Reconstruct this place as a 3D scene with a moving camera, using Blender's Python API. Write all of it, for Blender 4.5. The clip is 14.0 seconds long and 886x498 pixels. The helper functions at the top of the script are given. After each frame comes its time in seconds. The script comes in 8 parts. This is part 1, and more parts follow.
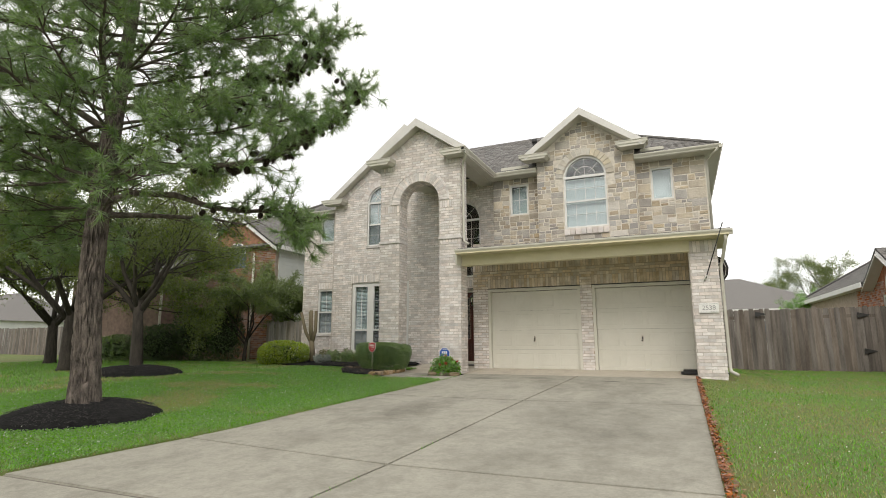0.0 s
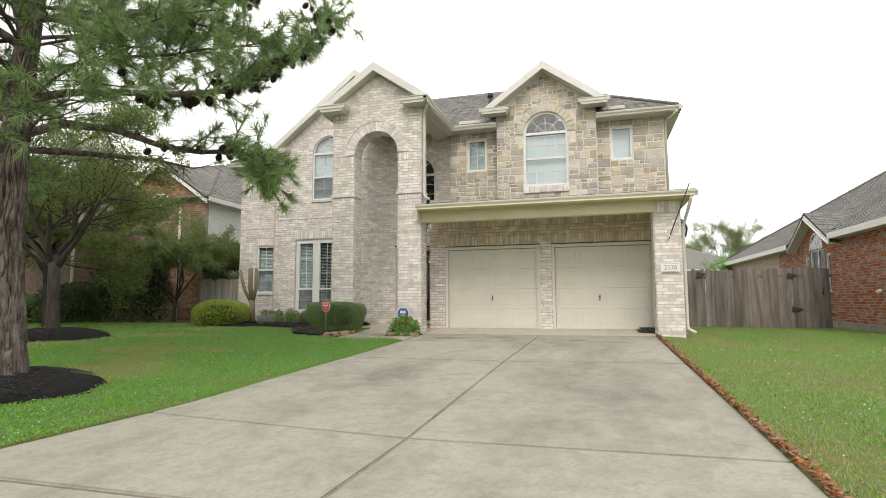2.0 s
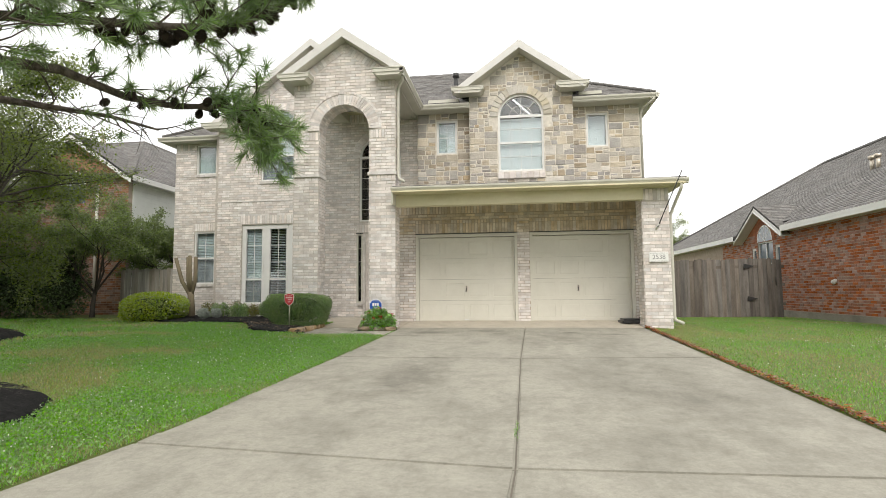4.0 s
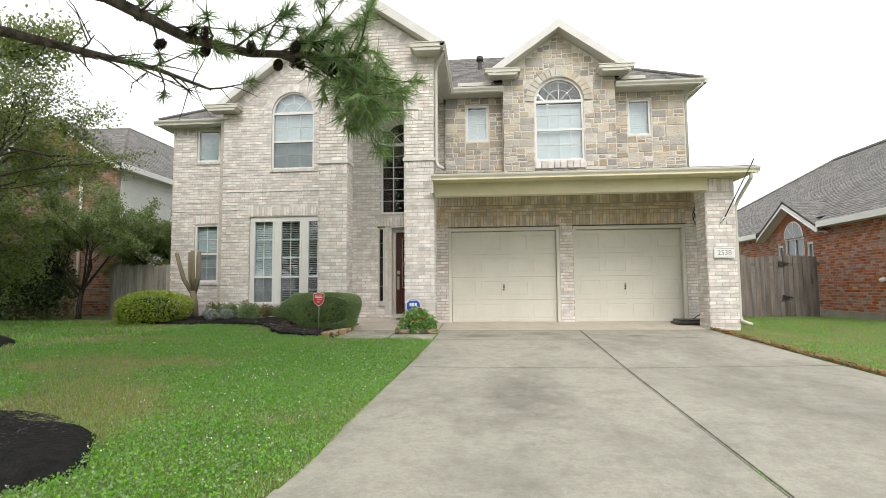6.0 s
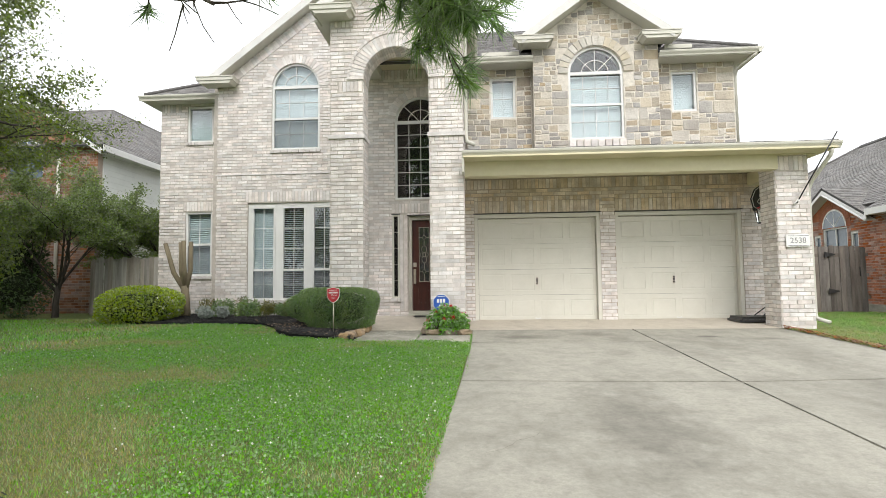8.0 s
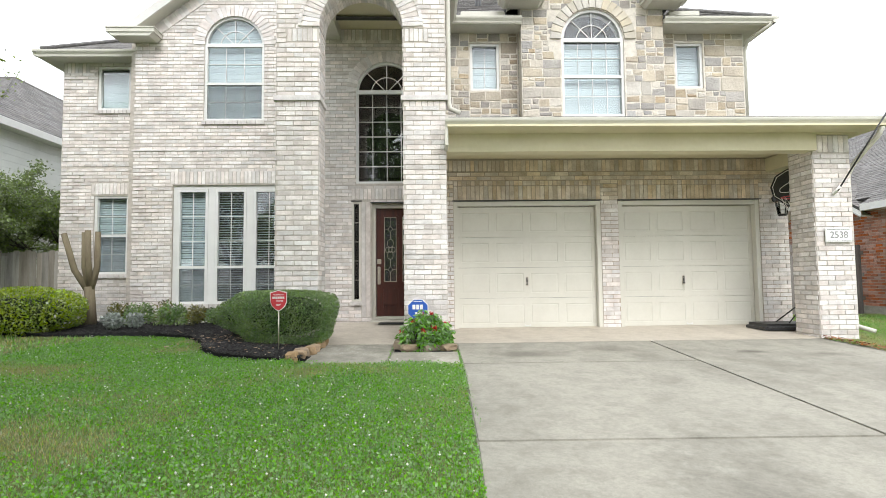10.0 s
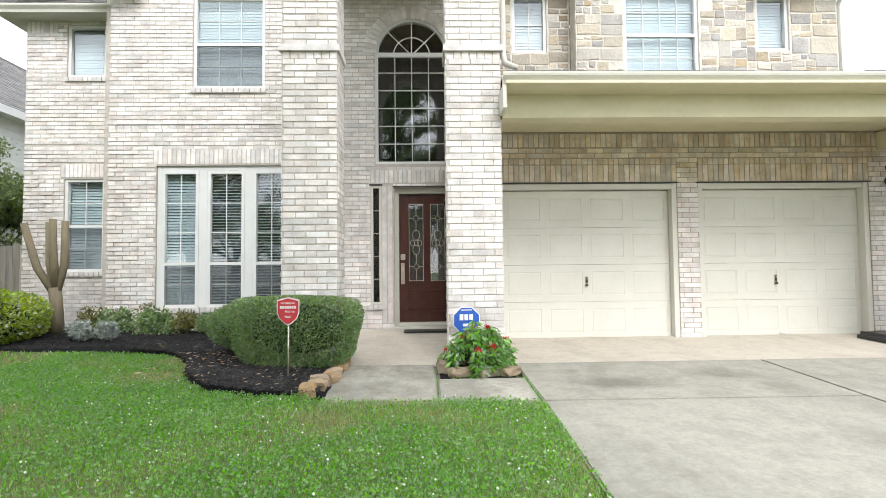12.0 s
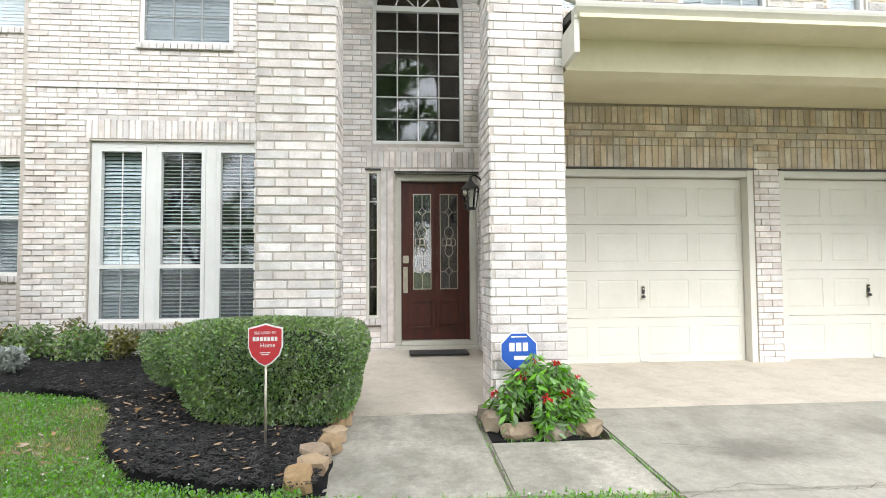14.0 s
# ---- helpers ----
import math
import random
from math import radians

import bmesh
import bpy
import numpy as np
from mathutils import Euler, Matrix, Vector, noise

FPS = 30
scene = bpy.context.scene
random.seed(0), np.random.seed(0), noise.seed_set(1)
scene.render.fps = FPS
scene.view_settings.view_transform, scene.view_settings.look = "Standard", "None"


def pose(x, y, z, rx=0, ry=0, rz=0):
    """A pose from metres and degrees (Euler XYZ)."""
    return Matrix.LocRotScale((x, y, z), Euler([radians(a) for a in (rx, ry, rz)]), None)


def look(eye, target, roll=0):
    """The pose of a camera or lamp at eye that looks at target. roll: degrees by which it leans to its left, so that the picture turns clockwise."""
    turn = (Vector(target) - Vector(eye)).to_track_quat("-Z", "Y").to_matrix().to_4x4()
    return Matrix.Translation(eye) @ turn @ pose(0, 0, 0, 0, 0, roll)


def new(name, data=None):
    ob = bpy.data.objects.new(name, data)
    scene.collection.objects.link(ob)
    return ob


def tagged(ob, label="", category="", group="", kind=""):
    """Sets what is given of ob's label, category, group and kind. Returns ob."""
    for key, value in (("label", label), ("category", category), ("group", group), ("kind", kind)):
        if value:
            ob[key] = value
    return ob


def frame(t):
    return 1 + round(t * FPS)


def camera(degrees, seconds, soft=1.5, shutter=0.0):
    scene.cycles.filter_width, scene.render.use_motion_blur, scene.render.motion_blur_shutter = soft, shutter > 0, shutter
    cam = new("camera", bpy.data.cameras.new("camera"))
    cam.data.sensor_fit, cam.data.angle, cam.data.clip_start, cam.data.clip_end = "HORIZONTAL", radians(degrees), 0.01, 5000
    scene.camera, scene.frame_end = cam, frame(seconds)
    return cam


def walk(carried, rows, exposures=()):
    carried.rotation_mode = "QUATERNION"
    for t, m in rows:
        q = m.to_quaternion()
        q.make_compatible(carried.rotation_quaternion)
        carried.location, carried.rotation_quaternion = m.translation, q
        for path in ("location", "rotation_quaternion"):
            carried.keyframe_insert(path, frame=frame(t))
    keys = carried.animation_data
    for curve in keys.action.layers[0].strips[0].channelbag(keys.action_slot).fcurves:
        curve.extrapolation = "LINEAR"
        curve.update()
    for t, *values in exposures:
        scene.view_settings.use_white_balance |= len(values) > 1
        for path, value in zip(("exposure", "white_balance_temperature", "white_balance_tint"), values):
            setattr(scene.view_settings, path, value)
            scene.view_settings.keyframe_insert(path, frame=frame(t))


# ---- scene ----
cam = camera(79.3, 14.0, soft=0.75)
METRES, EYE, TILT, LEAN, TURN = 11.83, 1.1025, 0.0, 0.0, 23.8
EXPOSURES = [(0.0, 0.17, 7100, 10), (0.5, 0.33, 7100, 10), (2.0, 0.43, 7100, 10), (6.5, 0.60, 6800, 10), (10.5, 0.97, 6450, 10), (14.0, 1.25, 6350, 11)]
ROWS = [
    (0.0, 0.0, 0.0, 0.0, 0.04, 9.83, 0.2),
    (0.5, -0.0086, 0.0061, -0.0024, -1.61, 7.58, 0.17),
    (1.0, -0.0276, 0.0174, -0.0031, -5.41, 6.14, 0.26),
    (1.5, -0.0476, 0.0361, -0.0029, -6.67, 5.61, 0.3),
    (2.0, -0.0694, 0.0582, 0.0006, -7.95, 5.49, 0.29),
    (2.5, -0.0979, 0.075, 0.0008, -10.21, 5.44, 0.3),
    (3.0, -0.1189, 0.0994, -0.0004, -12.82, 4.97, 0.41),
    (5.5, -0.2242, 0.2613, 0.0041, -18.51, 4.34, 0.5),
    (6.0, -0.247, 0.2904, 0.0029, -19.0, 4.29, 0.51),
    (6.5, -0.2664, 0.3221, 0.0031, -18.97, 4.22, 0.52),
    (7.0, -0.2768, 0.3551, 0.0042, -19.1, 4.15, 0.6),
    (7.5, -0.2728, 0.3898, 0.0032, -19.34, 3.97, 0.71),
    (8.0, -0.2659, 0.4247, 0.0025, -20.01, 3.7, 0.67),
    (10.5, -0.2369, 0.6304, 0.0112, -25.65, 3.1, 0.61),
    (11.0, -0.2376, 0.6698, 0.0138, -25.0, 2.73, 0.56),
    (11.5, -0.2353, 0.7026, 0.0143, -25.29, 2.58, 0.55),
    (12.0, -0.2257, 0.7379, 0.0179, -25.36, 2.53, 0.6),
    (12.5, -0.2121, 0.7729, 0.0185, -25.68, 2.41, 0.53),
    (13.0, -0.2051, 0.8101, 0.0192, -26.38, 2.34, 0.45),
    (13.5, -0.2032, 0.848, 0.0231, -26.87, 2.39, 0.38),
    (14.0, -0.2062, 0.8875, 0.0256, -28.44, 2.5, 0.33),
]
walk(cam, [(t, pose(0, 0, EYE, TILT, LEAN, TURN) @ pose(METRES * x, METRES * y, METRES * z, 90 + pitch, roll, yaw)) for t, x, y, z, yaw, pitch, roll in ROWS],
     exposures=EXPOSURES)

# ---- world and light: bright overcast day ----
world = bpy.data.worlds.new("sky")
scene.world = world
world.use_nodes = True
wt = world.node_tree
wt.nodes.clear()
w_out = wt.nodes.new("ShaderNodeOutputWorld")
w_bg = wt.nodes.new("ShaderNodeBackground")
w_sky = wt.nodes.new("ShaderNodeTexSky")
w_sky.sky_type = "NISHITA"
w_sky.sun_disc = False
w_sky.sun_elevation, w_sky.sun_rotation = radians(42), radians(169)
w_scale = wt.nodes.new("ShaderNodeVectorMath")
w_scale.operation = "SCALE"
w_scale.inputs["Scale"].default_value = 0.10
w_tc = wt.nodes.new("ShaderNodeTexCoord")
w_map = wt.nodes.new("ShaderNodeMapping")
w_map.inputs["Scale"].default_value = (1.3, 1.3, 3.2)
w_noise = wt.nodes.new("ShaderNodeTexNoise")
w_noise.inputs["Scale"].default_value = 1.7
w_noise.inputs["Detail"].default_value = 6.0
w_noise.inputs["Roughness"].default_value = 0.55
w_ramp = wt.nodes.new("ShaderNodeValToRGB")
w_ramp.color_ramp.elements[0].position, w_ramp.color_ramp.elements[0].color = 0.33, (0.74, 0.78, 0.83, 1)
w_ramp.color_ramp.elements[1].position, w_ramp.color_ramp.elements[1].color = 0.57, (1.22, 1.24, 1.26, 1)
w_mix = wt.nodes.new("ShaderNodeMix")
w_mix.data_type = "RGBA"
w_mix.inputs[0].default_value = 0.86
wt.links.new(w_tc.outputs["Generated"], w_map.inputs["Vector"])
wt.links.new(w_map.outputs["Vector"], w_noise.inputs["Vector"])
wt.links.new(w_noise.outputs["Fac"], w_ramp.inputs["Fac"])
wt.links.new(w_sky.outputs["Color"], w_scale.inputs[0])
wt.links.new(w_scale.outputs["Vector"], w_mix.inputs[6])
wt.links.new(w_ramp.outputs["Color"], w_mix.inputs[7])
wt.links.new(w_mix.outputs[2], w_bg.inputs["Color"])
w_bg.inputs["Strength"].default_value = 1.15
wt.links.new(w_bg.outputs["Background"], w_out.inputs["Surface"])

sun_data = bpy.data.lights.new("sun", "SUN")
sun_data.energy, sun_data.angle, sun_data.color = 1.2, radians(25), (1.0, 0.98, 0.95)
sun = new("sun", sun_data)
sun.matrix_world = look((0, -14, 24), (-5, 12, 0))

# ---- materials ----
def material(name, base, rough=0.8, metal=0.0, second=None, scale=8.0, fine=None, bump=0.0, bump_scale=60.0, vary="", amount=0.25, spec=None, stretch=(1, 1, 1), detail=6.0, thin=0.0):
    """Procedural surface: two colours mixed by a coarse and a fine noise, relief by a third, and a shift of value per piece."""
    m = bpy.data.materials.new(name)
    m.use_nodes = True
    t = m.node_tree
    b = t.nodes["Principled BSDF"]
    b.inputs["Roughness"].default_value, b.inputs["Metallic"].default_value = rough, metal
    if spec is not None:
        b.inputs["Specular IOR Level"].default_value = spec
    tc = t.nodes.new("ShaderNodeTexCoord")
    mp = t.nodes.new("ShaderNodeMapping")
    mp.inputs["Scale"].default_value = stretch
    t.links.new(tc.outputs["Object"], mp.inputs["Vector"])
    geo = t.nodes.new("ShaderNodeNewGeometry")
    if vary:
        t.links.new(geo.outputs["Position"], mp.inputs["Vector"])
    n1 = t.nodes.new("ShaderNodeTexNoise")
    n1.inputs["Scale"].default_value, n1.inputs["Detail"].default_value = scale, detail
    n2 = t.nodes.new("ShaderNodeTexNoise")
    n2.inputs["Scale"].default_value, n2.inputs["Detail"].default_value = fine or scale * 9, 4.0
    for n in (n1, n2):
        t.links.new(mp.outputs["Vector"], n.inputs["Vector"])
    add = t.nodes.new("ShaderNodeMath")
    add.operation = "MULTIPLY_ADD"
    t.links.new(n2.outputs["Fac"], add.inputs[0])
    add.inputs[1].default_value = 0.45
    t.links.new(n1.outputs["Fac"], add.inputs[2])
    ramp = t.nodes.new("ShaderNodeValToRGB")
    second = second or tuple(c * 0.75 for c in base)
    ramp.color_ramp.elements[0].position, ramp.color_ramp.elements[0].color = 0.52, (*base, 1)
    ramp.color_ramp.elements[1].position, ramp.color_ramp.elements[1].color = 0.92, (*second, 1)
    t.links.new(add.outputs[0], ramp.inputs["Fac"])
    colour = ramp.outputs["Color"]
    if vary:
        hsv = t.nodes.new("ShaderNodeHueSaturation")
        mr = t.nodes.new("ShaderNodeMapRange")
        mr.inputs["To Min"].default_value, mr.inputs["To Max"].default_value = 1 - amount, 1 + amount
        if vary == "object":
            oi = t.nodes.new("ShaderNodeObjectInfo")
            rnd = oi.outputs["Random"]
        else:
            rnd = geo.outputs["Random Per Island"]
        t.links.new(rnd, mr.inputs["Value"])
        t.links.new(mr.outputs["Result"], hsv.inputs["Value"])
        ms = t.nodes.new("ShaderNodeMapRange")
        wn = t.nodes.new("ShaderNodeTexWhiteNoise")
        wn.noise_dimensions = "1D"
        t.links.new(rnd, wn.inputs["W"])
        t.links.new(wn.outputs["Value"], ms.inputs["Value"])
        ms.inputs["To Min"].default_value, ms.inputs["To Max"].default_value = 0.55, 1.4
        t.links.new(ms.outputs["Result"], hsv.inputs["Saturation"])
        t.links.new(colour, hsv.inputs["Color"])
        colour = hsv.outputs["Color"]
    t.links.new(colour, b.inputs["Base Color"])
    if thin:  # leaves let light through
        tl = t.nodes.new("ShaderNodeBsdfTranslucent")
        mx = t.nodes.new("ShaderNodeMixShader")
        mx.inputs[0].default_value = thin
        t.links.new(colour, tl.inputs["Color"])
        t.links.new(b.outputs["BSDF"], mx.inputs[1])
        t.links.new(tl.outputs["BSDF"], mx.inputs[2])
        t.links.new(mx.outputs["Shader"], t.nodes["Material Output"].inputs["Surface"])
    if bump:
        n3 = t.nodes.new("ShaderNodeTexNoise")
        n3.inputs["Scale"].default_value, n3.inputs["Detail"].default_value = bump_scale, 5.0
        t.links.new(mp.outputs["Vector"], n3.inputs["Vector"])
        bm_ = t.nodes.new("ShaderNodeBump")
        bm_.inputs["Strength"].default_value, bm_.inputs["Distance"].default_value = bump, 0.02
        t.links.new(n3.outputs["Fac"], bm_.inputs["Height"])
        t.links.new(bm_.outputs["Normal"], b.inputs["Normal"])
    return m


def glass_material(name, tint=(0.9, 0.95, 0.95)):
    m = bpy.data.materials.new(name)
    m.use_nodes = True
    b = m.node_tree.nodes["Principled BSDF"]
    b.inputs["Base Color"].default_value = (*tint, 1)
    b.inputs["Roughness"].default_value = 0.0
    b.inputs["Transmission Weight"].default_value = 1.0
    b.inputs["IOR"].default_value = 1.75
    return m


BRICK = ((0.78, 0.735, 0.705), (0.575, 0.53, 0.505))
M_BRICK_ONE = material("pale_brick", BRICK[0], 0.9, second=BRICK[1], scale=7, fine=70, bump=0.35, bump_scale=90, vary="object", amount=0.17)
M_BRICK = material("pale_brickwork", BRICK[0], 0.9, second=BRICK[1], scale=7, fine=70, bump=0.35, bump_scale=90, vary="island", amount=0.17)
# darker tan copy of the brick: soffit shade and yellow bounce put into colour
SHADE_TAN = ((0.73, 0.645, 0.53), (0.49, 0.41, 0.315))
M_SHADE_TAN_ONE = material("shade_tan_brick", SHADE_TAN[0], 0.9, second=SHADE_TAN[1], scale=5, fine=60, bump=0.35, bump_scale=90, vary="object", amount=0.18)
M_SHADE_TAN = material("shade_tan_brickwork", SHADE_TAN[0], 0.9, second=SHADE_TAN[1], scale=5, fine=60, bump=0.35, bump_scale=90, vary="island", amount=0.18)
# mortar browned to match, porch shade in its colour
M_SHADE_TAN_MORTAR = material("shade_brown_mortar", (0.47, 0.405, 0.325), 0.95, scale=12, bump=0.4, bump_scale=150)
M_MORTAR = material("mortar", (0.575, 0.525, 0.47), 0.95, scale=12, bump=0.4, bump_scale=150)
STONE_TONES = [((0.52, 0.46, 0.365), (0.37, 0.32, 0.26)), ((0.42, 0.395, 0.365), (0.29, 0.27, 0.25)), ((0.60, 0.55, 0.47), (0.46, 0.41, 0.34)), ((0.48, 0.405, 0.31), (0.34, 0.285, 0.22))]
M_STONES = [material("field_stone", a, 0.9, second=b, scale=3.2, fine=30, bump=0.8, bump_scale=22, vary="object", amount=0.2) for a, b in STONE_TONES]
M_ARCH_STONE = material("pale_arch_stone", (0.60, 0.55, 0.46), 0.9, second=(0.47, 0.43, 0.36), scale=4, fine=30, bump=0.7, bump_scale=22, vary="object", amount=0.12)
M_STONE_MORTAR = material("stone_mortar", (0.73, 0.68, 0.60), 0.95, scale=9, bump=0.5, bump_scale=90)
M_TRIM = material("cream_trim_paint", (0.585, 0.57, 0.505), 0.55, second=(0.53, 0.515, 0.45), scale=3, bump=0.08, bump_scale=30)
M_RAKE = material("white_rake_paint", (0.64, 0.63, 0.605), 0.5, second=(0.57, 0.56, 0.535), scale=3, bump=0.08, bump_scale=30)
M_SOFFIT = material("yellowed_soffit_paint", (0.66, 0.61, 0.43), 0.55, second=(0.60, 0.55, 0.375), scale=2, bump=0.08, bump_scale=30)
M_GARAGE = material("garage_door_paint", (0.655, 0.64, 0.57), 0.5, second=(0.61, 0.595, 0.525), scale=2.5, bump=0.06, bump_scale=120)
M_WHITE = material("white_vinyl", (0.72, 0.72, 0.705), 0.4, second=(0.67, 0.67, 0.655), scale=4)
M_BLIND = material("blind_slats", (0.38, 0.455, 0.48), 0.5, second=(0.34, 0.41, 0.435), scale=5)
M_GLASS = glass_material("window_glass")
# near-black colour stands in for the dimness of unlit rooms
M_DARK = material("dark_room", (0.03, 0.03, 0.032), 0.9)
M_SHINGLE = material("grey_shingles", (0.235, 0.225, 0.215), 0.95, second=(0.14, 0.135, 0.13), scale=14, fine=120, bump=0.6, bump_scale=140, vary="island", amount=0.22)
M_DECK = material("roof_deck", (0.09, 0.088, 0.085), 0.95)
M_JOINT = material("joint_dirt", (0.13, 0.115, 0.095), 1.0, second=(0.19, 0.17, 0.14), scale=6)
M_SOIL = material("lawn_soil", (0.085, 0.14, 0.030), 1.0, second=(0.15, 0.145, 0.05), scale=0.6, fine=14, bump=0.8, bump_scale=40)
M_MULCH = material("black_mulch", (0.010, 0.0098, 0.0098), 1.0, spec=0.15, second=(0.020, 0.0195, 0.0195), scale=14, fine=90, bump=1.0, bump_scale=45)
M_ASPHALT = material("street_concrete", (0.30, 0.29, 0.27), 0.95, second=(0.22, 0.21, 0.20), scale=1.2, fine=30, bump=0.3)
M_DOOR = material("mahogany_door", (0.085, 0.018, 0.010), 0.35, second=(0.045, 0.010, 0.007), scale=3, fine=40, stretch=(6, 6, 0.5), bump=0.1)
M_RED_BRICK = material("red_brickwork", (0.40, 0.18, 0.115), 0.9, second=(0.28, 0.12, 0.08), scale=6, fine=60, bump=0.4, bump_scale=90, vary="island", amount=0.25)
M_BROWN_BRICK = material("brown_brickwork", (0.33, 0.195, 0.135), 0.9, second=(0.21, 0.115, 0.08), scale=6, fine=60, bump=0.4, bump_scale=90, vary="island", amount=0.28)
M_RED_MORTAR = material("grey_mortar", (0.42, 0.34, 0.29), 0.95, scale=9)
M_SIDING = material("pale_siding", (0.68, 0.70, 0.68), 0.6, second=(0.62, 0.64, 0.62), scale=3)
M_FENCE = material("weathered_cedar", (0.225, 0.20, 0.178), 0.95, second=(0.105, 0.09, 0.08), scale=2.2, fine=28, stretch=(5, 5, 0.45), bump=0.5, bump_scale=22, vary="object", amount=0.25)
M_FENCE_GREY = material("grey_cedar", (0.42, 0.39, 0.355), 0.95, second=(0.25, 0.23, 0.205), scale=2.2, fine=28, stretch=(5, 5, 0.45), bump=0.5, bump_scale=22, vary="object", amount=0.2)
M_BLACK = material("black_metal", (0.02, 0.02, 0.021), 0.45, second=(0.03, 0.03, 0.03), scale=10)
M_STEEL = material("worn_steel", (0.62, 0.56, 0.47), 0.38, metal=0.85, scale=15)
M_BARK = material("pine_bark", (0.17, 0.142, 0.122), 1.0, second=(0.038, 0.031, 0.027), scale=7, fine=38, stretch=(1.7, 1.7, 0.85), bump=1.0, bump_scale=14)
M_TWIG = material("grey_twig", (0.11, 0.09, 0.075), 1.0, second=(0.06, 0.05, 0.04), scale=12, bump=0.5)
M_OAK_BARK = material("oak_bark", (0.065, 0.055, 0.046), 1.0, second=(0.03, 0.026, 0.022), scale=6, fine=30, stretch=(2, 2, 0.6), bump=0.9, bump_scale=14)
M_NEEDLE = material("pine_needles", (0.165, 0.275, 0.105), 0.45, second=(0.235, 0.335, 0.125), scale=2.0, vary="island", amount=0.35, thin=0.3)
M_OAK_LEAF = material("oak_leaves", (0.14, 0.195, 0.058), 0.6, second=(0.205, 0.25, 0.085), scale=1.5, vary="island", amount=0.4, thin=0.5)
M_LEAF_DARK = material("dark_leaves", (0.05, 0.092, 0.034), 0.5, second=(0.08, 0.125, 0.045), scale=3, vary="island", amount=0.4, thin=0.3)
M_LEAF_HEDGE = material("hedge_leaves", (0.145, 0.255, 0.095), 0.42, second=(0.245, 0.335, 0.125), scale=4, vary="island", amount=0.45, thin=0.25)
M_LEAF_LIME = material("yellow_green_leaves", (0.40, 0.48, 0.06), 0.5, second=(0.24, 0.36, 0.05), scale=4, vary="island", amount=0.35, thin=0.3)
M_LEAF_BRONZE = material("bronze_leaves", (0.22, 0.20, 0.07), 0.5, second=(0.16, 0.17, 0.05), scale=5, vary="island", amount=0.35, thin=0.25)
M_LEAF_SILVER = material("silver_leaves", (0.36, 0.39, 0.36), 0.7, second=(0.26, 0.30, 0.26), scale=5, vary="island", amount=0.25)
M_LEAF_BRIGHT = material("salvia_leaves", (0.13, 0.29, 0.06), 0.5, second=(0.22, 0.42, 0.10), scale=5, vary="island", amount=0.35, thin=0.35)
M_RED = material("red_petals", (0.55, 0.02, 0.015), 0.5, scale=8)
M_GRASS = material("grass_blades", (0.085, 0.175, 0.030), 0.6, second=(0.20, 0.215, 0.070), scale=0.5, fine=5, vary="island", amount=0.32)
M_CLOVER = material("white_clover", (0.75, 0.75, 0.68), 0.7, scale=8)
M_ROCK = material("edging_rock", (0.40, 0.29, 0.18), 0.9, second=(0.26, 0.19, 0.12), scale=6, fine=40, bump=0.7, bump_scale=20, vary="object", amount=0.2)
M_CONE = material("pine_cone", (0.06, 0.042, 0.030), 0.9, second=(0.03, 0.022, 0.017), scale=20)
M_SIGN_WHITE = material("white_plate", (0.78, 0.78, 0.76), 0.5, second=(0.72, 0.72, 0.70), scale=6)
M_SIGN_RED = material("red_sign", (0.50, 0.035, 0.045), 0.4, second=(0.45, 0.03, 0.04), scale=6)
M_SIGN_BLUE = material("blue_sign", (0.02, 0.10, 0.45), 0.4, second=(0.018, 0.09, 0.40), scale=6)
M_INK = material("dark_ink", (0.10, 0.10, 0.10), 0.6)
M_CUT_WOOD = material("crape_myrtle_bark", (0.22, 0.185, 0.115), 0.9, second=(0.15, 0.12, 0.08), scale=5, fine=30, stretch=(3, 3, 0.6), bump=0.4, bump_scale=12)



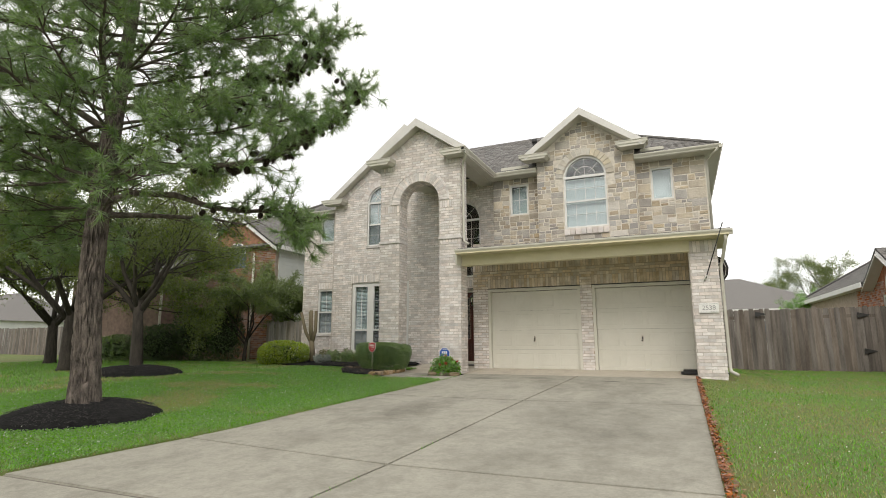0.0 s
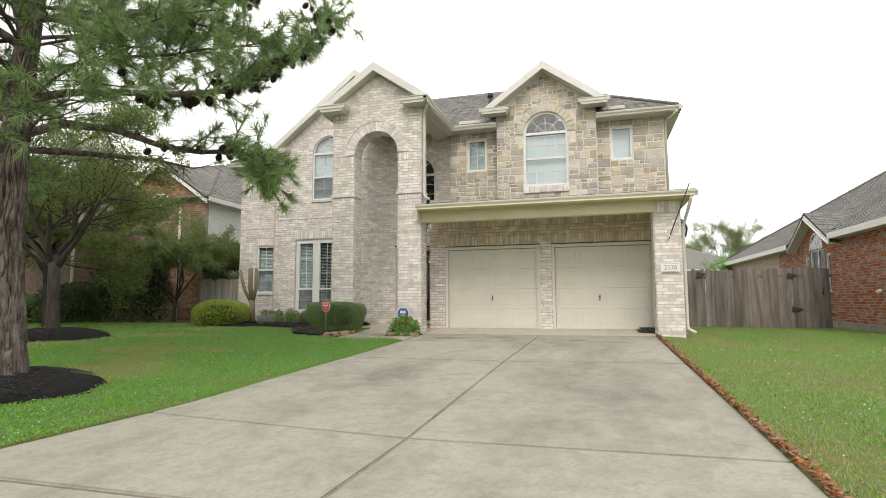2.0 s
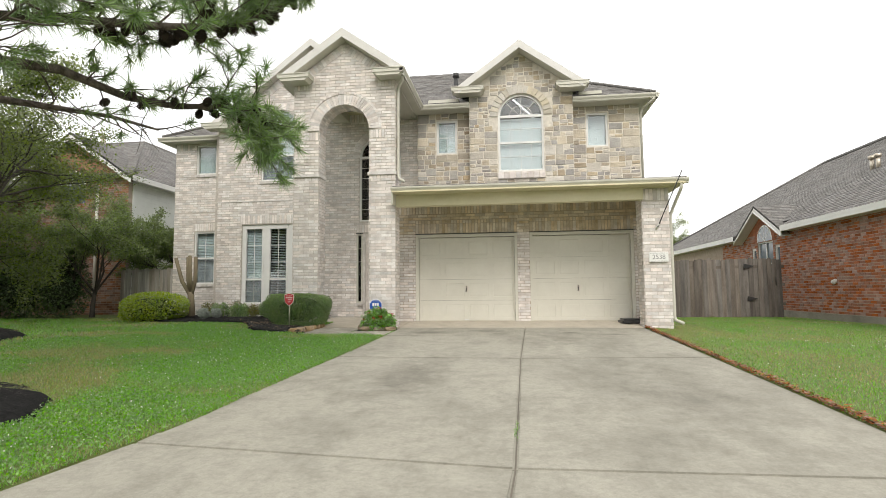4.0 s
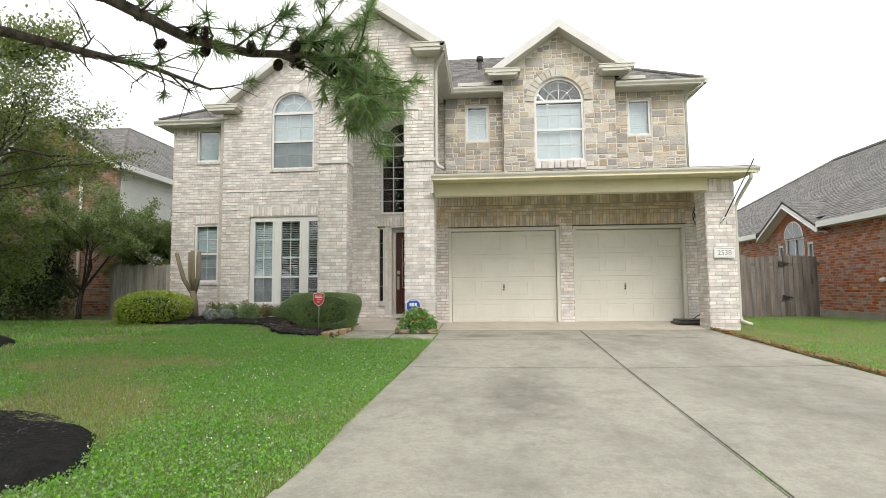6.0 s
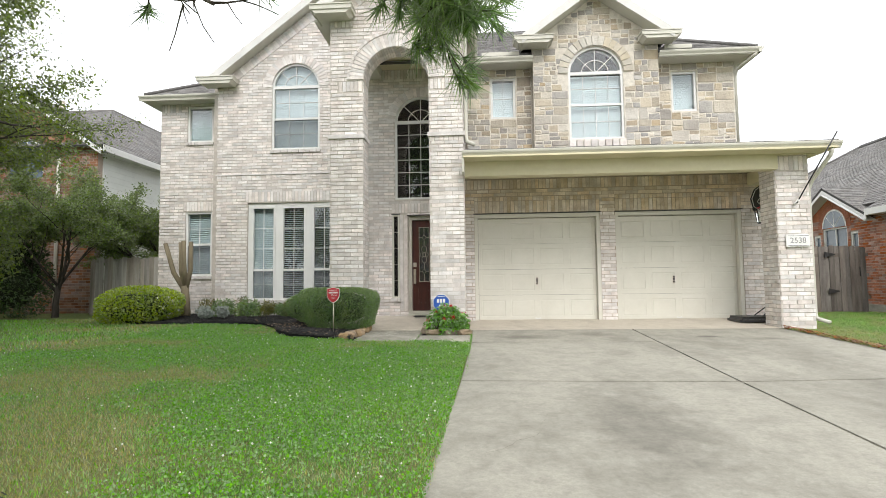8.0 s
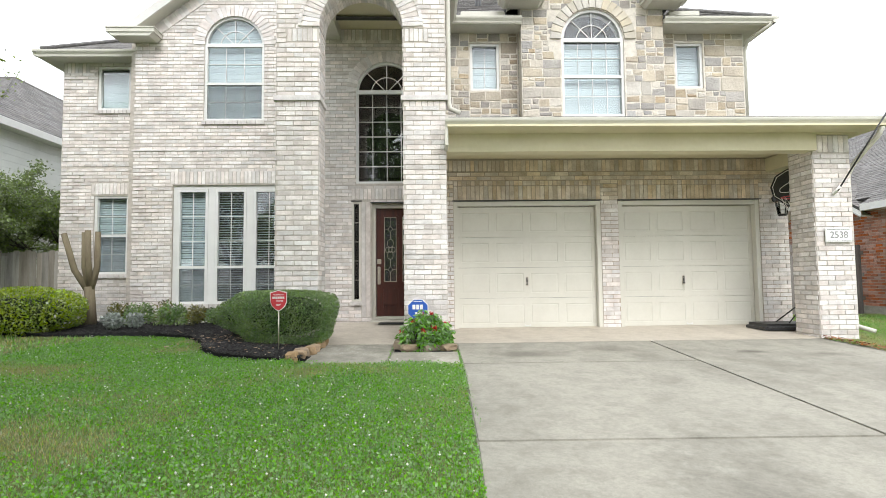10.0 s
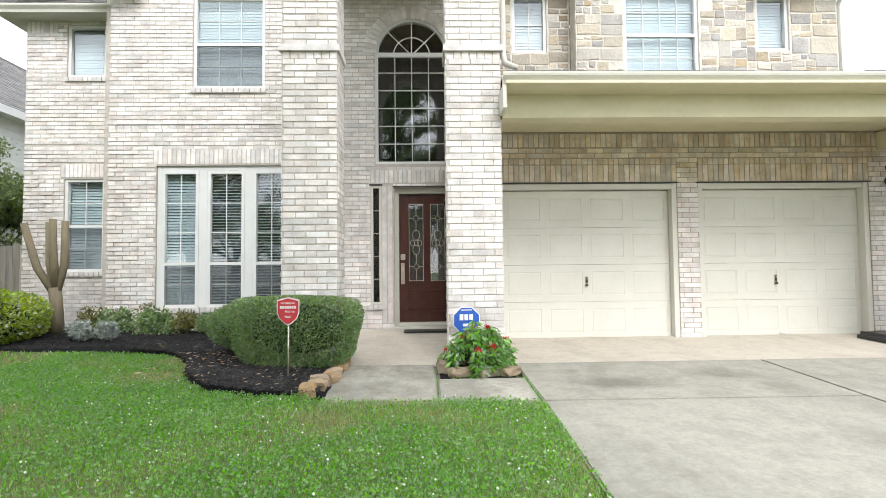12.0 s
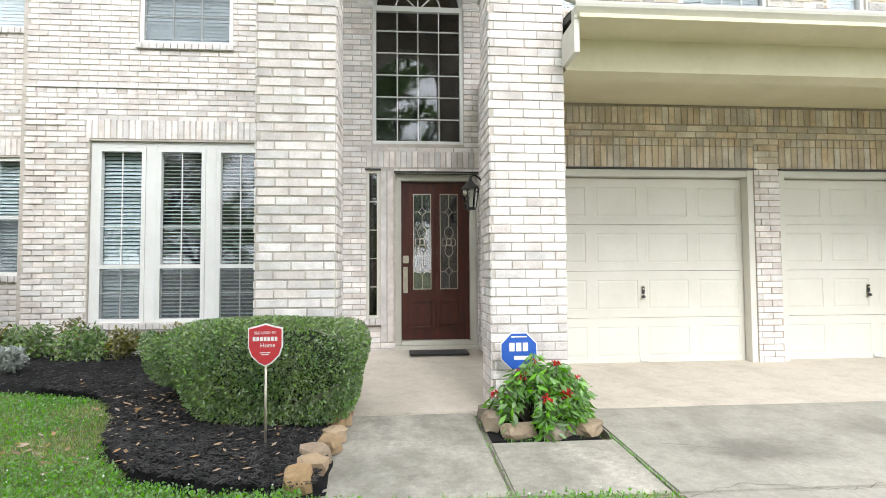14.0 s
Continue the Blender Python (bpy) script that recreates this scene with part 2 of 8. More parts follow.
def concrete(name, light, dark, seed, worn=0.0, stains=()):
    """Old concrete: wide stains, trowel mottling, fine grain and pitting. stains: (x, y, half width, half length, strength) of oil and tyre marks."""
    m = bpy.data.materials.new(name)
    m.use_nodes = True
    t = m.node_tree
    b = t.nodes["Principled BSDF"]
    b.inputs["Roughness"].default_value = 0.9
    geo = t.nodes.new("ShaderNodeNewGeometry")
    col = None
    for scale, lo, hi, dist, amount in ((0.38, 0.48, 0.70, 0.25, 0.55), (1.5, 0.48, 0.74, 0.15, 0.48), (6.0, 0.46, 0.78, 0.1, 0.42), (28.0, 0.42, 0.78, 0.0, 0.36), (130.0, 0.36, 0.74, 0.0, 0.40)):
        mp = t.nodes.new("ShaderNodeMapping")
        mp.inputs["Location"].default_value = (seed * 1.7, seed * 0.9, scale)
        mp.inputs["Scale"].default_value = (1.25, 0.75, 1.0) if scale < 2 else (1, 1, 1)
        t.links.new(geo.outputs["Position"], mp.inputs["Vector"])
        n = t.nodes.new("ShaderNodeTexNoise")
        n.inputs["Scale"].default_value, n.inputs["Detail"].default_value, n.inputs["Roughness"].default_value, n.inputs["Distortion"].default_value = scale, 9.0, 0.68, dist
        t.links.new(mp.outputs["Vector"], n.inputs["Vector"])
        r = t.nodes.new("ShaderNodeMapRange")
        r.inputs["From Min"].default_value, r.inputs["From Max"].default_value, r.inputs["To Max"].default_value = lo - worn, hi - worn, amount * (1 + 4 * worn)
        t.links.new(n.outputs["Fac"], r.inputs["Value"])
        x = t.nodes.new("ShaderNodeMix")
        x.data_type = "RGBA"
        t.links.new(r.outputs["Result"], x.inputs[0])
        if col is None:
            x.inputs[6].default_value = (*light, 1)
        else:
            t.links.new(col, x.inputs[6])
        x.inputs[7].default_value = (*dark, 1)
        col = x.outputs[2]
        last = n
    for sx, sy, rx, ry, strength in stains:
        mp = t.nodes.new("ShaderNodeMapping")
        mp.vector_type = "POINT"
        mp.inputs["Scale"].default_value = (1 / rx, 1 / ry, 0)
        mp.inputs["Location"].default_value = (-sx / rx, -sy / ry, 0)
        t.links.new(geo.outputs["Position"], mp.inputs["Vector"])
        ln = t.nodes.new("ShaderNodeVectorMath")
        ln.operation = "LENGTH"
        t.links.new(mp.outputs["Vector"], ln.inputs[0])
        n = t.nodes.new("ShaderNodeTexNoise")
        n.inputs["Scale"].default_value, n.inputs["Detail"].default_value, n.inputs["Roughness"].default_value = 3.5, 8.0, 0.7
        t.links.new(geo.outputs["Position"], n.inputs["Vector"])
        ad = t.nodes.new("ShaderNodeMath")
        ad.operation = "MULTIPLY_ADD"
        t.links.new(n.outputs["Fac"], ad.inputs[0])
        ad.inputs[1].default_value = 2.0
        t.links.new(ln.outputs["Value"], ad.inputs[2])
        r = t.nodes.new("ShaderNodeMapRange")
        r.inputs["From Min"].default_value, r.inputs["From Max"].default_value = 1.95, 1.15
        r.inputs["To Min"].default_value, r.inputs["To Max"].default_value = 0.0, strength
        t.links.new(ad.outputs[0], r.inputs["Value"])
        x = t.nodes.new("ShaderNodeMix")
        x.data_type = "RGBA"
        t.links.new(r.outputs["Result"], x.inputs[0])
        t.links.new(col, x.inputs[6])
        x.inputs[7].default_value = (0.07, 0.062, 0.05, 1)
        col = x.outputs[2]
    t.links.new(col, b.inputs["Base Color"])
    bp = t.nodes.new("ShaderNodeBump")
    bp.inputs["Strength"].default_value, bp.inputs["Distance"].default_value = 0.25, 0.01
    t.links.new(last.outputs["Fac"], bp.inputs["Height"])
    t.links.new(bp.outputs["Normal"], b.inputs["Normal"])
    return m


M_CONCRETE = concrete("weathered_concrete", (0.392, 0.375, 0.318), (0.115, 0.108, 0.086), 3.0,
                      stains=[(-3.75, 7.3, 0.55, 1.7, 0.42), (-4.2, 11.9, 0.75, 0.35, 0.5), (-1.4, 11.85, 0.28, 0.16, 0.75), (-0.55, 11.6, 0.4, 0.2, 0.5), (-3.1, 12.2, 0.5, 0.4, 0.4), (-0.9, 6.3, 0.5, 0.9, 0.28), (-2.1, 10.2, 0.25, 0.8, 0.3)])
M_WALK = concrete("mossy_concrete", (0.60, 0.565, 0.485), (0.10, 0.096, 0.072), 5.3, worn=0.03)
M_PORCH = concrete("clean_concrete", (0.60, 0.545, 0.46), (0.29, 0.255, 0.205), 8.1)


def screen_material():
    """Fine grey insect mesh: half open, half dark wire."""
    m = bpy.data.materials.new("insect_screen")
    m.use_nodes = True
    t = m.node_tree
    tr = t.nodes.new("ShaderNodeBsdfTransparent")
    mx = t.nodes.new("ShaderNodeMixShader")
    mx.inputs[0].default_value = 0.30
    b = t.nodes["Principled BSDF"]
    b.inputs["Base Color"].default_value, b.inputs["Roughness"].default_value = (0.10, 0.11, 0.12, 1), 0.7
    t.links.new(tr.outputs["BSDF"], mx.inputs[1])
    t.links.new(b.outputs["BSDF"], mx.inputs[2])
    t.links.new(mx.outputs["Shader"], t.nodes["Material Output"].inputs["Surface"])
    return m


M_SCREEN = screen_material()

# ---- building helpers ----
def world_of(ob):
    m = ob.matrix_parent_inverse @ ob.matrix_basis
    return world_of(ob.parent) @ m if ob.parent else ob.matrix_basis.copy()


def attach(ob, parent):
    """Make ob a part of parent, its mesh staying where it is in the world."""
    if parent:
        ob.parent = parent
        ob.matrix_parent_inverse = world_of(parent).inverted()


def part(name, bm, mat, parent=None, label="", kind="", smooth=False):
    me = bpy.data.meshes.new(name)
    bm.to_mesh(me)
    bm.free()
    me.materials.append(mat)
    if smooth:
        me.polygons.foreach_set("use_smooth", [True] * len(me.polygons))
    ob = new(name, me)
    attach(ob, parent)
    return tagged(ob, label=label, kind=kind)


def soup(name, verts, faces, mat, parent=None, label="", kind="", smooth=False):
    me = bpy.data.meshes.new(name)
    me.from_pydata(verts, [], faces)
    me.materials.append(mat)
    if smooth:
        me.polygons.foreach_set("use_smooth", [True] * len(me.polygons))
    ob = new(name, me)
    attach(ob, parent)
    return tagged(ob, label=label, kind=kind)


def empty(name, place, label, category, group=""):
    ob = new(name)
    ob.empty_display_size = 0.2
    ob.location = place
    return tagged(ob, label, category, group)


def box(bm, x0, x1, y0, y1, z0, z1):
    vs = [bm.verts.new((x, y, z)) for z in (z0, z1) for y in (y0, y1) for x in (x0, x1)]
    for f in ((0, 2, 3, 1), (4, 5, 7, 6), (0, 1, 5, 4), (2, 6, 7, 3), (0, 4, 6, 2), (1, 3, 7, 5)):
        bm.faces.new([vs[i] for i in f])


def boxes(name, rows, mat, parent=None, label="", kind="", bevel=0.0):
    bm = bmesh.new()
    for r in rows:
        box(bm, *r)
    if bevel:
        bmesh.ops.bevel(bm, geom=bm.edges[:], offset=bevel, segments=2, affect="EDGES")
    return part(name, bm, mat, parent, label, kind)


def each(name, rows, mat, parent=None, label="", bevel=0.0):
    """One object for each box."""
    return [boxes(name, [r], mat, parent, label, bevel=bevel) for r in rows]


def prism(bm, outline, a0, a1, axis="y"):
    """Extrude a 2D outline of (u, z) pairs from a0 to a1 along an axis."""
    def at(u, z, a):
        return (u, a, z) if axis == "y" else (a, u, z) if axis == "x" else (u, z, a)
    lo = [bm.verts.new(at(u, z, a0)) for u, z in outline]
    hi = [bm.verts.new(at(u, z, a1)) for u, z in outline]
    n = len(outline)
    bm.faces.new(lo)
    bm.faces.new(hi[::-1])
    for i in range(n):
        bm.faces.new((lo[i], hi[i], hi[(i + 1) % n], lo[(i + 1) % n]))


def fix(bm):
    bmesh.ops.recalc_face_normals(bm, faces=bm.faces[:])
    return bm


def tube(bm, points, radii, sides=8, cap=True):
    """A tapered tube along points."""
    rings, prev = [], None
    for i, p in enumerate(points):
        p = Vector(p)
        a = Vector(points[max(i - 1, 0)])
        b = Vector(points[min(i + 1, len(points) - 1)])
        d = (b - a).normalized() if (b - a).length > 1e-6 else Vector((0, 0, 1))
        side = d.cross(prev if prev else (Vector((1, 0, 0)) if abs(d.x) < 0.8 else Vector((0, 1, 0))))
        if side.length < 1e-4:
            side = d.cross(Vector((0.3, 1, 0.2)))
        side.normalize()
        up = side.cross(d).normalized()
        prev = up
        r = radii[i] if isinstance(radii, (list, tuple)) else radii
        rings.append([bm.verts.new(p + (side * math.cos(2 * math.pi * k / sides) + up * math.sin(2 * math.pi * k / sides)) * r) for k in range(sides)])
    for r0, r1 in zip(rings, rings[1:]):
        for k in range(sides):
            bm.faces.new((r0[k], r0[(k + 1) % sides], r1[(k + 1) % sides], r1[k]))
    if cap:
        bm.faces.new(rings[0][::-1])
        bm.faces.new(rings[-1])


def tubes(name, paths, mat, parent=None, label="", sides=8, smooth=True):
    bm = bmesh.new()
    for points, radii in paths:
        tube(bm, points, radii, sides)
    return part(name, fix(bm), mat, parent, label, smooth=smooth)


# walls are drawn in a plane: u along the wall, z up, d outwards
class Plane:
    def __init__(self, ox, oy, ux, uy):
        self.o, self.u = Vector((ox, oy, 0)), Vector((ux, uy, 0))
        self.n = Vector((uy, -ux, 0))

    def at(self, u, z, d):
        return self.o + self.u * u + self.n * d + Vector((0, 0, z))

    def matrix(self, u, z, d, su, sz, sd):
        p = self.at(u, z, d)
        m = Matrix(((self.u.x, -self.n.x, 0, p.x), (self.u.y, -self.n.y, 0, p.y), (0, 0, 1, p.z), (0, 0, 0, 1)))
        return m @ Matrix.Diagonal((su, sd, sz, 1))


def front(y):
    return Plane(0, y, 1, 0)


UNIT = {}


def unit_brick(mat):
    if mat.name not in UNIT:
        bm = bmesh.new()
        e, c = 0.035, 0.05
        lo = [bm.verts.new(v) for v in ((0, 1, 0), (1, 1, 0), (1, 1, 1), (0, 1, 1))]
        mid = [bm.verts.new(v) for v in ((0, e * 3, 0), (1, e * 3, 0), (1, e * 3, 1), (0, e * 3, 1))]
        hi = [bm.verts.new(v) for v in ((0.015, 0, c), (0.985, 0, c), (0.985, 0, 1 - c), (0.015, 0, 1 - c))]
        for i in range(4):
            j = (i + 1) % 4
            bm.faces.new((lo[i], lo[j], mid[j], mid[i]))
            bm.faces.new((mid[i], mid[j], hi[j], hi[i]))
        bm.faces.new(hi)
        me = bpy.data.meshes.new("brick")
        fix(bm).to_mesh(me)
        bm.free()
        me.materials.append(mat)
        UNIT[mat.name] = me
    return UNIT[mat.name]


def cut(spans, a, b):
    out = []
    for s, e in spans:
        if b <= s or a >= e:
            out.append((s, e))
        else:
            if a > s:
                out.append((s, a))
            if b < e:
                out.append((b, e))
    return out


COURSE, LENGTH, GAP = 0.0715, 0.245, 0.010
ARCH = []
PIECES = []  # (wall, material, matrix) of single bricks, linked last in the file


def brickwork(wall, plane, u0, u1, z0, z1, holes=(), arches=(), shape=None, single=None, one=M_BRICK_ONE, many=M_BRICK, proud=0.009, course=COURSE, length=LENGTH, soldiers=(), seed=1, relief=None):
    """Running bond on a wall. holes: (u0, u1, z0, z1). arches: (centre, spring, radius). shape(z): the wall's span at that height.
    soldiers: (u0, u1, z0, z1, width) bands of upright bricks. single: (u0, u1, z0, z1) where bricks are objects of their own."""
    rng = random.Random(seed)
    found = []
    bands = [(s[2], s[3], s[0], s[1]) for s in soldiers]
    row, z = 0, z0
    while z < z1 - 0.02:
        h = min(course, z1 - z)
        zm = z + h / 2
        spans = [(u0, u1)]
        if shape:
            a, b = shape(z + h)
            a, b = max(a, u0), min(b, u1)
            spans = [(a, b)] if b - a > 0.03 else []
        for hu0, hu1, hz0, hz1 in holes:
            if hz0 - 0.01 < zm < hz1 + 0.01:
                spans = cut(spans, hu0, hu1)
        for cu, cz, r in arches:
            if cz < zm < cz + r:
                w = math.sqrt(max(r * r - (zm - cz) ** 2, 0))
                spans = cut(spans, cu - w, cu + w)
        for bz0, bz1, bu0, bu1 in bands:
            if bz0 < zm < bz1:
                spans = cut(spans, bu0, bu1)
        for s, e in spans:
            u = u0 + (row % 2) * length / 2 - length + (row * 0.013) % 0.03
            while u < e:
                a, b = max(u, s), min(u + length, e)
                if b - a > 0.035:
                    found.append((a + GAP / 2, b - GAP / 2, z + GAP / 2, z + h - GAP / 2))
                u += length
        z += course
        row += 1
    for su0, su1, sz0, sz1, w in soldiers:
        n = max(1, round((su1 - su0) / w))
        for i in range(n):
            a, b = su0 + (su1 - su0) * i / n, su0 + (su1 - su0) * (i + 1) / n
            found.append((a + GAP / 2, b - GAP / 2, sz0 + GAP / 2, sz1 - GAP / 2))
    verts, faces, count = [], [], 0
    for a, b, c, d in found:
        p = proud + rng.uniform(-0.003, 0.003) + (relief((a + b) / 2, (c + d) / 2) if relief else 0)
        if single and count < 290 and single[0] <= a and b <= single[1] and single[2] <= c and d <= single[3]:
            PIECES.append((wall, one, plane.matrix(a, c, p, b - a, d - c, p + 0.004)))
            count += 1
            continue
        i = len(verts)
        t = 0.004
        j = [rng.uniform(-0.002, 0.002) for _ in range(4)]
        verts += [plane.at(a, c, -0.004), plane.at(b, c, -0.004), plane.at(b, d, -0.004), plane.at(a, d, -0.004),
                  plane.at(a + t + j[0], c + t, p), plane.at(b - t + j[1], c + t, p), plane.at(b - t + j[2], d - t, p), plane.at(a + t + j[3], d - t, p)]
        faces += [(i + 4, i + 5, i + 6, i + 7), (i, i + 1, i + 5, i + 4), (i + 1, i + 2, i + 6, i + 5), (i + 2, i + 3, i + 7, i + 6), (i + 3, i, i + 4, i + 7)]
    if verts:
        soup("brickwork", verts, faces, many, wall, kind="stuff")


def arch_ring(wall, plane, cu, cz, r0, r1, n, mat, proud=0.022, a0=0.0, a1=180.0, name="arch_brick"):
    """Voussoirs round an arch, each a piece of its own."""
    for k in range(n):
        x0, x1 = radians(a0 + (a1 - a0) * (k + 0.06) / n), radians(a0 + (a1 - a0) * (k + 0.94) / n)
        verts, i = [], 0
        for d in (-0.005, proud):
            for r, a in ((r0, x0), (r1, x0), (r1, x1), (r0, x1)):
                verts.append(plane.at(cu + r * math.cos(a), cz + r * math.sin(a), d))
        ARCH.append((name, verts, [(i + 4, i + 5, i + 6, i + 7), (i, i + 1, i + 5, i + 4), (i + 1, i + 2, i + 6, i + 5), (i + 2, i + 3, i + 7, i + 6), (i + 3, i, i + 4, i + 7)], mat, wall))


def rake_bricks(wall, plane, ua, za, ub, zb, w, mat, n, proud=0.024):
    """Upright bricks that follow a sloping line, below it."""
    verts, faces = [], []
    s = Vector((ub - ua, zb - za))
    m = Vector((s.y, -s.x)).normalized() * w
    if m.y > 0:
        m = -m
    for k in range(n):
        p, q = Vector((ua, za)) + s * ((k + 0.05) / n), Vector((ua, za)) + s * ((k + 0.95) / n)
        i = len(verts)
        for d in (-0.005, proud):
            for v in (p, q, q + m, p + m):
                verts.append(plane.at(v.x, v.y, d))
        faces += [(i + 4, i + 5, i + 6, i + 7), (i, i + 1, i + 5, i + 4), (i + 1, i + 2, i + 6, i + 5), (i + 2, i + 3, i + 7, i + 6), (i + 3, i, i + 4, i + 7)]
    return soup("rake_bricks", verts, faces, mat, wall)


def wall_mesh(name, plane, u0, u1, z0, z1, holes, mat, parent, thick=0.22, arches=(), label=""):
    """A wall slab with openings that go through it; arches: (centre, spring, radius) over an opening."""
    bm = bmesh.new()
    cuts = list(holes) + [(cu - r, cu + r, cz, cz + r) for cu, cz, r in arches]
    us = sorted({u0, u1, *(v for h in cuts for v in h[:2] if u0 < v < u1)})
    zs = sorted({z0, z1, *(v for h in cuts for v in h[2:] if z0 < v < z1)})

    full = {(i, j) for i in range(len(us) - 1) for j in range(len(zs) - 1)
            if not any(h[0] < (us[i] + us[i + 1]) / 2 < h[1] and h[2] < (zs[j] + zs[j + 1]) / 2 < h[3] for h in cuts)}
    for i, j in full:
        a, b, c, d = us[i], us[i + 1], zs[j], zs[j + 1]
        vs = [bm.verts.new(plane.at(u, z, w)) for w in (0, -thick) for u, z in ((a, c), (b, c), (b, d), (a, d))]
        for f, near in (((0, 1, 2, 3), None), ((7, 6, 5, 4), None), ((0, 4, 5, 1), (i, j - 1)), ((1, 5, 6, 2), (i + 1, j)), ((2, 6, 7, 3), (i, j + 1)), ((3, 7, 4, 0), (i - 1, j))):
            if near not in full:
                bm.faces.new([vs[k] for k in f])
    for cu, cz, r in arches:
        n = 20
        for k in range(n):
            a, b = math.pi * k / n, math.pi * (k + 1) / n
            pts = [(cu + r * math.cos(a), cz + r * math.sin(a)), (cu + r * math.cos(a), cz + r), (cu + r * math.cos(b), cz + r), (cu + r * math.cos(b), cz + r * math.sin(b))]
            vs = [bm.verts.new(plane.at(u, z, w)) for w in (0, -thick) for u, z in pts]
            for f in ((0, 1, 2, 3), (7, 6, 5, 4), (0, 3, 7, 4)):
                bm.faces.new([vs[i] for i in f])
    bmesh.ops.remove_doubles(bm, verts=bm.verts[:], dist=1e-4)
    return part(name, fix(bm), mat, parent, label)


def shingle_roof(name, parent, corner, along, up, na, nu, mat=M_SHINGLE, clip=None, deck=0.05, tab=0.30, expo=0.14):
    """A roof slope: courses of overlapping tabs from the eave upwards. along, up: unit vectors; na, nu: lengths. clip(u): (from, to) along the course at that height."""
    corner, along, up = Vector(corner), Vector(along).normalized(), Vector(up).normalized()
    n = along.cross(up).normalized()
    if n.z < 0:
        n = -n
    verts, faces = [], []
    rng = random.Random(len(name))
    rows = int(nu / expo) + 1
    for r in range(rows):
        u = r * expo
        u1 = min(u + expo * 1.15, nu)
        lo, hi = clip(min(u + expo / 2, nu)) if clip else (0, na)
        a = lo - rng.uniform(0, tab)
        while a < hi:
            s, e = max(a, lo), min(a + tab - 0.006, hi)
            if e - s > 0.02:
                i = len(verts)
                t = rng.uniform(0.004, 0.012)
                for w, q in ((u, t), (u1, -0.002)):
                    for v in (s, e):
                        verts.append(corner + along * v + up * w + n * q)
                for v in (s, e):
                    verts.append(corner + along * v + up * u - n * 0.01)
                faces += [(i, i + 1, i + 3, i + 2), (i + 4, i + 5, i + 1, i)]
            a += tab
    ob = soup(name, verts, faces, mat, parent, kind="stuff")
    bm = bmesh.new()
    lo, hi = clip(0) if clip else (0, na)
    lo1, hi1 = clip(nu) if clip else (0, na)
    q = [corner + along * lo, corner + along * hi, corner + along * hi1 + up * nu, corner + along * lo1 + up * nu]
    top = [bm.verts.new(p - n * 0.012) for p in q]
    bot = [bm.verts.new(p - n * (0.012 + deck)) for p in q]
    if (q[3] - q[2]).length < 1e-3:
        top, bot = top[:3], bot[:3]
    k = len(top)
    bm.faces.new(top)
    bm.faces.new(bot[::-1])
    for i in range(k):
        bm.faces.new((top[i], bot[i], bot[(i + 1) % k], top[(i + 1) % k]))
    part("roof_deck", fix(bm), M_DECK, parent)
    return ob


# ---- ground ----
def ground_z(x, y):
    """Height of the lot: the drive climbs gently to the house, the lawn swells a little towards the big trees."""
    yy = min(max(y, -3.0), 15.0)
    z = -0.14 + 0.035 * yy
    if y < -3.0:
        z -= 0.02 * min(-3.0 - y, 4.0)
    if x < -5.2:
        z += 0.006 + 0.16 * min((-5.2 - x) / 5.0, 1.0) * math.exp(-((y - 7.0) / 5.0) ** 2)
    if x > 0.22:
        z += 0.004 - 0.16 * min(max((y - 10) / 6, 0), 1) * min((x - 0.22) / 1.5, 1)
    return z


def drive_left(y):
    """The driveway's left edge, which flares towards the street."""
    return -5.02 - 0.028 * max(0, 11.5 - y) - 0.15 * max(0, 5.2 - y)


bm = bmesh.new()
xs = [-3000, -400, -120, -60, -40] + [-30 + 0.5 * i for i in range(48)] + [-6.0 + 0.04 * i for i in range(26)] + [-4.5 + 0.5 * i for i in range(10)] + [0.1, 0.2] + [0.5 * i for i in range(1, 40)] + [20, 30, 45, 80, 200, 800, 3000]
ys = [-3000, -500, -120, -50, -25] + [-12 + 0.5 * i for i in range(100)] + [38.5, 46, 60, 90, 160, 400, 3000]
grid = [[bm.verts.new((x, y, ground_z(x, y) - (0.07 if drive_left(y) - 0.005 < x < 0.15 and y < 16 or -7.6 < x < -4.5 and 11.4 < y < 16 else 0.0))) for x in xs] for y in ys]
for j in range(len(ys) - 1):
    for i in range(len(xs) - 1):
        bm.faces.new((grid[j][i], grid[j][i + 1], grid[j + 1][i + 1], grid[j + 1][i]))
tagged(part("ground", bm, M_SOIL, smooth=True), "green lawn ground with thin yellowed patches", "ground", kind="structure")

# ---- paving ----
def slab(name, outline, mat=M_CONCRETE, parent=None, lift=0.0, thick=0.14, label="", category="paving"):
    bm = bmesh.new()
    top = [bm.verts.new((x, y, -0.14 + 0.035 * y + lift)) for x, y in outline]
    bot = [bm.verts.new((x, y, -0.14 + 0.035 * y + lift - thick)) for x, y in outline]
    f = bm.faces.new(top)
    bm.faces.new(bot[::-1])
    n = len(outline)
    for i in range(n):
        bm.faces.new((top[i], bot[i], bot[(i + 1) % n], top[(i + 1) % n]))
    fix(bm)
    edges = [e for e in bm.edges if all(v in top for v in e.verts)]
    bmesh.ops.bevel(bm, geom=edges, offset=0.012, segments=2, affect="EDGES")
    return part(name, bm, mat, parent, label)


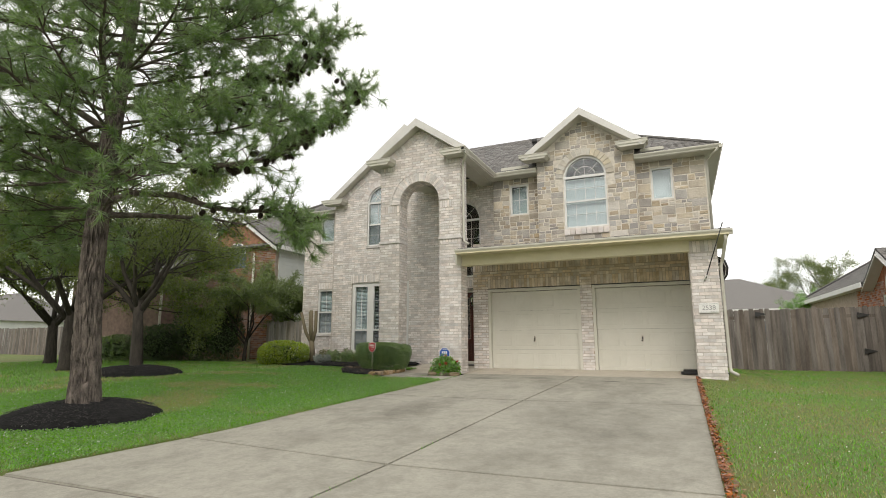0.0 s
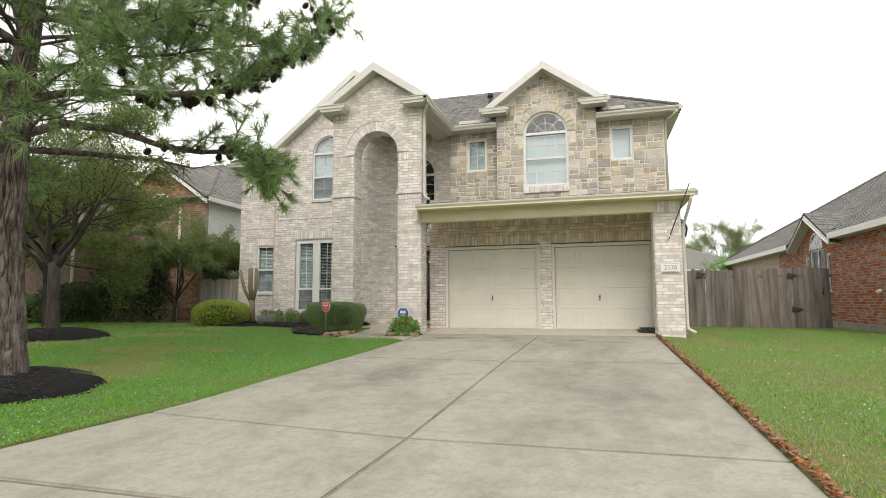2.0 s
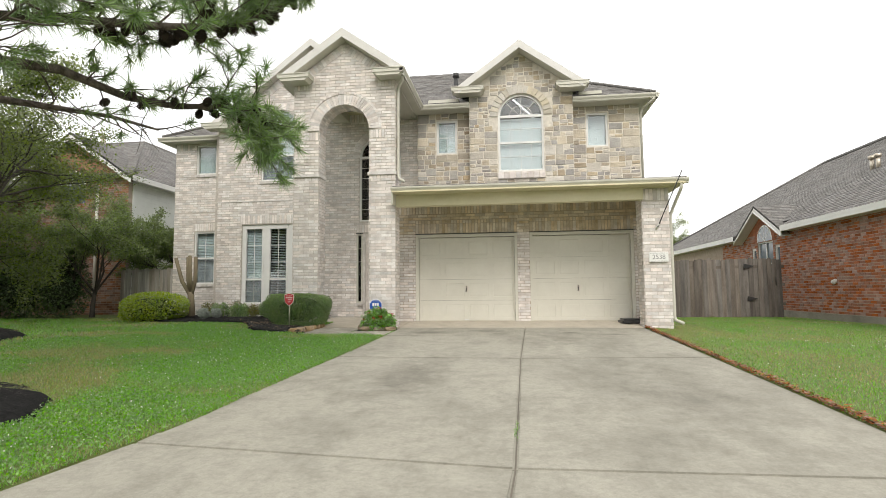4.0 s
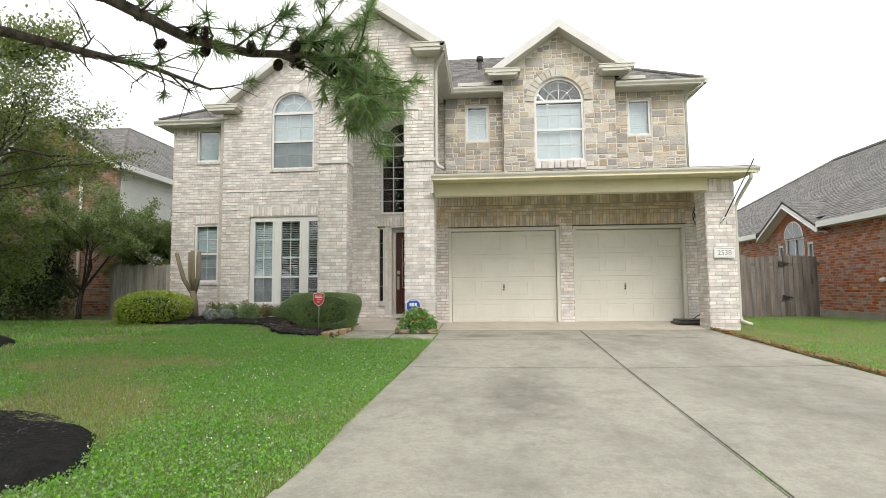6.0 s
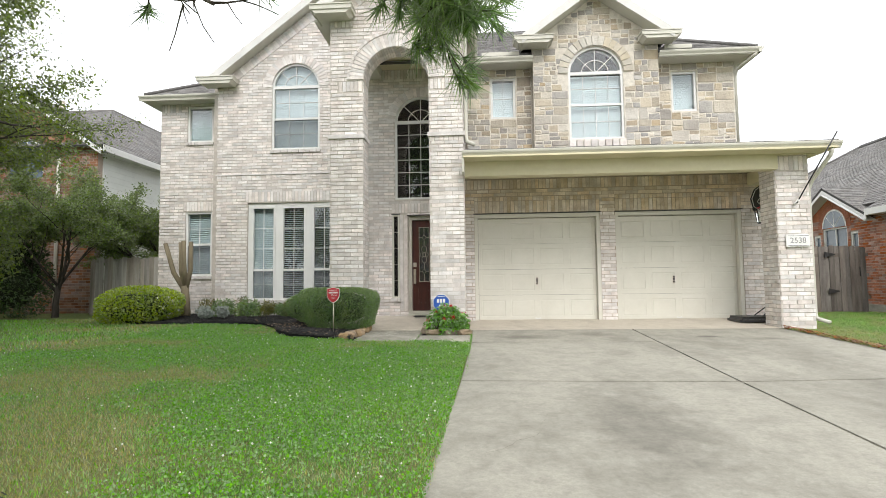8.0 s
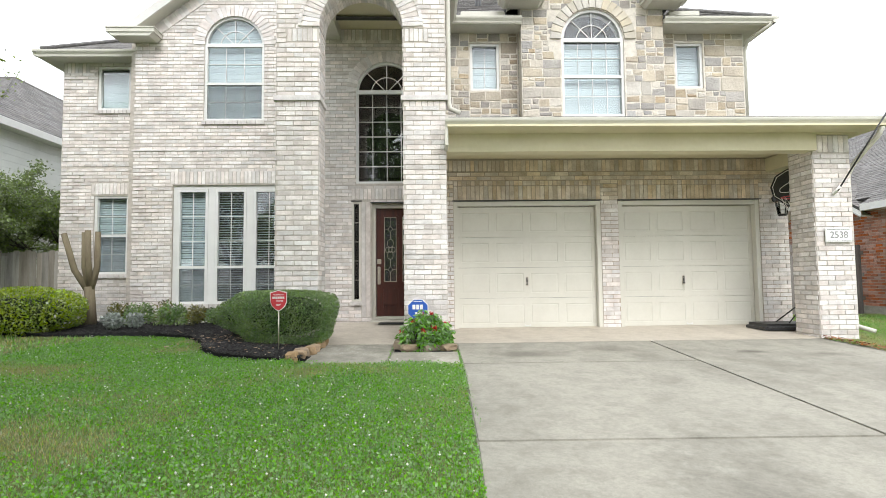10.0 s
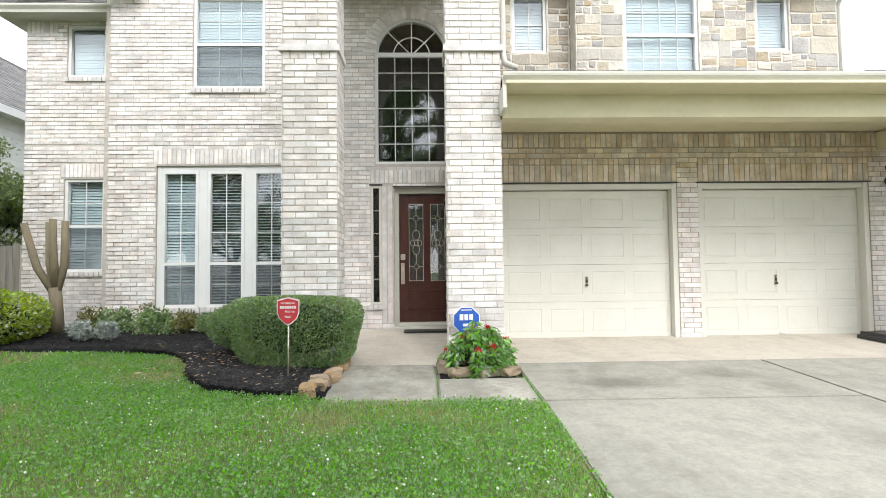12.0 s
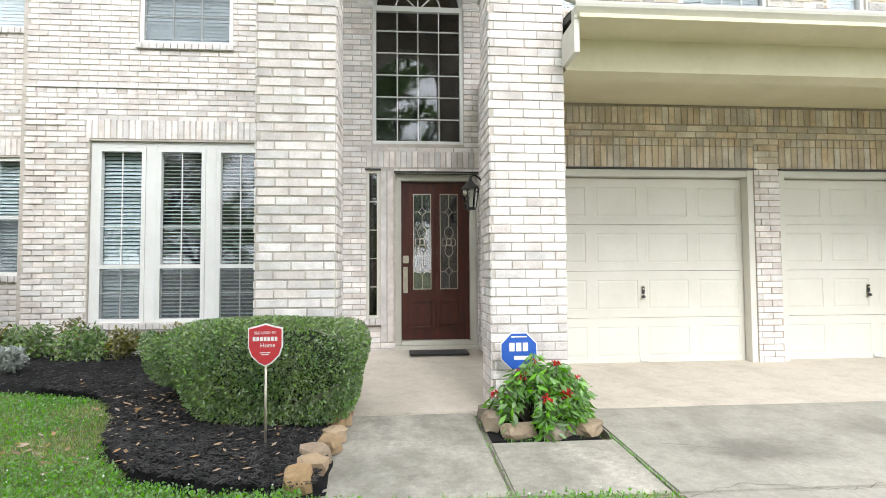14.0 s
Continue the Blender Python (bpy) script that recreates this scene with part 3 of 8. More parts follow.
drive = tagged(empty("driveway", (-2.4, 6, 0), "stained pale concrete driveway with dark joints", "driveway"), kind="structure")
J = 0.009
MID = [(-4.0, -2.75), (3.0, -2.60), (4.44, -2.505), (8.68, -2.42), (11.31, -2.325), (12.85, -2.27)]
LEFT_Y = [-4.0, 2.98, 4.70, 8.72, 11.33, 12.85]
RIGHT = [(-4.0, 0.20), (3.0, 0.20), (4.50, 0.21), (8.92, 0.24), (12.85, 0.30)]
for (m0, x0), (m1, x1), l0, l1 in zip(MID, MID[1:], LEFT_Y, LEFT_Y[1:]):
    j0, j1 = (0.022 if abs(m0 - 3.0) < 0.1 else J), (0.022 if abs(m1 - 3.0) < 0.1 else J)
    slab("slab", [(drive_left(l0), l0 + j0), (x0 - 0.006, m0 + j0), (x1 - 0.006, m1 - j1), (drive_left(l1), l1 - j1)], parent=drive)
RIGHT_MID = [MID[k] for k in (0, 1, 2, 3, 5)]
for (m0, x0), (m1, x1), (r0, e0), (r1, e1) in zip(RIGHT_MID, RIGHT_MID[1:], RIGHT, RIGHT[1:]):
    slab("slab", [(x0 + 0.006, m0 + J), (e0, r0 + J), (e1, r1 - J), (x1 + 0.006, m1 - J)], parent=drive)
slab("joint_bed", [(drive_left(-3.9) + 0.05, -3.9), (0.15, -3.9), (0.2, 12.8), (-5.0, 12.8), (-5.08, 4.9)], M_JOINT, drive, lift=-0.016, thick=0.05)
apron = tagged(empty("garage_apron", (-2.4, 13.6, 0.33), "pale concrete apron in front of the garage", "paving"), kind="structure")
slab("slab", [(-5.08, 12.82 + J), (0.55, 12.82 + J), (0.55, 14.62), (-5.08, 14.62)], mat=M_PORCH, parent=apron, lift=0.0)
walkway = tagged(empty("front_walk", (-6, 12, 0.28), "weathered concrete front walk with mossy joint", "paving"), kind="structure")
slab("slab", [(-6.88, 11.36), (-5.89 - J, 11.36), (-5.89 - J, 12.82), (-6.93, 12.82)], mat=M_WALK, parent=walkway)
slab("slab", [(-5.89 + J, 11.36), (-5.045, 11.32), (-5.035, 12.15), (-5.89 + J, 12.15)], mat=M_WALK, parent=walkway)
slab("joint_bed", [(-6.85, 11.38), (-5.1, 11.38), (-5.1, 12.8), (-6.85, 12.8)], M_JOINT, walkway, lift=-0.016, thick=0.05)
slab("slab", [(-7.5, 12.84), (-5.1, 12.84), (-5.1, 15.64), (-7.5, 15.64)], mat=M_PORCH, parent=walkway, lift=0.0)
for q in ([(-5.0, 11.28), (-4.6, 11.42), (-4.2, 11.30), (-3.8, 11.34)], [(-4.75, 12.05), (-4.4, 11.9), (-4.1, 11.6)], [(-4.9, 6.6), (-4.5, 7.1), (-4.35, 7.7)]):
    rq = random.Random(int(q[0][1] * 100))
    bm = bmesh.new()
    line = []
    for (ax, ay), (bx, by) in zip(q, q[1:]):
        line += [(ax + (bx - ax) * k / 8 + rq.gauss(0, 0.012), ay + (by - ay) * k / 8 + rq.gauss(0, 0.012)) for k in range(8)]
    side = [[bm.verts.new((x, y + s * 0.003 * rq.uniform(0.4, 1.3), -0.14 + 0.035 * y + 0.0025)) for x, y in line] for s in (-1, 1)]
    for k in range(len(line) - 1):
        bm.faces.new((side[0][k], side[0][k + 1], side[1][k + 1], side[1][k]))
    part("crack", bm, M_JOINT, drive, "hairline crack")
street = boxes("street", [(-200, 200, -13.5, -5.4, -0.55, -0.36)], M_ASPHALT, label="grey concrete residential street", kind="structure")
tagged(street, category="street")
kerb = boxes("kerb", [(-200, -8, -5.4, -5.24, -0.5, -0.22), (2, 200, -5.4, -5.24, -0.5, -0.22)], M_CONCRETE, label="concrete kerb along the street", kind="structure", bevel=0.02)
tagged(kerb, category="kerb")

# ---- the house ----
house = empty("house", (-6, 15.6, 0.35), "two-storey pale brick house with stone-faced upper bay", "house")
FR, GA, TO, WI, ST, SS = 15.65, 14.42, 12.79, 16.25, 15.10, 15.45
B = 0.012  # bricks stand proud of the mortar
BASE = 0.28


def pane_mesh(bm, x0, x1, z0, z1, y, arch=None):
    if not arch:
        box(bm, x0, x1, y, y + 0.006, z0, z1)
        return
    cx, cz, r = arch
    pts = [(x0, z0), (x1, z0)] + [(cx + r * math.cos(math.pi * k / 24), cz + r * math.sin(math.pi * k / 24)) for k in range(25)]
    prism(bm, pts, y, y + 0.006)


def window(x0, x1, z0, z1, y, arch=None, cols=3, rows=(2, 2), blind=True, label="", mullion=0.05, mat=M_WHITE, rail=None, blind_from=None, sill=True, spokes=True, open_slats=False, screen=False):
    """A vinyl window in a wall whose face is at y: frame, meeting rail, bars, panes and blind. arch: (centre, spring, radius) of a round head."""
    yf = y + 0.035
    bm = bmesh.new()
    w = mullion
    if arch:
        cx, cz, r = arch
        box(bm, x0, x0 + w, yf, yf + 0.08, z0, cz)
        box(bm, x1 - w, x1, yf, yf + 0.08, z0, cz)
        box(bm, x0 + w, x1 - w, yf, yf + 0.08, z0, z0 + w)
        n = 24
        for k in range(n):
            a, b = math.pi * k / n, math.pi * (k + 1) / n
            vs = [bm.verts.new((cx + q * math.cos(t), yy, cz + q * math.sin(t))) for yy in (yf, yf + 0.08) for q, t in ((r - w, a), (r, a), (r, b), (r - w, b))]
            for f in ((0, 1, 2, 3), (7, 6, 5, 4), (0, 3, 7, 4), (1, 5, 6, 2)):
                bm.faces.new([vs[i] for i in f])
    else:
        box(bm, x0, x0 + w, yf, yf + 0.08, z0, z1)
        box(bm, x1 - w, x1, yf, yf + 0.08, z0, z1)
        box(bm, x0 + w, x1 - w, yf, yf + 0.08, z0, z0 + w)
        box(bm, x0 + w, x1 - w, yf, yf + 0.08, z1 - w, z1)
    win = part("window", fix(bm), mat, house, label)
    top = arch[1] if arch else z1 - w
    mid = rail if rail is not None else (z0 + top) / 2
    bars = []
    if rail != 0:
        boxes("meeting_rail", [(x0 + w, x1 - w, yf - 0.006, yf + 0.05, mid - 0.025, mid + 0.025)], mat, win)
    if arch:
        boxes("transom_bar", [(x0 + w, x1 - w, yf - 0.004, yf + 0.055, top - 0.035, top + 0.035)], mat, win)
    levels = [(z0 + w, mid - 0.025, rows[0]), (mid + 0.025, top, rows[1])] if rail != 0 else [(z0 + w, top, rows[1])]
    for a, b, n in levels:
        for k in range(1, n):
            zz = a + (b - a) * k / n
            bars.append((x0 + w, x1 - w, yf + 0.021, yf + 0.039, zz - 0.006, zz + 0.006))
        for k in range(1, cols):
            xx = x0 + w + (x1 - x0 - 2 * w) * k / cols
            bars.append((xx - 0.006, xx + 0.006, yf + 0.024, yf + 0.036, a, b))
    if bars:
        boxes("glazing_grid", bars, mat, win)
    if screen:
        boxes("insect_screen", [(x0 + w, x1 - w, yf + 0.010, yf + 0.012, z0 + w, mid - 0.026)], M_SCREEN, win, "dark insect screen").visible_shadow = False
    if arch and spokes:
        bm = bmesh.new()
        for t in (45, 90, 135):
            a = radians(t)
            tube(bm, [(cx + 0.0 * math.cos(a), yf + 0.03, cz + 0.0), (cx + (r - w) * math.cos(a), yf + 0.03, cz + (r - w) * math.sin(a))], 0.010, 6)
        tube(bm, [(cx + 0.5 * r * math.cos(radians(12 * k)), yf + 0.03, cz + 0.5 * r * math.sin(radians(12 * k))) for k in range(16)], 0.010, 6)
        part("fan_grid", fix(bm), mat, win)
    bm = bmesh.new()
    pane_mesh(bm, x0 + w * 0.6, x1 - w * 0.6, z0 + w * 0.6, (z1 - w * 0.6), yf + 0.045, (arch[0], arch[1], arch[2] - w * 0.6) if arch else None)
    g = part("pane", fix(bm), M_GLASS, win)
    g.visible_shadow = False
    if blind:
        bm = bmesh.new()
        z = z0 + w
        ztop = blind_from or (top if arch else z1 - w)
        while z < ztop:
            t, k = (0.009, 0.042) if open_slats == 2 else (0.021, 0.022) if open_slats else (0.025, 0.012)
            vs = [bm.verts.new(v) for v in ((x0 + w * 0.6, yf + 0.12, z - t), (x1 - w * 0.6, yf + 0.12, z - t), (x1 - w * 0.6, yf + 0.12 + k, z + t), (x0 + w * 0.6, yf + 0.12 + k, z + t))]
            bm.faces.new(vs)
            z += 0.048
        part("blind", bm, M_BLIND, win, "white slatted blind", kind="stuff")
    if sill:
        n = max(3, round((x1 - x0 + 0.06) / 0.085))
        rows_ = []
        for k in range(n):
            a = x0 - 0.03 + (x1 - x0 + 0.06) * k / n
            b = x0 - 0.03 + (x1 - x0 + 0.06) * (k + 1) / n
            rows_.append((a + 0.005, b - 0.005, y - 0.035, y + 0.075, z0 - 0.075, z0 - 0.004))
        each("sill_brick", rows_, M_BRICK, win, "row of upright sill bricks")
    return win


# front wall: left room and entry
DOOR = (-6.52, -5.44, BASE, 2.73)
SIDE = (-6.90, -6.73, 0.81, 2.75)
TALL = (-6.82, -5.61, 3.11, 4.95)
WIN3 = (-10.37, -8.15, 0.79, 3.10)
UPW = (-9.80, -8.63, 4.37, 5.90)
holes = [DOOR, SIDE, TALL, WIN3, UPW]
arches = [(-6.215, 4.95, 0.605), (-9.215, 5.90, 0.585)]
front_wall = wall_mesh("front_wall", front(FR + B), -11.15, -5.10, BASE, 6.12, [*holes, (-9.80, -8.63, 5.0, 6.12)], M_MORTAR, house, arches=[(a[0], a[1], a[2]) for a in arches if a[1] + a[2] < 6.12], label="pale brick front wall with arched window")
bm = bmesh.new()
prism(bm, [(-11.15, 6.12), (-9.80, 6.12), (-9.80, 6.6), (-8.63, 6.6), (-8.63, 6.12), (-5.3, 6.12), (-8.22, 8.28)], FR + B, FR + B + 0.2)
part("gable_wall", fix(bm), M_MORTAR, house)
wall_mesh("arch_head", front(FR + B), -9.80, -8.63, 5.90, 6.60, [], M_MORTAR, house, thick=0.2, arches=[(-9.215, 5.90, 0.585)])
PITCH = 0.76
GX, GZ = -8.22, 8.30
brickwork(front_wall, front(FR + B), -11.15, -5.10, BASE, 8.2, holes, [(c, z, r + 0.0) for c, z, r in arches],
          shape=lambda z: (-11.15, -5.10) if z < 6.1 else (GX - (GZ - z) / PITCH, GX + (GZ - z) / PITCH),
          single=(-7.0, -5.0, 0.2, 2.72),
          soldiers=[(-6.90, -5.40, 2.79, 3.02, 0.075), (-10.42, -8.1, 3.12, 3.38, 0.075), (-11.15, -7.5, 3.70, 3.77, 0.12), (-6.72, -6.54, 0.5, 2.75, 0.085), (-7.5, -5.5, 5.98, 6.215, 0.075)], seed=2,
          relief=lambda u, z: 0.011 if z < 3.6 and int((z - BASE) / COURSE) % 6 < 5 and u < -11.15 + (0.42 if int((z - BASE) / COURSE) // 6 % 2 else 0.24) else 0)
arch_ring(front_wall, front(FR + B), -6.215, 4.95, 0.60, 0.80, 26, M_BRICK)
arch_ring(front_wall, front(FR + B), -9.215, 5.90, 0.58, 0.80, 26, M_BRICK)
rake_bricks(front_wall, front(FR + B), -11.1, 6.02, GX, 8.2, 0.2, M_BRICK, 42)
boxes("string_course", [(-11.17, -7.4, FR - 0.012, FR + 0.01, 3.775, 3.80)], M_BRICK, front_wall)

# entry window, door and sidelight
tall_window = window(-6.82, -5.61, 3.11, 5.5, FR, (-6.215, 4.95, 0.605), cols=4, rows=(1, 6), blind=False, rail=0, mullion=0.045, sill=False, label="tall arched entry window with white glazing bars")
W3 = [(-10.37, -9.65), (-9.63, -8.91), (-8.89, -8.17)]
each("window_post", [(-10.37, -10.29, FR + 0.05, FR + 0.16, 0.79, 3.10), (-9.70, -9.56, FR + 0.05, FR + 0.16, 0.79, 3.10), (-8.96, -8.82, FR + 0.05, FR + 0.16, 0.79, 3.10), (-8.23, -8.15, FR + 0.05, FR + 0.16, 0.79, 3.10), (-10.29, -9.70, FR + 0.05, FR + 0.16, 3.02, 3.10), (-9.56, -8.96, FR + 0.05, FR + 0.16, 3.02, 3.10), (-8.82, -8.23, FR + 0.05, FR + 0.16, 3.02, 3.10)], M_WHITE, house, "wide white frame of the triple window", bevel=0.006)
for i, (a, b) in enumerate(((-10.29, -9.70), (-9.56, -8.96), (-8.82, -8.23))):
    window(a, b, 0.79, 3.02, FR + 0.005, cols=2, rows=(2, 3), rail=1.50, blind=True, label="tall white double-hung window with open blind", sill=False, open_slats=2 if i else 1, screen=True)
each("sill_brick", [(-10.4 + 0.085 * k + 0.005, -10.4 + 0.085 * (k + 1) - 0.005, FR - 0.035, FR + 0.05, 0.715, 0.785) for k in range(27)], M_BRICK, house)
window(-9.80, -8.63, 4.37, 6.48, FR, (-9.215, 5.90, 0.585), cols=3, rows=(2, 2), rail=5.12, label="arched upper window with white blind", blind_from=6.46, screen=True)

# wing on the left
WU, WL = (-12.23, -11.56, 4.78, 5.71), (-12.24, -11.55, 1.39, 3.00)
wing_wall = wall_mesh("wing_wall", front(WI + B), -12.93, -11.15, BASE, 5.78, [WU, WL], M_MORTAR, house, label="set-back pale brick wing")
brickwork(wing_wall, front(WI + B), -12.93, -11.15, BASE, 5.78, [WU, WL], single=(-12.4, -11.15, 1.2, 2.9), seed=3,
          relief=lambda u, z: 0.011 if z < 3.5 and int((z - BASE) / COURSE) % 6 < 5 and u < -12.93 + (0.42 if int((z - BASE) / COURSE) // 6 % 2 else 0.24) else 0,
          soldiers=[(-12.3, -11.5, 3.02, 3.26, 0.075), (-12.93, -11.15, 3.60, 3.67, 0.12), (-12.93, -12.4, 5.55, 5.78, 0.08)])
window(*WU, WI, cols=1, rows=(1, 1), rail=0, label="small square upper window")
window(*WL, WI, cols=2, rows=(2, 2), rail=2.18, label="white double-hung window with blind", open_slats=1, screen=True)
corner_wall = wall_mesh("return_wall", Plane(-11.15 + B, 15.87, 0, 1), 0, WI - 15.87, BASE, 6.1, [], M_MORTAR, house, thick=0.2)
# tower with the entry arch
AX, AZ, AR = -6.355, 4.88, 0.605
TX0, TX1 = -7.57, -5.14
arch_wall = wall_mesh("arch_wall", front(TO + B), TX0, TX1, BASE, 6.02, [(-6.96, -5.75, BASE, AZ)], M_MORTAR, house, thick=0.45, arches=[(AX, AZ, AR)], label="tall brick entry arch on two piers")
bm = bmesh.new()
prism(bm, [(TX0, 6.02), (TX1, 6.02), (TX1, 6.2), (AX + 0.02, 7.06), (TX0, 6.2)], TO + B, TO + 0.45)
part("gable_wall", fix(bm), M_MORTAR, house)
TP = 0.70
brickwork(arch_wall, front(TO + B), TX0, TX1, BASE, 6.95, [(-6.96, -5.75, BASE, AZ)], [(AX, AZ, AR)],
          shape=lambda z: (TX0, TX1) if z < 6.05 else (AX - (7.02 - z) / TP, AX + (7.02 - z) / TP),
          single=(-5.76, -5.1, 0.2, 3.6), seed=4,
          soldiers=[(TX0, -6.96, 3.70, 3.79, 0.085), (-5.75, TX1, 3.70, 3.79, 0.085), (TX0, -6.96, BASE, 0.50, 0.085), (-5.75, TX1, BASE, 0.50, 0.085),
                    (-7.42, -6.98, 4.66, 4.86, 0.075), (-5.73, -5.39, 4.66, 4.86, 0.075), (TX0, -7.15, 5.88, 6.05, 0.075), (-5.55, TX1, 5.88, 6.05, 0.075)])
arch_ring(arch_wall, front(TO + B), AX, AZ, 0.60, 0.85, 34, M_BRICK, proud=0.03)
for k in range(40):  # underside of the arch
    a0_, a1_ = math.pi * (k + 0.07) / 40, math.pi * (k + 0.93) / 40
    for d0_, d1_ in ((0.0, -0.215), (-0.225, -0.44)):
        q_ = [front(TO + B).at(AX + r_ * math.cos(t_), AZ + r_ * math.sin(t_), d_) for r_ in (AR + 0.002, AR - 0.010) for t_, d_ in ((a0_, d0_), (a1_, d0_), (a1_, d1_), (a0_, d1_))]
        ARCH.append(("arch_brick", q_, [(4, 5, 6, 7), (0, 1, 5, 4), (1, 2, 6, 5), (2, 3, 7, 6), (3, 0, 4, 7)], M_BRICK, arch_wall))
arch_ring(arch_wall, front(TO + B), AX, AZ, 0.85, 0.90, 44, M_BRICK, proud=0.045)
rake_bricks(arch_wall, front(TO + B), -7.40, 6.24, AX - 0.115, 6.89, 0.18, M_BRICK, 14)
rake_bricks(arch_wall, front(TO + B), -5.31, 6.24, AX + 0.115, 6.89, 0.18, M_BRICK, 14)
# pier bands
each("pier_band", [(TX0 - 0.03, -6.93, TO - 0.03, TO + 0.46, 3.79, 3.86), (-5.78, TX1 + 0.03, TO - 0.03, TO + 0.46, 3.79, 3.86)], M_BRICK, arch_wall)
# sides of the piers
for x, side, z1 in ((TX1, 1, 6.0), (-6.96, 1, 4.88), (-5.75, -1, 4.88), (TX0, -1, 6.0)):
    pl = Plane(x, TO, 0, 1) if side > 0 else Plane(x, TO + 0.45, 0, -1)
    brickwork(arch_wall, pl, 0.014, 0.45, BASE, z1, seed=5 + side, length=0.22, proud=0.008)
# beams that carry the porch roof back to the wall
CEIL = 6.22
each("porch_beam", [(-5.59, -5.14, TO + 0.452, FR - 0.002, 6.0, 6.26), (-7.57, -7.12, TO + 0.452, FR - 0.002, 6.0, 6.26)], M_TRIM, house)
boxes("porch_ceiling", [(-7.12, -5.59, TO + 0.452, FR - 0.002, CEIL, CEIL + 0.04)], M_SOFFIT, house, "painted porch ceiling")

# garage wall
G1, G2 = (-4.97, -2.40, BASE, 2.57), (-2.09, 0.41, BASE, 2.57)
garage_wall = wall_mesh("garage_wall", front(GA + B), -5.42, 0.92, BASE, 3.45, [G1, G2], M_SHADE_TAN_MORTAR, house, label="brick garage wall under the porch roof")
brickwork(garage_wall, front(GA + B), -5.42, 0.92, BASE, 2.57, [G1, G2], single=(-2.42, 0.95, 0.2, 2.6), seed=7)
# courses above the lintels use the copy coloured for shade under the soffit
brickwork(garage_wall, front(GA + B), -5.42, 0.92, 2.57, 3.28, (), single=(-4.0, 0.95, 2.5, 3.3), seed=6, one=M_SHADE_TAN_ONE, many=M_SHADE_TAN,
          soldiers=[(-5.42, 0.92, 3.08, 3.28, 0.075), (-4.97, -2.40, 2.83, 2.92, 0.075), (-2.09, 0.41, 2.83, 2.92, 0.075), (-4.97, -2.40, 2.58, 2.83, 0.075), (-2.09, 0.41, 2.58, 2.83, 0.075)])
side_wall = wall_mesh("garage_side_wall", Plane(-5.42 + B, FR, 0, -1), 0, FR - GA - 0.014, BASE, 3.9, [], M_MORTAR, house, thick=0.2)
brickwork(side_wall, Plane(-5.42 + B, FR, 0, -1), 0, FR - GA, BASE, 3.9, seed=8)
right_wall = wall_mesh("right_wall", Plane(0.92 - B, 14.66, 0, 1), 0, 9.5, BASE, 3.45, [], M_MORTAR, house, thick=0.2)
brickwork(right_wall, Plane(0.92 - B, 14.66, 0, 1), 0.0, 9.5, BASE, 3.45, seed=9)
upper_side = wall_mesh("upper_side_wall", Plane(0.87, SS + 0.26, 0, 1), 0, 8.5, 3.45, 6.04, [], M_SIDING, house, thick=0.2, label="pale lap siding on the upper side wall")
boxes("corner_board", [(0.872, 0.90, SS + 0.03, SS + 0.2, 3.6, 6.03)], M_TRIM, house)
boxes("roof_cheek", [(0.80, 0.91, 13.4, SS + 0.02, 3.34, 3.46)], M_TRIM, house)
each("back_wall", [(-12.93, 0.86, 24.0, 24.2, BASE, 6.0), (-12.93, -12.73, WI + 0.24, 24.0, BASE, 5.78)], M_MORTAR, house)
# unseen floors and partitions, added near black so the windows look unlit
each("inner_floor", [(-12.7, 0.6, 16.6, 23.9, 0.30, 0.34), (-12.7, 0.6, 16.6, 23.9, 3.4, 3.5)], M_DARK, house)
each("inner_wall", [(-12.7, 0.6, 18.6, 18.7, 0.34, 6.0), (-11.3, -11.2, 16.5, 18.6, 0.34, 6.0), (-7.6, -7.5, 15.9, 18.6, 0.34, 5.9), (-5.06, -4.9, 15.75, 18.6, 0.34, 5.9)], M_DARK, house)


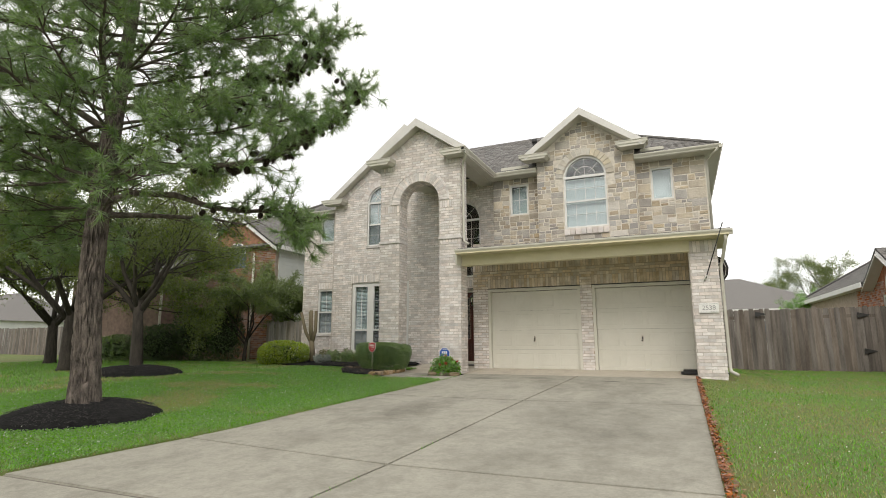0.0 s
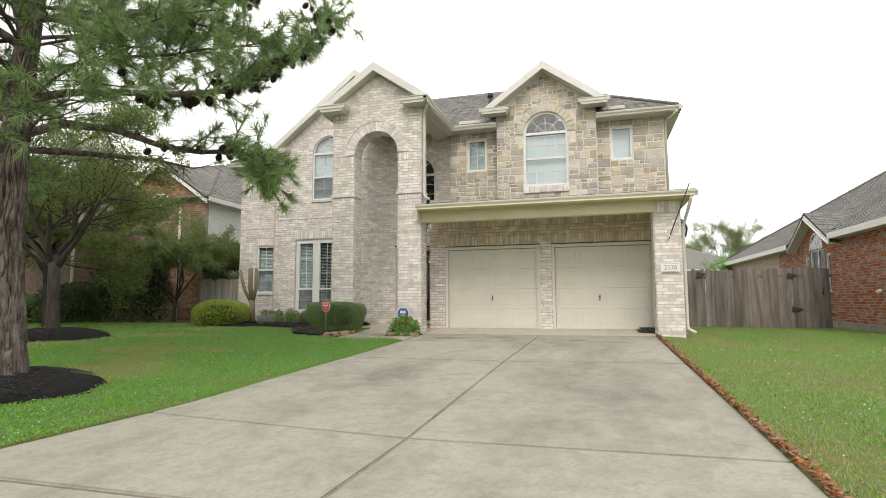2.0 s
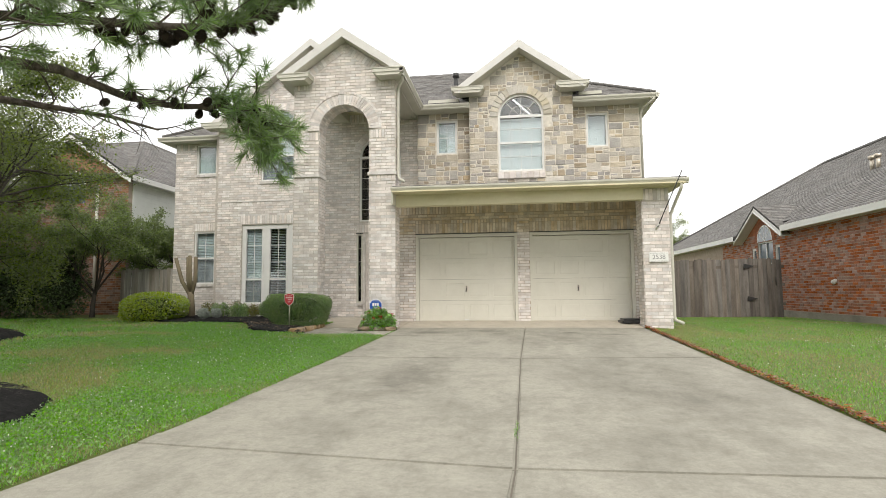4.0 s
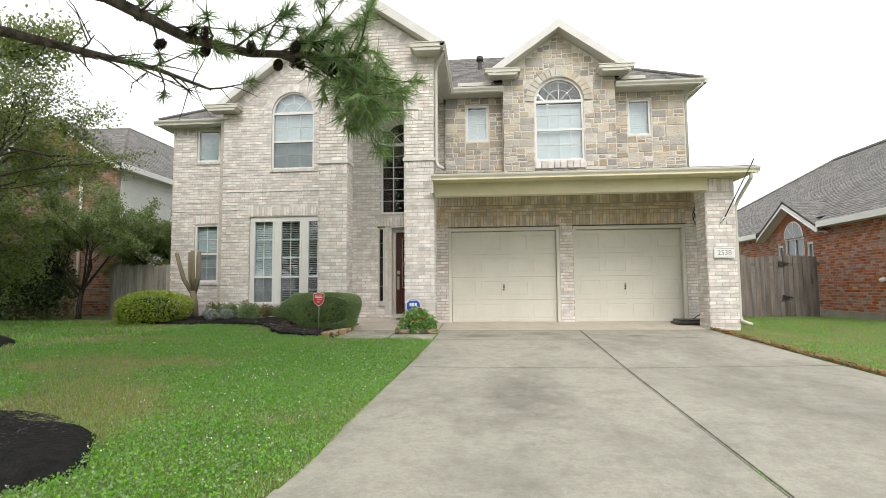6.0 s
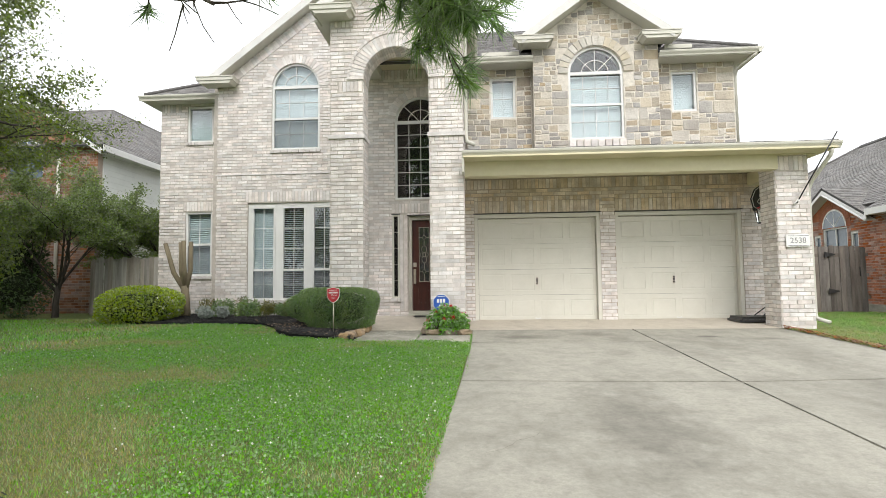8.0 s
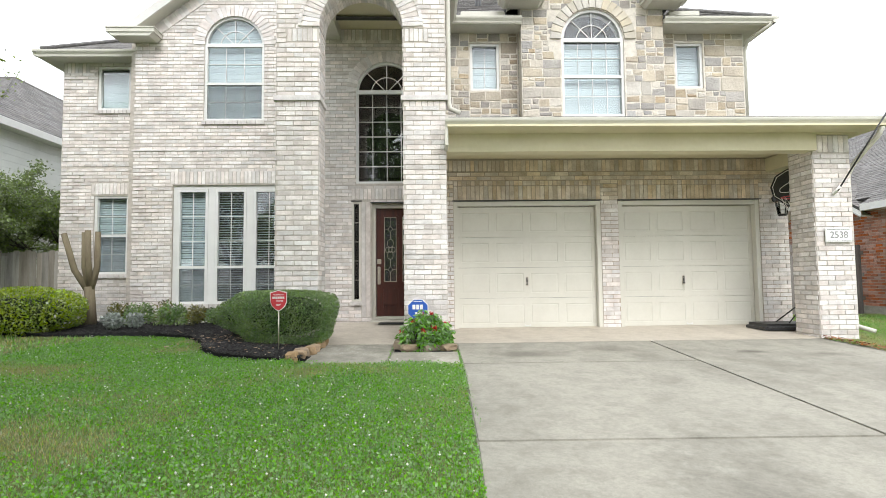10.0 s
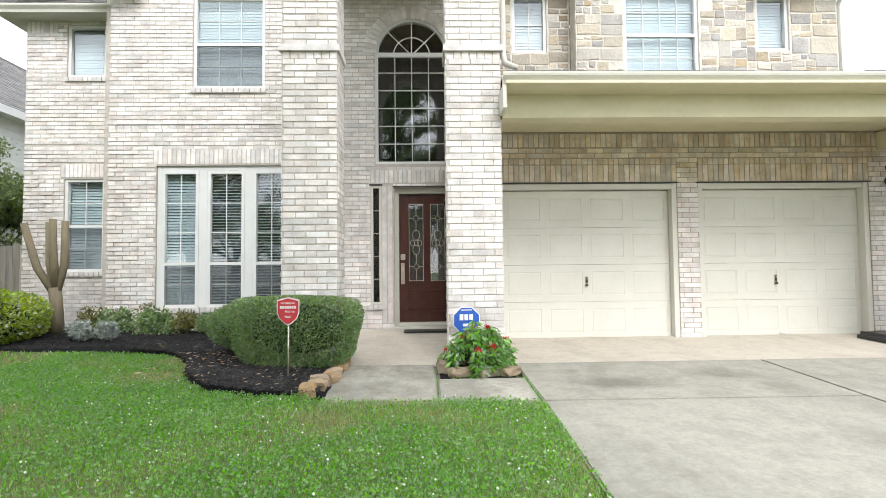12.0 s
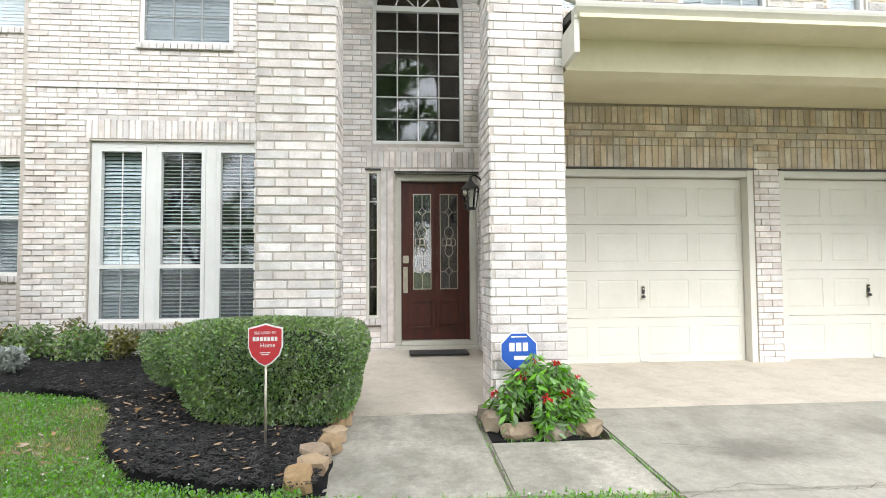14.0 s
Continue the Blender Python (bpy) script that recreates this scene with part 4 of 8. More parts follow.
def garage_door(x0, x1, lock):
    d = boxes("garage_door", [(x0 + 0.07, x1 - 0.07, GA + 0.03, GA + 0.20, 2.485, 2.56)], M_GARAGE, house, "cream sectional garage door, closed")
    each("jamb", [(x0, x0 + 0.07, GA + 0.02, GA + 0.20, 0.33, 2.56), (x1 - 0.07, x1, GA + 0.02, GA + 0.20, 0.33, 2.56)], M_GARAGE, d)
    zs = [0.345 + 0.533 * k for k in range(5)]
    y = GA + 0.14
    for k in range(4):
        bm = bmesh.new()
        a, b = zs[k], zs[k + 1] - 0.004
        l, r = x0 + 0.075, x1 - 0.075
        w = (r - l) / 4
        us = [l] + [v for i in range(4) for v in (l + w * i + 0.06, l + w * (i + 1) - 0.06)] + [r]
        cs = [a, a + 0.09, b - 0.10, b]

        def quad(*pts):
            bm.faces.new([bm.verts.new(p) for p in pts])
        for i in range(9):
            for q in range(3):
                u0, u1, c0, c1 = us[i], us[i + 1], cs[q], cs[q + 1]
                if i % 2 and q == 1:
                    rings = [[(u0 + e, y + d, c0 + e), (u1 - e, y + d, c0 + e), (u1 - e, y + d, c1 - e), (u0 + e, y + d, c1 - e)] for e, d in ((0, 0), (0.007, 0.004), (0.014, 0.004), (0.030, 0.001))]
                    for g, h in zip(rings, rings[1:]):
                        for n in range(4):
                            quad(g[n], g[(n + 1) % 4], h[(n + 1) % 4], h[n])
                    quad(*rings[-1])
                else:
                    quad((u0, y, c0), (u1, y, c0), (u1, y, c1), (u0, y, c1))
        quad((l, y, a), (l, y + 0.04, a), (r, y + 0.04, a), (r, y, a))
        quad((l, y, b), (r, y, b), (r, y + 0.04, b), (l, y + 0.04, b))
        quad((l, y + 0.04, a), (l, y + 0.04, b), (r, y + 0.04, b), (r, y + 0.04, a))
        bmesh.ops.remove_doubles(bm, verts=bm.verts[:], dist=1e-5)
        part("door_section", fix(bm), M_GARAGE, d)
    xm = lock
    plate = boxes("handle", [(xm - 0.024, xm + 0.024, y - 0.006, y + 0.002, 1.08, 1.24)], M_STEEL, d, "steel lock plate with black handle", bevel=0.002)
    boxes("lever", [(xm - 0.018, xm + 0.018, y - 0.012, y - 0.0065, 1.145, 1.232), (xm - 0.03, xm + 0.012, y - 0.045, y - 0.03, 1.10, 1.125), (xm - 0.008, xm + 0.008, y - 0.031, y - 0.0065, 1.10, 1.135)], M_BLACK, plate, "black lever", bevel=0.003)
    boxes("keyhole", [(xm - 0.009, xm + 0.009, y - 0.017, y - 0.0125, 1.195, 1.215)], M_STEEL, plate, bevel=0.002)
    xm = (x0 + x1) / 2
    boxes("lift_handle", [(xm - 0.05, xm + 0.05, y - 0.025, y - 0.012, 0.385, 0.40), (xm - 0.05, xm - 0.035, y - 0.013, y, 0.385, 0.42), (xm + 0.035, xm + 0.05, y - 0.013, y, 0.385, 0.42)], M_WHITE, d, bevel=0.003)
    boxes("weather_strip", [(x0 + 0.075, x1 - 0.075, y + 0.002, y + 0.035, 0.325, 0.344)], M_BLACK, d)


garage_door(-4.97, -2.40, -3.69)
garage_door(-2.09, 0.41, -0.92)
each("lintel", [(-4.99, -2.38, GA - 0.02, GA + 0.2, 2.562, 2.575), (-2.11, 0.43, GA - 0.02, GA + 0.2, 2.562, 2.575)], M_BLACK, house, "dark steel lintel angle")

# porch roof over the garage
boxes("porch_column", [(0.26, 0.82, 12.87 + B, 13.40, BASE, 3.30)], M_MORTAR, house)
col = house.children[-1]
brickwork(col, front(12.87 + B), 0.26, 0.82, BASE, 3.28, single=(0.2, 0.9, 0.2, 3.3), seed=11, soldiers=[(0.26, 0.82, 3.02, 3.28, 0.08)])
brickwork(col, Plane(0.26 , 13.40, 0, -1), 0.0, 0.52, BASE, 3.28, seed=12)
brickwork(col, Plane(0.82, 12.88, 0, 1), 0.0, 0.52, BASE, 3.28, seed=13)
each("porch_beam", [(-5.12, 0.28, 12.80, 13.02, 3.04, 3.31), (0.28, 0.90, 12.80, 13.40, 3.285, 3.30), (0.55, 0.80, 13.405, GA, 3.04, 3.28)], M_SOFFIT, house, "cream painted porch beam")
boxes("porch_ceiling", [(-5.13, 1.05, 12.42, GA - 0.012, 3.30, 3.33)], M_SOFFIT, house, "yellowed cream porch soffit")
boxes("end_trim", [(-5.16, -5.12, 12.46, TO - 0.02, 3.05, 3.30)], M_TRIM, house)


def gutter(p, q, name="gutter", h=0.115, d=0.11, parent=None):
    """An ogee gutter between two points, its back to the left of the way."""
    p, q = Vector(p), Vector(q)
    a = (q - p).normalized()
    out = Vector((a.y, -a.x, 0))
    prof = [(0, 0), (0, -h), (d * 0.55, -h), (d * 0.62, -h * 0.75), (d * 0.95, -h * 0.35), (d, -h * 0.15), (d, 0), (d * 0.9, 0), (d * 0.86, -h * 0.25), (d * 0.1, -h * 0.3)]
    bm = bmesh.new()
    lo = [bm.verts.new(p + out * x + Vector((0, 0, z))) for x, z in prof]
    hi = [bm.verts.new(q + out * x + Vector((0, 0, z))) for x, z in prof]
    bm.faces.new(lo)
    bm.faces.new(hi[::-1])
    for i in range(len(prof)):
        j = (i + 1) % len(prof)
        bm.faces.new((lo[i], hi[i], hi[j], lo[j]))
    return part(name, fix(bm), M_TRIM, parent or house)


gutter((-5.16, 12.52, 3.42), (1.12, 12.52, 3.42))
porch_roof = shingle_roof("porch_shingles", house, (-5.12, 12.44, 3.43), (1, 0, 0), (0, 3.0, 0.40), 6.2, 3.04)
boxes("flashing", [(-5.12, 0.86, SS - 0.06, SS - 0.014, 3.78, 3.86)], M_BLACK, house)
tubes("downspout", [([(0.98, 12.46, 3.30), (0.98, 12.52, 3.2), (0.92, 12.95, 2.85), (0.88, 13.0, 2.7), (0.88, 13.0, 0.55), (0.89, 12.98, 0.46), (1.0, 12.80, 0.40)], 0.035)], M_TRIM, house, "cream metal downspout", sides=8)

# stone-faced upper storey
SB = (-2.84, -1.64, 4.27, 5.77)
SL, SR = (-4.56, -3.99, 4.9, 5.85), (-0.49, 0.07, 4.94, 5.86)
bay_wall = wall_mesh("stone_bay_wall", front(ST + 0.02), -3.61, -0.87, 3.5, 6.6, [SB], M_STONE_MORTAR, house, thick=0.33, arches=[(-2.24, 5.77, 0.60)], label="multi-coloured field stone bay")
bm = bmesh.new()
prism(bm, [(-3.61, 6.6), (-0.87, 6.6), (-1.0, 6.62), (-2.24, 7.50), (-3.5, 6.62)], ST + 0.02, ST + 0.3)
part("gable_wall", fix(bm), M_STONE_MORTAR, house)
upper_left = wall_mesh("stone_wall_left", front(SS + 0.02), -5.10, -3.61, 3.5, 6.05, [SL], M_STONE_MORTAR, house)
upper_right = wall_mesh("stone_wall_right", front(SS + 0.02), -0.87, 0.88, 3.5, 6.05, [SR], M_STONE_MORTAR, house)


def split(rng, r, out):
    u0, u1, z0, z1 = r
    w, h = u1 - u0, z1 - z0
    if w < 0.05 or h < 0.03:
        return
    if h > rng.uniform(0.17, 0.31) and (h > w * 0.62 or w < 0.3):
        k = z0 + h * rng.uniform(0.35, 0.65)
        split(rng, (u0, u1, z0, k), out)
        split(rng, (u0, u1, k, z1), out)
    elif w > rng.uniform(0.40, 0.62) or (w > 0.24 and w > h * rng.uniform(1.7, 3.0)):
        k = u0 + w * rng.uniform(0.35, 0.65)
        split(rng, (u0, k, z0, z1), out)
        split(rng, (k, u1, z0, z1), out)
    elif h > 0.17 and rng.random() < 0.35:
        k = z0 + h * rng.uniform(0.4, 0.6)
        split(rng, (u0, u1, z0, k), out)
        split(rng, (u0, u1, k, z1), out)
    else:
        out.append(r)


STONES = []


def stonework(wall, plane, areas, seed, keep=None):
    rng = random.Random(seed)
    cells = []
    for r in areas:
        split(rng, r, cells)
    for u0, u1, z0, z1 in cells:
        if keep and not keep((u0 + u1) / 2, (z0 + z1) / 2):
            continue
        if keep and z0 > 5.6 and min(math.hypot(u + 2.24, z - 5.77) for u in (u0, u1) for z in (z0, z1)) < 0.64:
            continue
        g = rng.uniform(0.009, 0.016)
        STONES.append((wall, plane, u0 + g, u1 - g, z0 + g, z1 - g, rng.random()))


stonework(bay_wall, front(ST + 0.02), [(-3.61, -2.86, 3.7, 5.75), (-1.62, -0.87, 3.7, 5.75), (-2.86, -1.62, 3.7, 4.06), (-3.61, -2.6, 5.75, 7.4), (-1.88, -0.87, 5.75, 7.4), (-2.6, -1.88, 6.55, 7.4)], 21,
          keep=lambda u, z: math.hypot(u + 2.24, z - 5.77) > 0.78 and z < 7.42 - 0.72 * abs(u + 2.24))
stonework(upper_left, front(SS + 0.02), [(-5.10, -4.58, 3.7, 6.05), (-3.97, -3.63, 3.7, 6.05), (-4.58, -3.97, 3.7, 4.88), (-4.58, -3.97, 5.87, 6.05)], 22)
stonework(upper_right, front(SS + 0.02), [(-0.85, -0.51, 3.7, 6.05), (0.09, 0.88, 3.7, 6.05), (-0.51, 0.09, 3.7, 4.92), (-0.51, 0.09, 5.88, 6.05)], 23)
arch_ring(bay_wall, front(ST + 0.02), -2.24, 5.77, 0.615, 0.82, 17, M_ARCH_STONE, proud=0.035, name="arch_stone")
rows_ = [(-2.86 + 1.24 * k / 8 + 0.008, -2.86 + 1.24 * (k + 1) / 8 - 0.008, ST - 0.04, ST + 0.05, 4.07, 4.25) for k in range(8)]
each("sill_stone", rows_, M_BRICK_ONE, bay_wall, bevel=0.01)
window(-2.84, -1.64, 4.27, 6.37, ST + 0.02, (-2.24, 5.77, 0.60), cols=4, rows=(2, 2), rail=5.05, label="large arched window with closed white blind", blind_from=5.74, sill=False)
window(*SL, SS + 0.02, cols=2, rows=(2, 2), rail=0, label="small upper window with raised blind", sill=False)
window(*SR, SS + 0.02, cols=1, rows=(1, 1), rail=0, label="small square upper window with closed blind", sill=False)

# ---- roofs ----
def gable_roof(x, apex, y0, y1, half, pitch, fascia=0.14):
    """A gable roof with its ridge along y: two shingled slopes and painted rake boards."""
    run = math.hypot(1, pitch)
    for s in (-1, 1):
        shingle_roof("gable_shingles", house, (x + s * half, y0, apex - half * pitch), (0, 1, 0), (-s, 0, pitch), y1 - y0, half * run)
        bm = bmesh.new()
        d = 0.035
        prism(bm, [(x, apex + 0.02), (x + s * half, apex - half * pitch + 0.02), (x + s * half, apex - half * pitch - fascia - 0.04), (x, apex - fascia - 0.06)], y0 - 0.035, y0 - 0.004)
        part("rake_board", fix(bm), M_RAKE, house, "white rake board")
        bm = bmesh.new()
        prism(bm, [(x, apex - fascia - 0.03), (x + s * half, apex - half * pitch - fascia - 0.01), (x + s * half, apex - half * pitch - fascia - 0.04), (x, apex - fascia - 0.06)], y0 - 0.003, y0 + 0.42)
        part("rake_soffit", fix(bm), M_TRIM, house)


def eave_return(x0, x1, y0, y1, ztop):
    """The boxed end of an eave that turns onto a gable's face."""
    bm = bmesh.new()
    prism(bm, [(x0 + 0.03, ztop - 0.10), (x1 - 0.03, ztop - 0.10), (x1 - 0.10, ztop - 0.17), (x0 + 0.10, ztop - 0.17)], y0 + 0.02, y1)
    box(bm, x0, x1, y0, y1, ztop - 0.10, ztop - 0.02)
    box(bm, x0 - 0.015, x1 + 0.015, y0 - 0.015, y1, ztop - 0.02, ztop)
    part("eave_return", fix(bm), M_TRIM, house, "boxed cream eave return")


gable_roof(AX + 0.02, 7.20, 12.55, 17.5, 1.46, 0.70)
gable_roof(GX, 8.46, 15.40, 20.0, 3.0, 0.775)
gable_roof(-2.25, 7.69, 14.78, 18.5, 1.62, 0.72)
eave_return(-7.86, -7.10, 12.44, 12.80, 6.17)
eave_return(-5.58, -4.88, 12.44, 12.80, 6.17)
eave_return(-11.52, -10.62, 15.30, 15.66, 6.10)
eave_return(-4.05, -3.20, 14.74, 15.11, 6.52)
eave_return(-1.31, -0.48, 14.74, 15.11, 6.52)
# eaves: soffit, fascia and gutter
each("soffit", [(-5.14, -4.93, 12.80, 15.1, 6.02, 6.06), (-5.14, -3.61, 15.06, SS + 0.02, 6.04, 6.07), (-0.87, 1.24, 15.06, SS + 0.02, 6.04, 6.07), (0.88, 1.24, SS + 0.02, 24.4, 6.04, 6.07), (-13.25, -11.15, 15.9, WI + 0.01, 5.77, 5.80), (-13.25, -12.93, WI + 0.01, 24.4, 5.77, 5.80), (-7.88, -7.57, 12.8, 15.4, 6.02, 6.06)], M_TRIM, house, "cream soffit boards")
gutter((-4.96, 12.44, 6.17), (-4.96, 15.0, 6.17))
gutter((-4.96, 15.1, 6.17), (-3.61, 15.1, 6.17))
gutter((-0.87, 15.1, 6.17), (1.28, 15.1, 6.17))
gutter((1.22, 15.0, 6.17), (1.22, 24.4, 6.17))
gutter((-13.3, 15.96, 5.90), (-11.17, 15.96, 5.90))
tubes("downspout", [([(-4.92, 12.62, 6.05), (-4.95, 12.70, 5.95), (-5.07, 12.86, 5.85), (-5.09, 12.90, 5.7), (-5.09, 12.90, 3.80), (-5.07, 12.9, 3.70), (-4.94, 12.84, 3.62)], 0.036)], M_TRIM, house, "cream metal downspout")
tubes("downspout", [([(1.2, 15.05, 6.06), (1.1, 15.15, 5.98), (0.94, 15.4, 5.88), (0.93, 15.5, 5.7), (0.93, 15.5, 3.9)], 0.036)], M_TRIM, house, "cream metal downspout")
# main hip roof
run = math.hypot(1, 0.62)
L = 14.5
shingle_roof("main_shingles", house, (-13.2, 15.95, 5.92), (1, 0, 0), (0, 1, 0.62), 2.2, 4.3 * run, clip=lambda u: (u / run, 2.6))
shingle_roof("main_shingles", house, (-7.8, 15.08, 6.18), (1, 0, 0), (0, 1, 0.62), 4.19, 0.95 * run)
shingle_roof("main_shingles", house, (-0.87, 15.08, 6.18), (1, 0, 0), (0, 1, 0.62), 2.09, 0.95 * run, clip=lambda u: (0, 2.09 - u / run))
shingle_roof("main_shingles", house, (-7.8, 16.0, 6.7504), (1, 0, 0), (0, 1, 0.62), 8.1, 3.28 * run, clip=lambda u: (0, 8.1 - u / run))
shingle_roof("main_shingles", house, (1.22, 15.08, 6.18), (0, 1, 0), (-1, 0, 0.62), 9.4, 4.2 * run, clip=lambda u: (u / run, 9.4 - u / run))
shingle_roof("main_shingles", house, (-13.2, 15.95, 5.92), (0, 1, 0), (1, 0, 0.62), 8.5, 4.25 * run, clip=lambda u: (u / run, 8.5 - u / run))
shingle_roof("main_shingles", house, (-13.2, 24.45, 6.0), (1, 0, 0), (0, -1, 0.62), 14.4, 4.6 * run, clip=lambda u: (u / run, 14.4 - u / run))
for p_, q_ in (((-13.2, 15.95, 5.95), (-8.95, 20.2, 8.58)), ((1.22, 15.08, 6.21), (-2.98, 19.28, 8.81))):
    tubes("hip_cap", [([p_, q_], 0.045)], M_SHINGLE, house, "grey shingle hip cap", sides=6)
boxes("ridge_cap", [(-9.2, -2.8, 19.2, 19.9, 8.62, 8.74)], M_SHINGLE, house)
tubes("vent_pipe", [([(-4.2, 17.4, 7.2), (-4.2, 17.4, 7.95)], 0.07), ([(-4.2, 17.4, 7.86), (-4.2, 17.4, 7.99)], 0.10)], M_BLACK, house, "dark roof vent pipe", sides=12)
each("box_vent", [(-4.75, -3.9, 15.2, 15.5, 6.26, 6.36), (-0.7, -0.1, 15.2, 15.5, 6.28, 6.38)], M_TRIM, house, "pale flashing box on the roof edge", bevel=0.01)

# ---- entry door, sidelight, lamps ----
front_door = boxes("front_door", [(-6.44, -5.53, FR + 0.16, FR + 0.205, 0.51, 2.62)], M_DOOR, house, "dark red wooden front door with leaded glass")
each("door_jamb", [(-6.52, -6.445, FR + 0.08, FR + 0.22, 0.42, 2.72), (-5.525, -5.44, FR + 0.08, FR + 0.22, 0.42, 2.72), (-6.445, -5.525, FR + 0.08, FR + 0.22, 2.63, 2.72)], M_TRIM, house, "cream door frame", bevel=0.008)
boxes("door_sill", [(-6.54, -5.42, FR - 0.05, FR + 0.22, 0.38, 0.45), (-6.44, -5.53, FR + 0.02, FR + 0.2, 0.452, 0.505)], M_TRIM, house, bevel=0.006)
each("lintel", [(-6.54, -5.42, FR - 0.006, FR + 0.1, 2.722, 2.745)], M_BLACK, house)


def frame_rect(bm, x0, x1, z0, z1, w, y0, y1):
    box(bm, x0, x0 + w, y0, y1, z0, z1)
    box(bm, x1 - w, x1, y0, y1, z0, z1)
    box(bm, x0 + w, x1 - w, y0, y1, z0, z0 + w)
    box(bm, x0 + w, x1 - w, y0, y1, z1 - w, z1)


for lx in (-6.285, -5.925):
    x0, x1, z0, z1 = lx, lx + 0.24, 1.18, 2.46
    bm = bmesh.new()
    frame_rect(bm, x0 - 0.045, x1 + 0.045, z0 - 0.045, z1 + 0.045, 0.04, FR + 0.138, FR + 0.159)
    bmesh.ops.bevel(bm, geom=bm.edges[:], offset=0.006, segments=2, affect="EDGES")
    part("glass_moulding", bm, M_DOOR, front_door)
    # near-black sheet behind the glass, in place of a dim hall
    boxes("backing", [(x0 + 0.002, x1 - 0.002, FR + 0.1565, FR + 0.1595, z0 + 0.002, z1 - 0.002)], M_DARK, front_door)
    pg = boxes("leaded_pane", [(x0 - 0.004, x1 + 0.004, FR + 0.148, FR + 0.152, z0 - 0.004, z1 + 0.004)], M_GLASS, front_door, "leaded glass light")
    pg.visible_shadow = False
    cx = (x0 + x1) / 2
    bm = bmesh.new()
    yb = FR + 0.146
    r = 0.0045

    def came(pts):
        tube(bm, [(cx + a, yb, b) for a, b in pts], r, 5)
    frame_rect(bm, x0, x1, z0, z1, 0.008, yb - 0.004, yb + 0.002)
    for zc in (1.42, 2.22):
        came([(-0.115, zc), (-0.05, zc), (0, zc + 0.06), (0.05, zc), (0.115, zc)])
        came([(-0.05, zc), (0, zc - 0.06), (0.05, zc)])
    came([(0, 1.19), (0, 1.36)])
    came([(0, 1.48), (0, 1.62)])
    came([(0, 2.02), (0, 2.16)])
    came([(0, 2.28), (0, 2.45)])
    came([(0.06 * math.sin(radians(20 * k)), 1.94 + 0.08 * math.cos(radians(20 * k))) for k in range(19)])
    for q in (-0.06, 0.0, 0.06):
        came([(q + 0.035 * math.cos(radians(30 * k)), 1.81 + 0.05 * math.sin(radians(30 * k))) for k in range(13)])
    came([(0.055 * math.sin(radians(20 * k)), 1.70 + 0.08 * math.cos(radians(20 * k))) for k in range(19)])
    part("lead_came", fix(bm), M_STEEL, front_door, "grey lead tracery")
    bm = bmesh.new()
    frame_rect(bm, lx - 0.045, lx + 0.285, 0.66, 1.04, 0.03, FR + 0.130, FR + 0.159)
    box(bm, lx + 0.01, lx + 0.23, FR + 0.138, FR + 0.1595, 0.72, 0.98)
    bmesh.ops.bevel(bm, geom=bm.edges[:], offset=0.006, segments=2, affect="EDGES")
    part("raised_panel", bm, M_DOOR, front_door)
boxes("deadbolt", [(-6.425, -6.345, FR + 0.13, FR + 0.159, 1.53, 1.63)], M_STEEL, front_door, "brushed metal deadbolt", bevel=0.008)
boxes("door_handle", [(-6.42, -6.36, FR + 0.14, FR + 0.159, 1.13, 1.48), (-6.405, -6.375, FR + 0.09, FR + 0.105, 1.15, 1.40), (-6.405, -6.375, FR + 0.105, FR + 0.142, 1.15, 1.175), (-6.405, -6.375, FR + 0.105, FR + 0.142, 1.375, 1.40)], M_STEEL, front_door, "brushed metal pull handle", bevel=0.006)
sidelight = window(-6.90, -6.73, 0.81, 2.75, FR - 0.02, cols=1, rows=(1, 5), rail=0, blind=False, mullion=0.035, mat=M_TRIM, label="narrow entry sidelight with five panes", sill=True)
each("lintel", [(-6.92, -6.71, FR - 0.006, FR + 0.1, 2.752, 2.775)], M_BLACK, house)

mat_ob = boxes("door_mat", [(-6.35, -5.62, 15.12, 15.5, 0.402, 0.418)], M_BLACK, None, "dark worn rubber door mat on the porch", bevel=0.006)
tagged(mat_ob, category="mat")


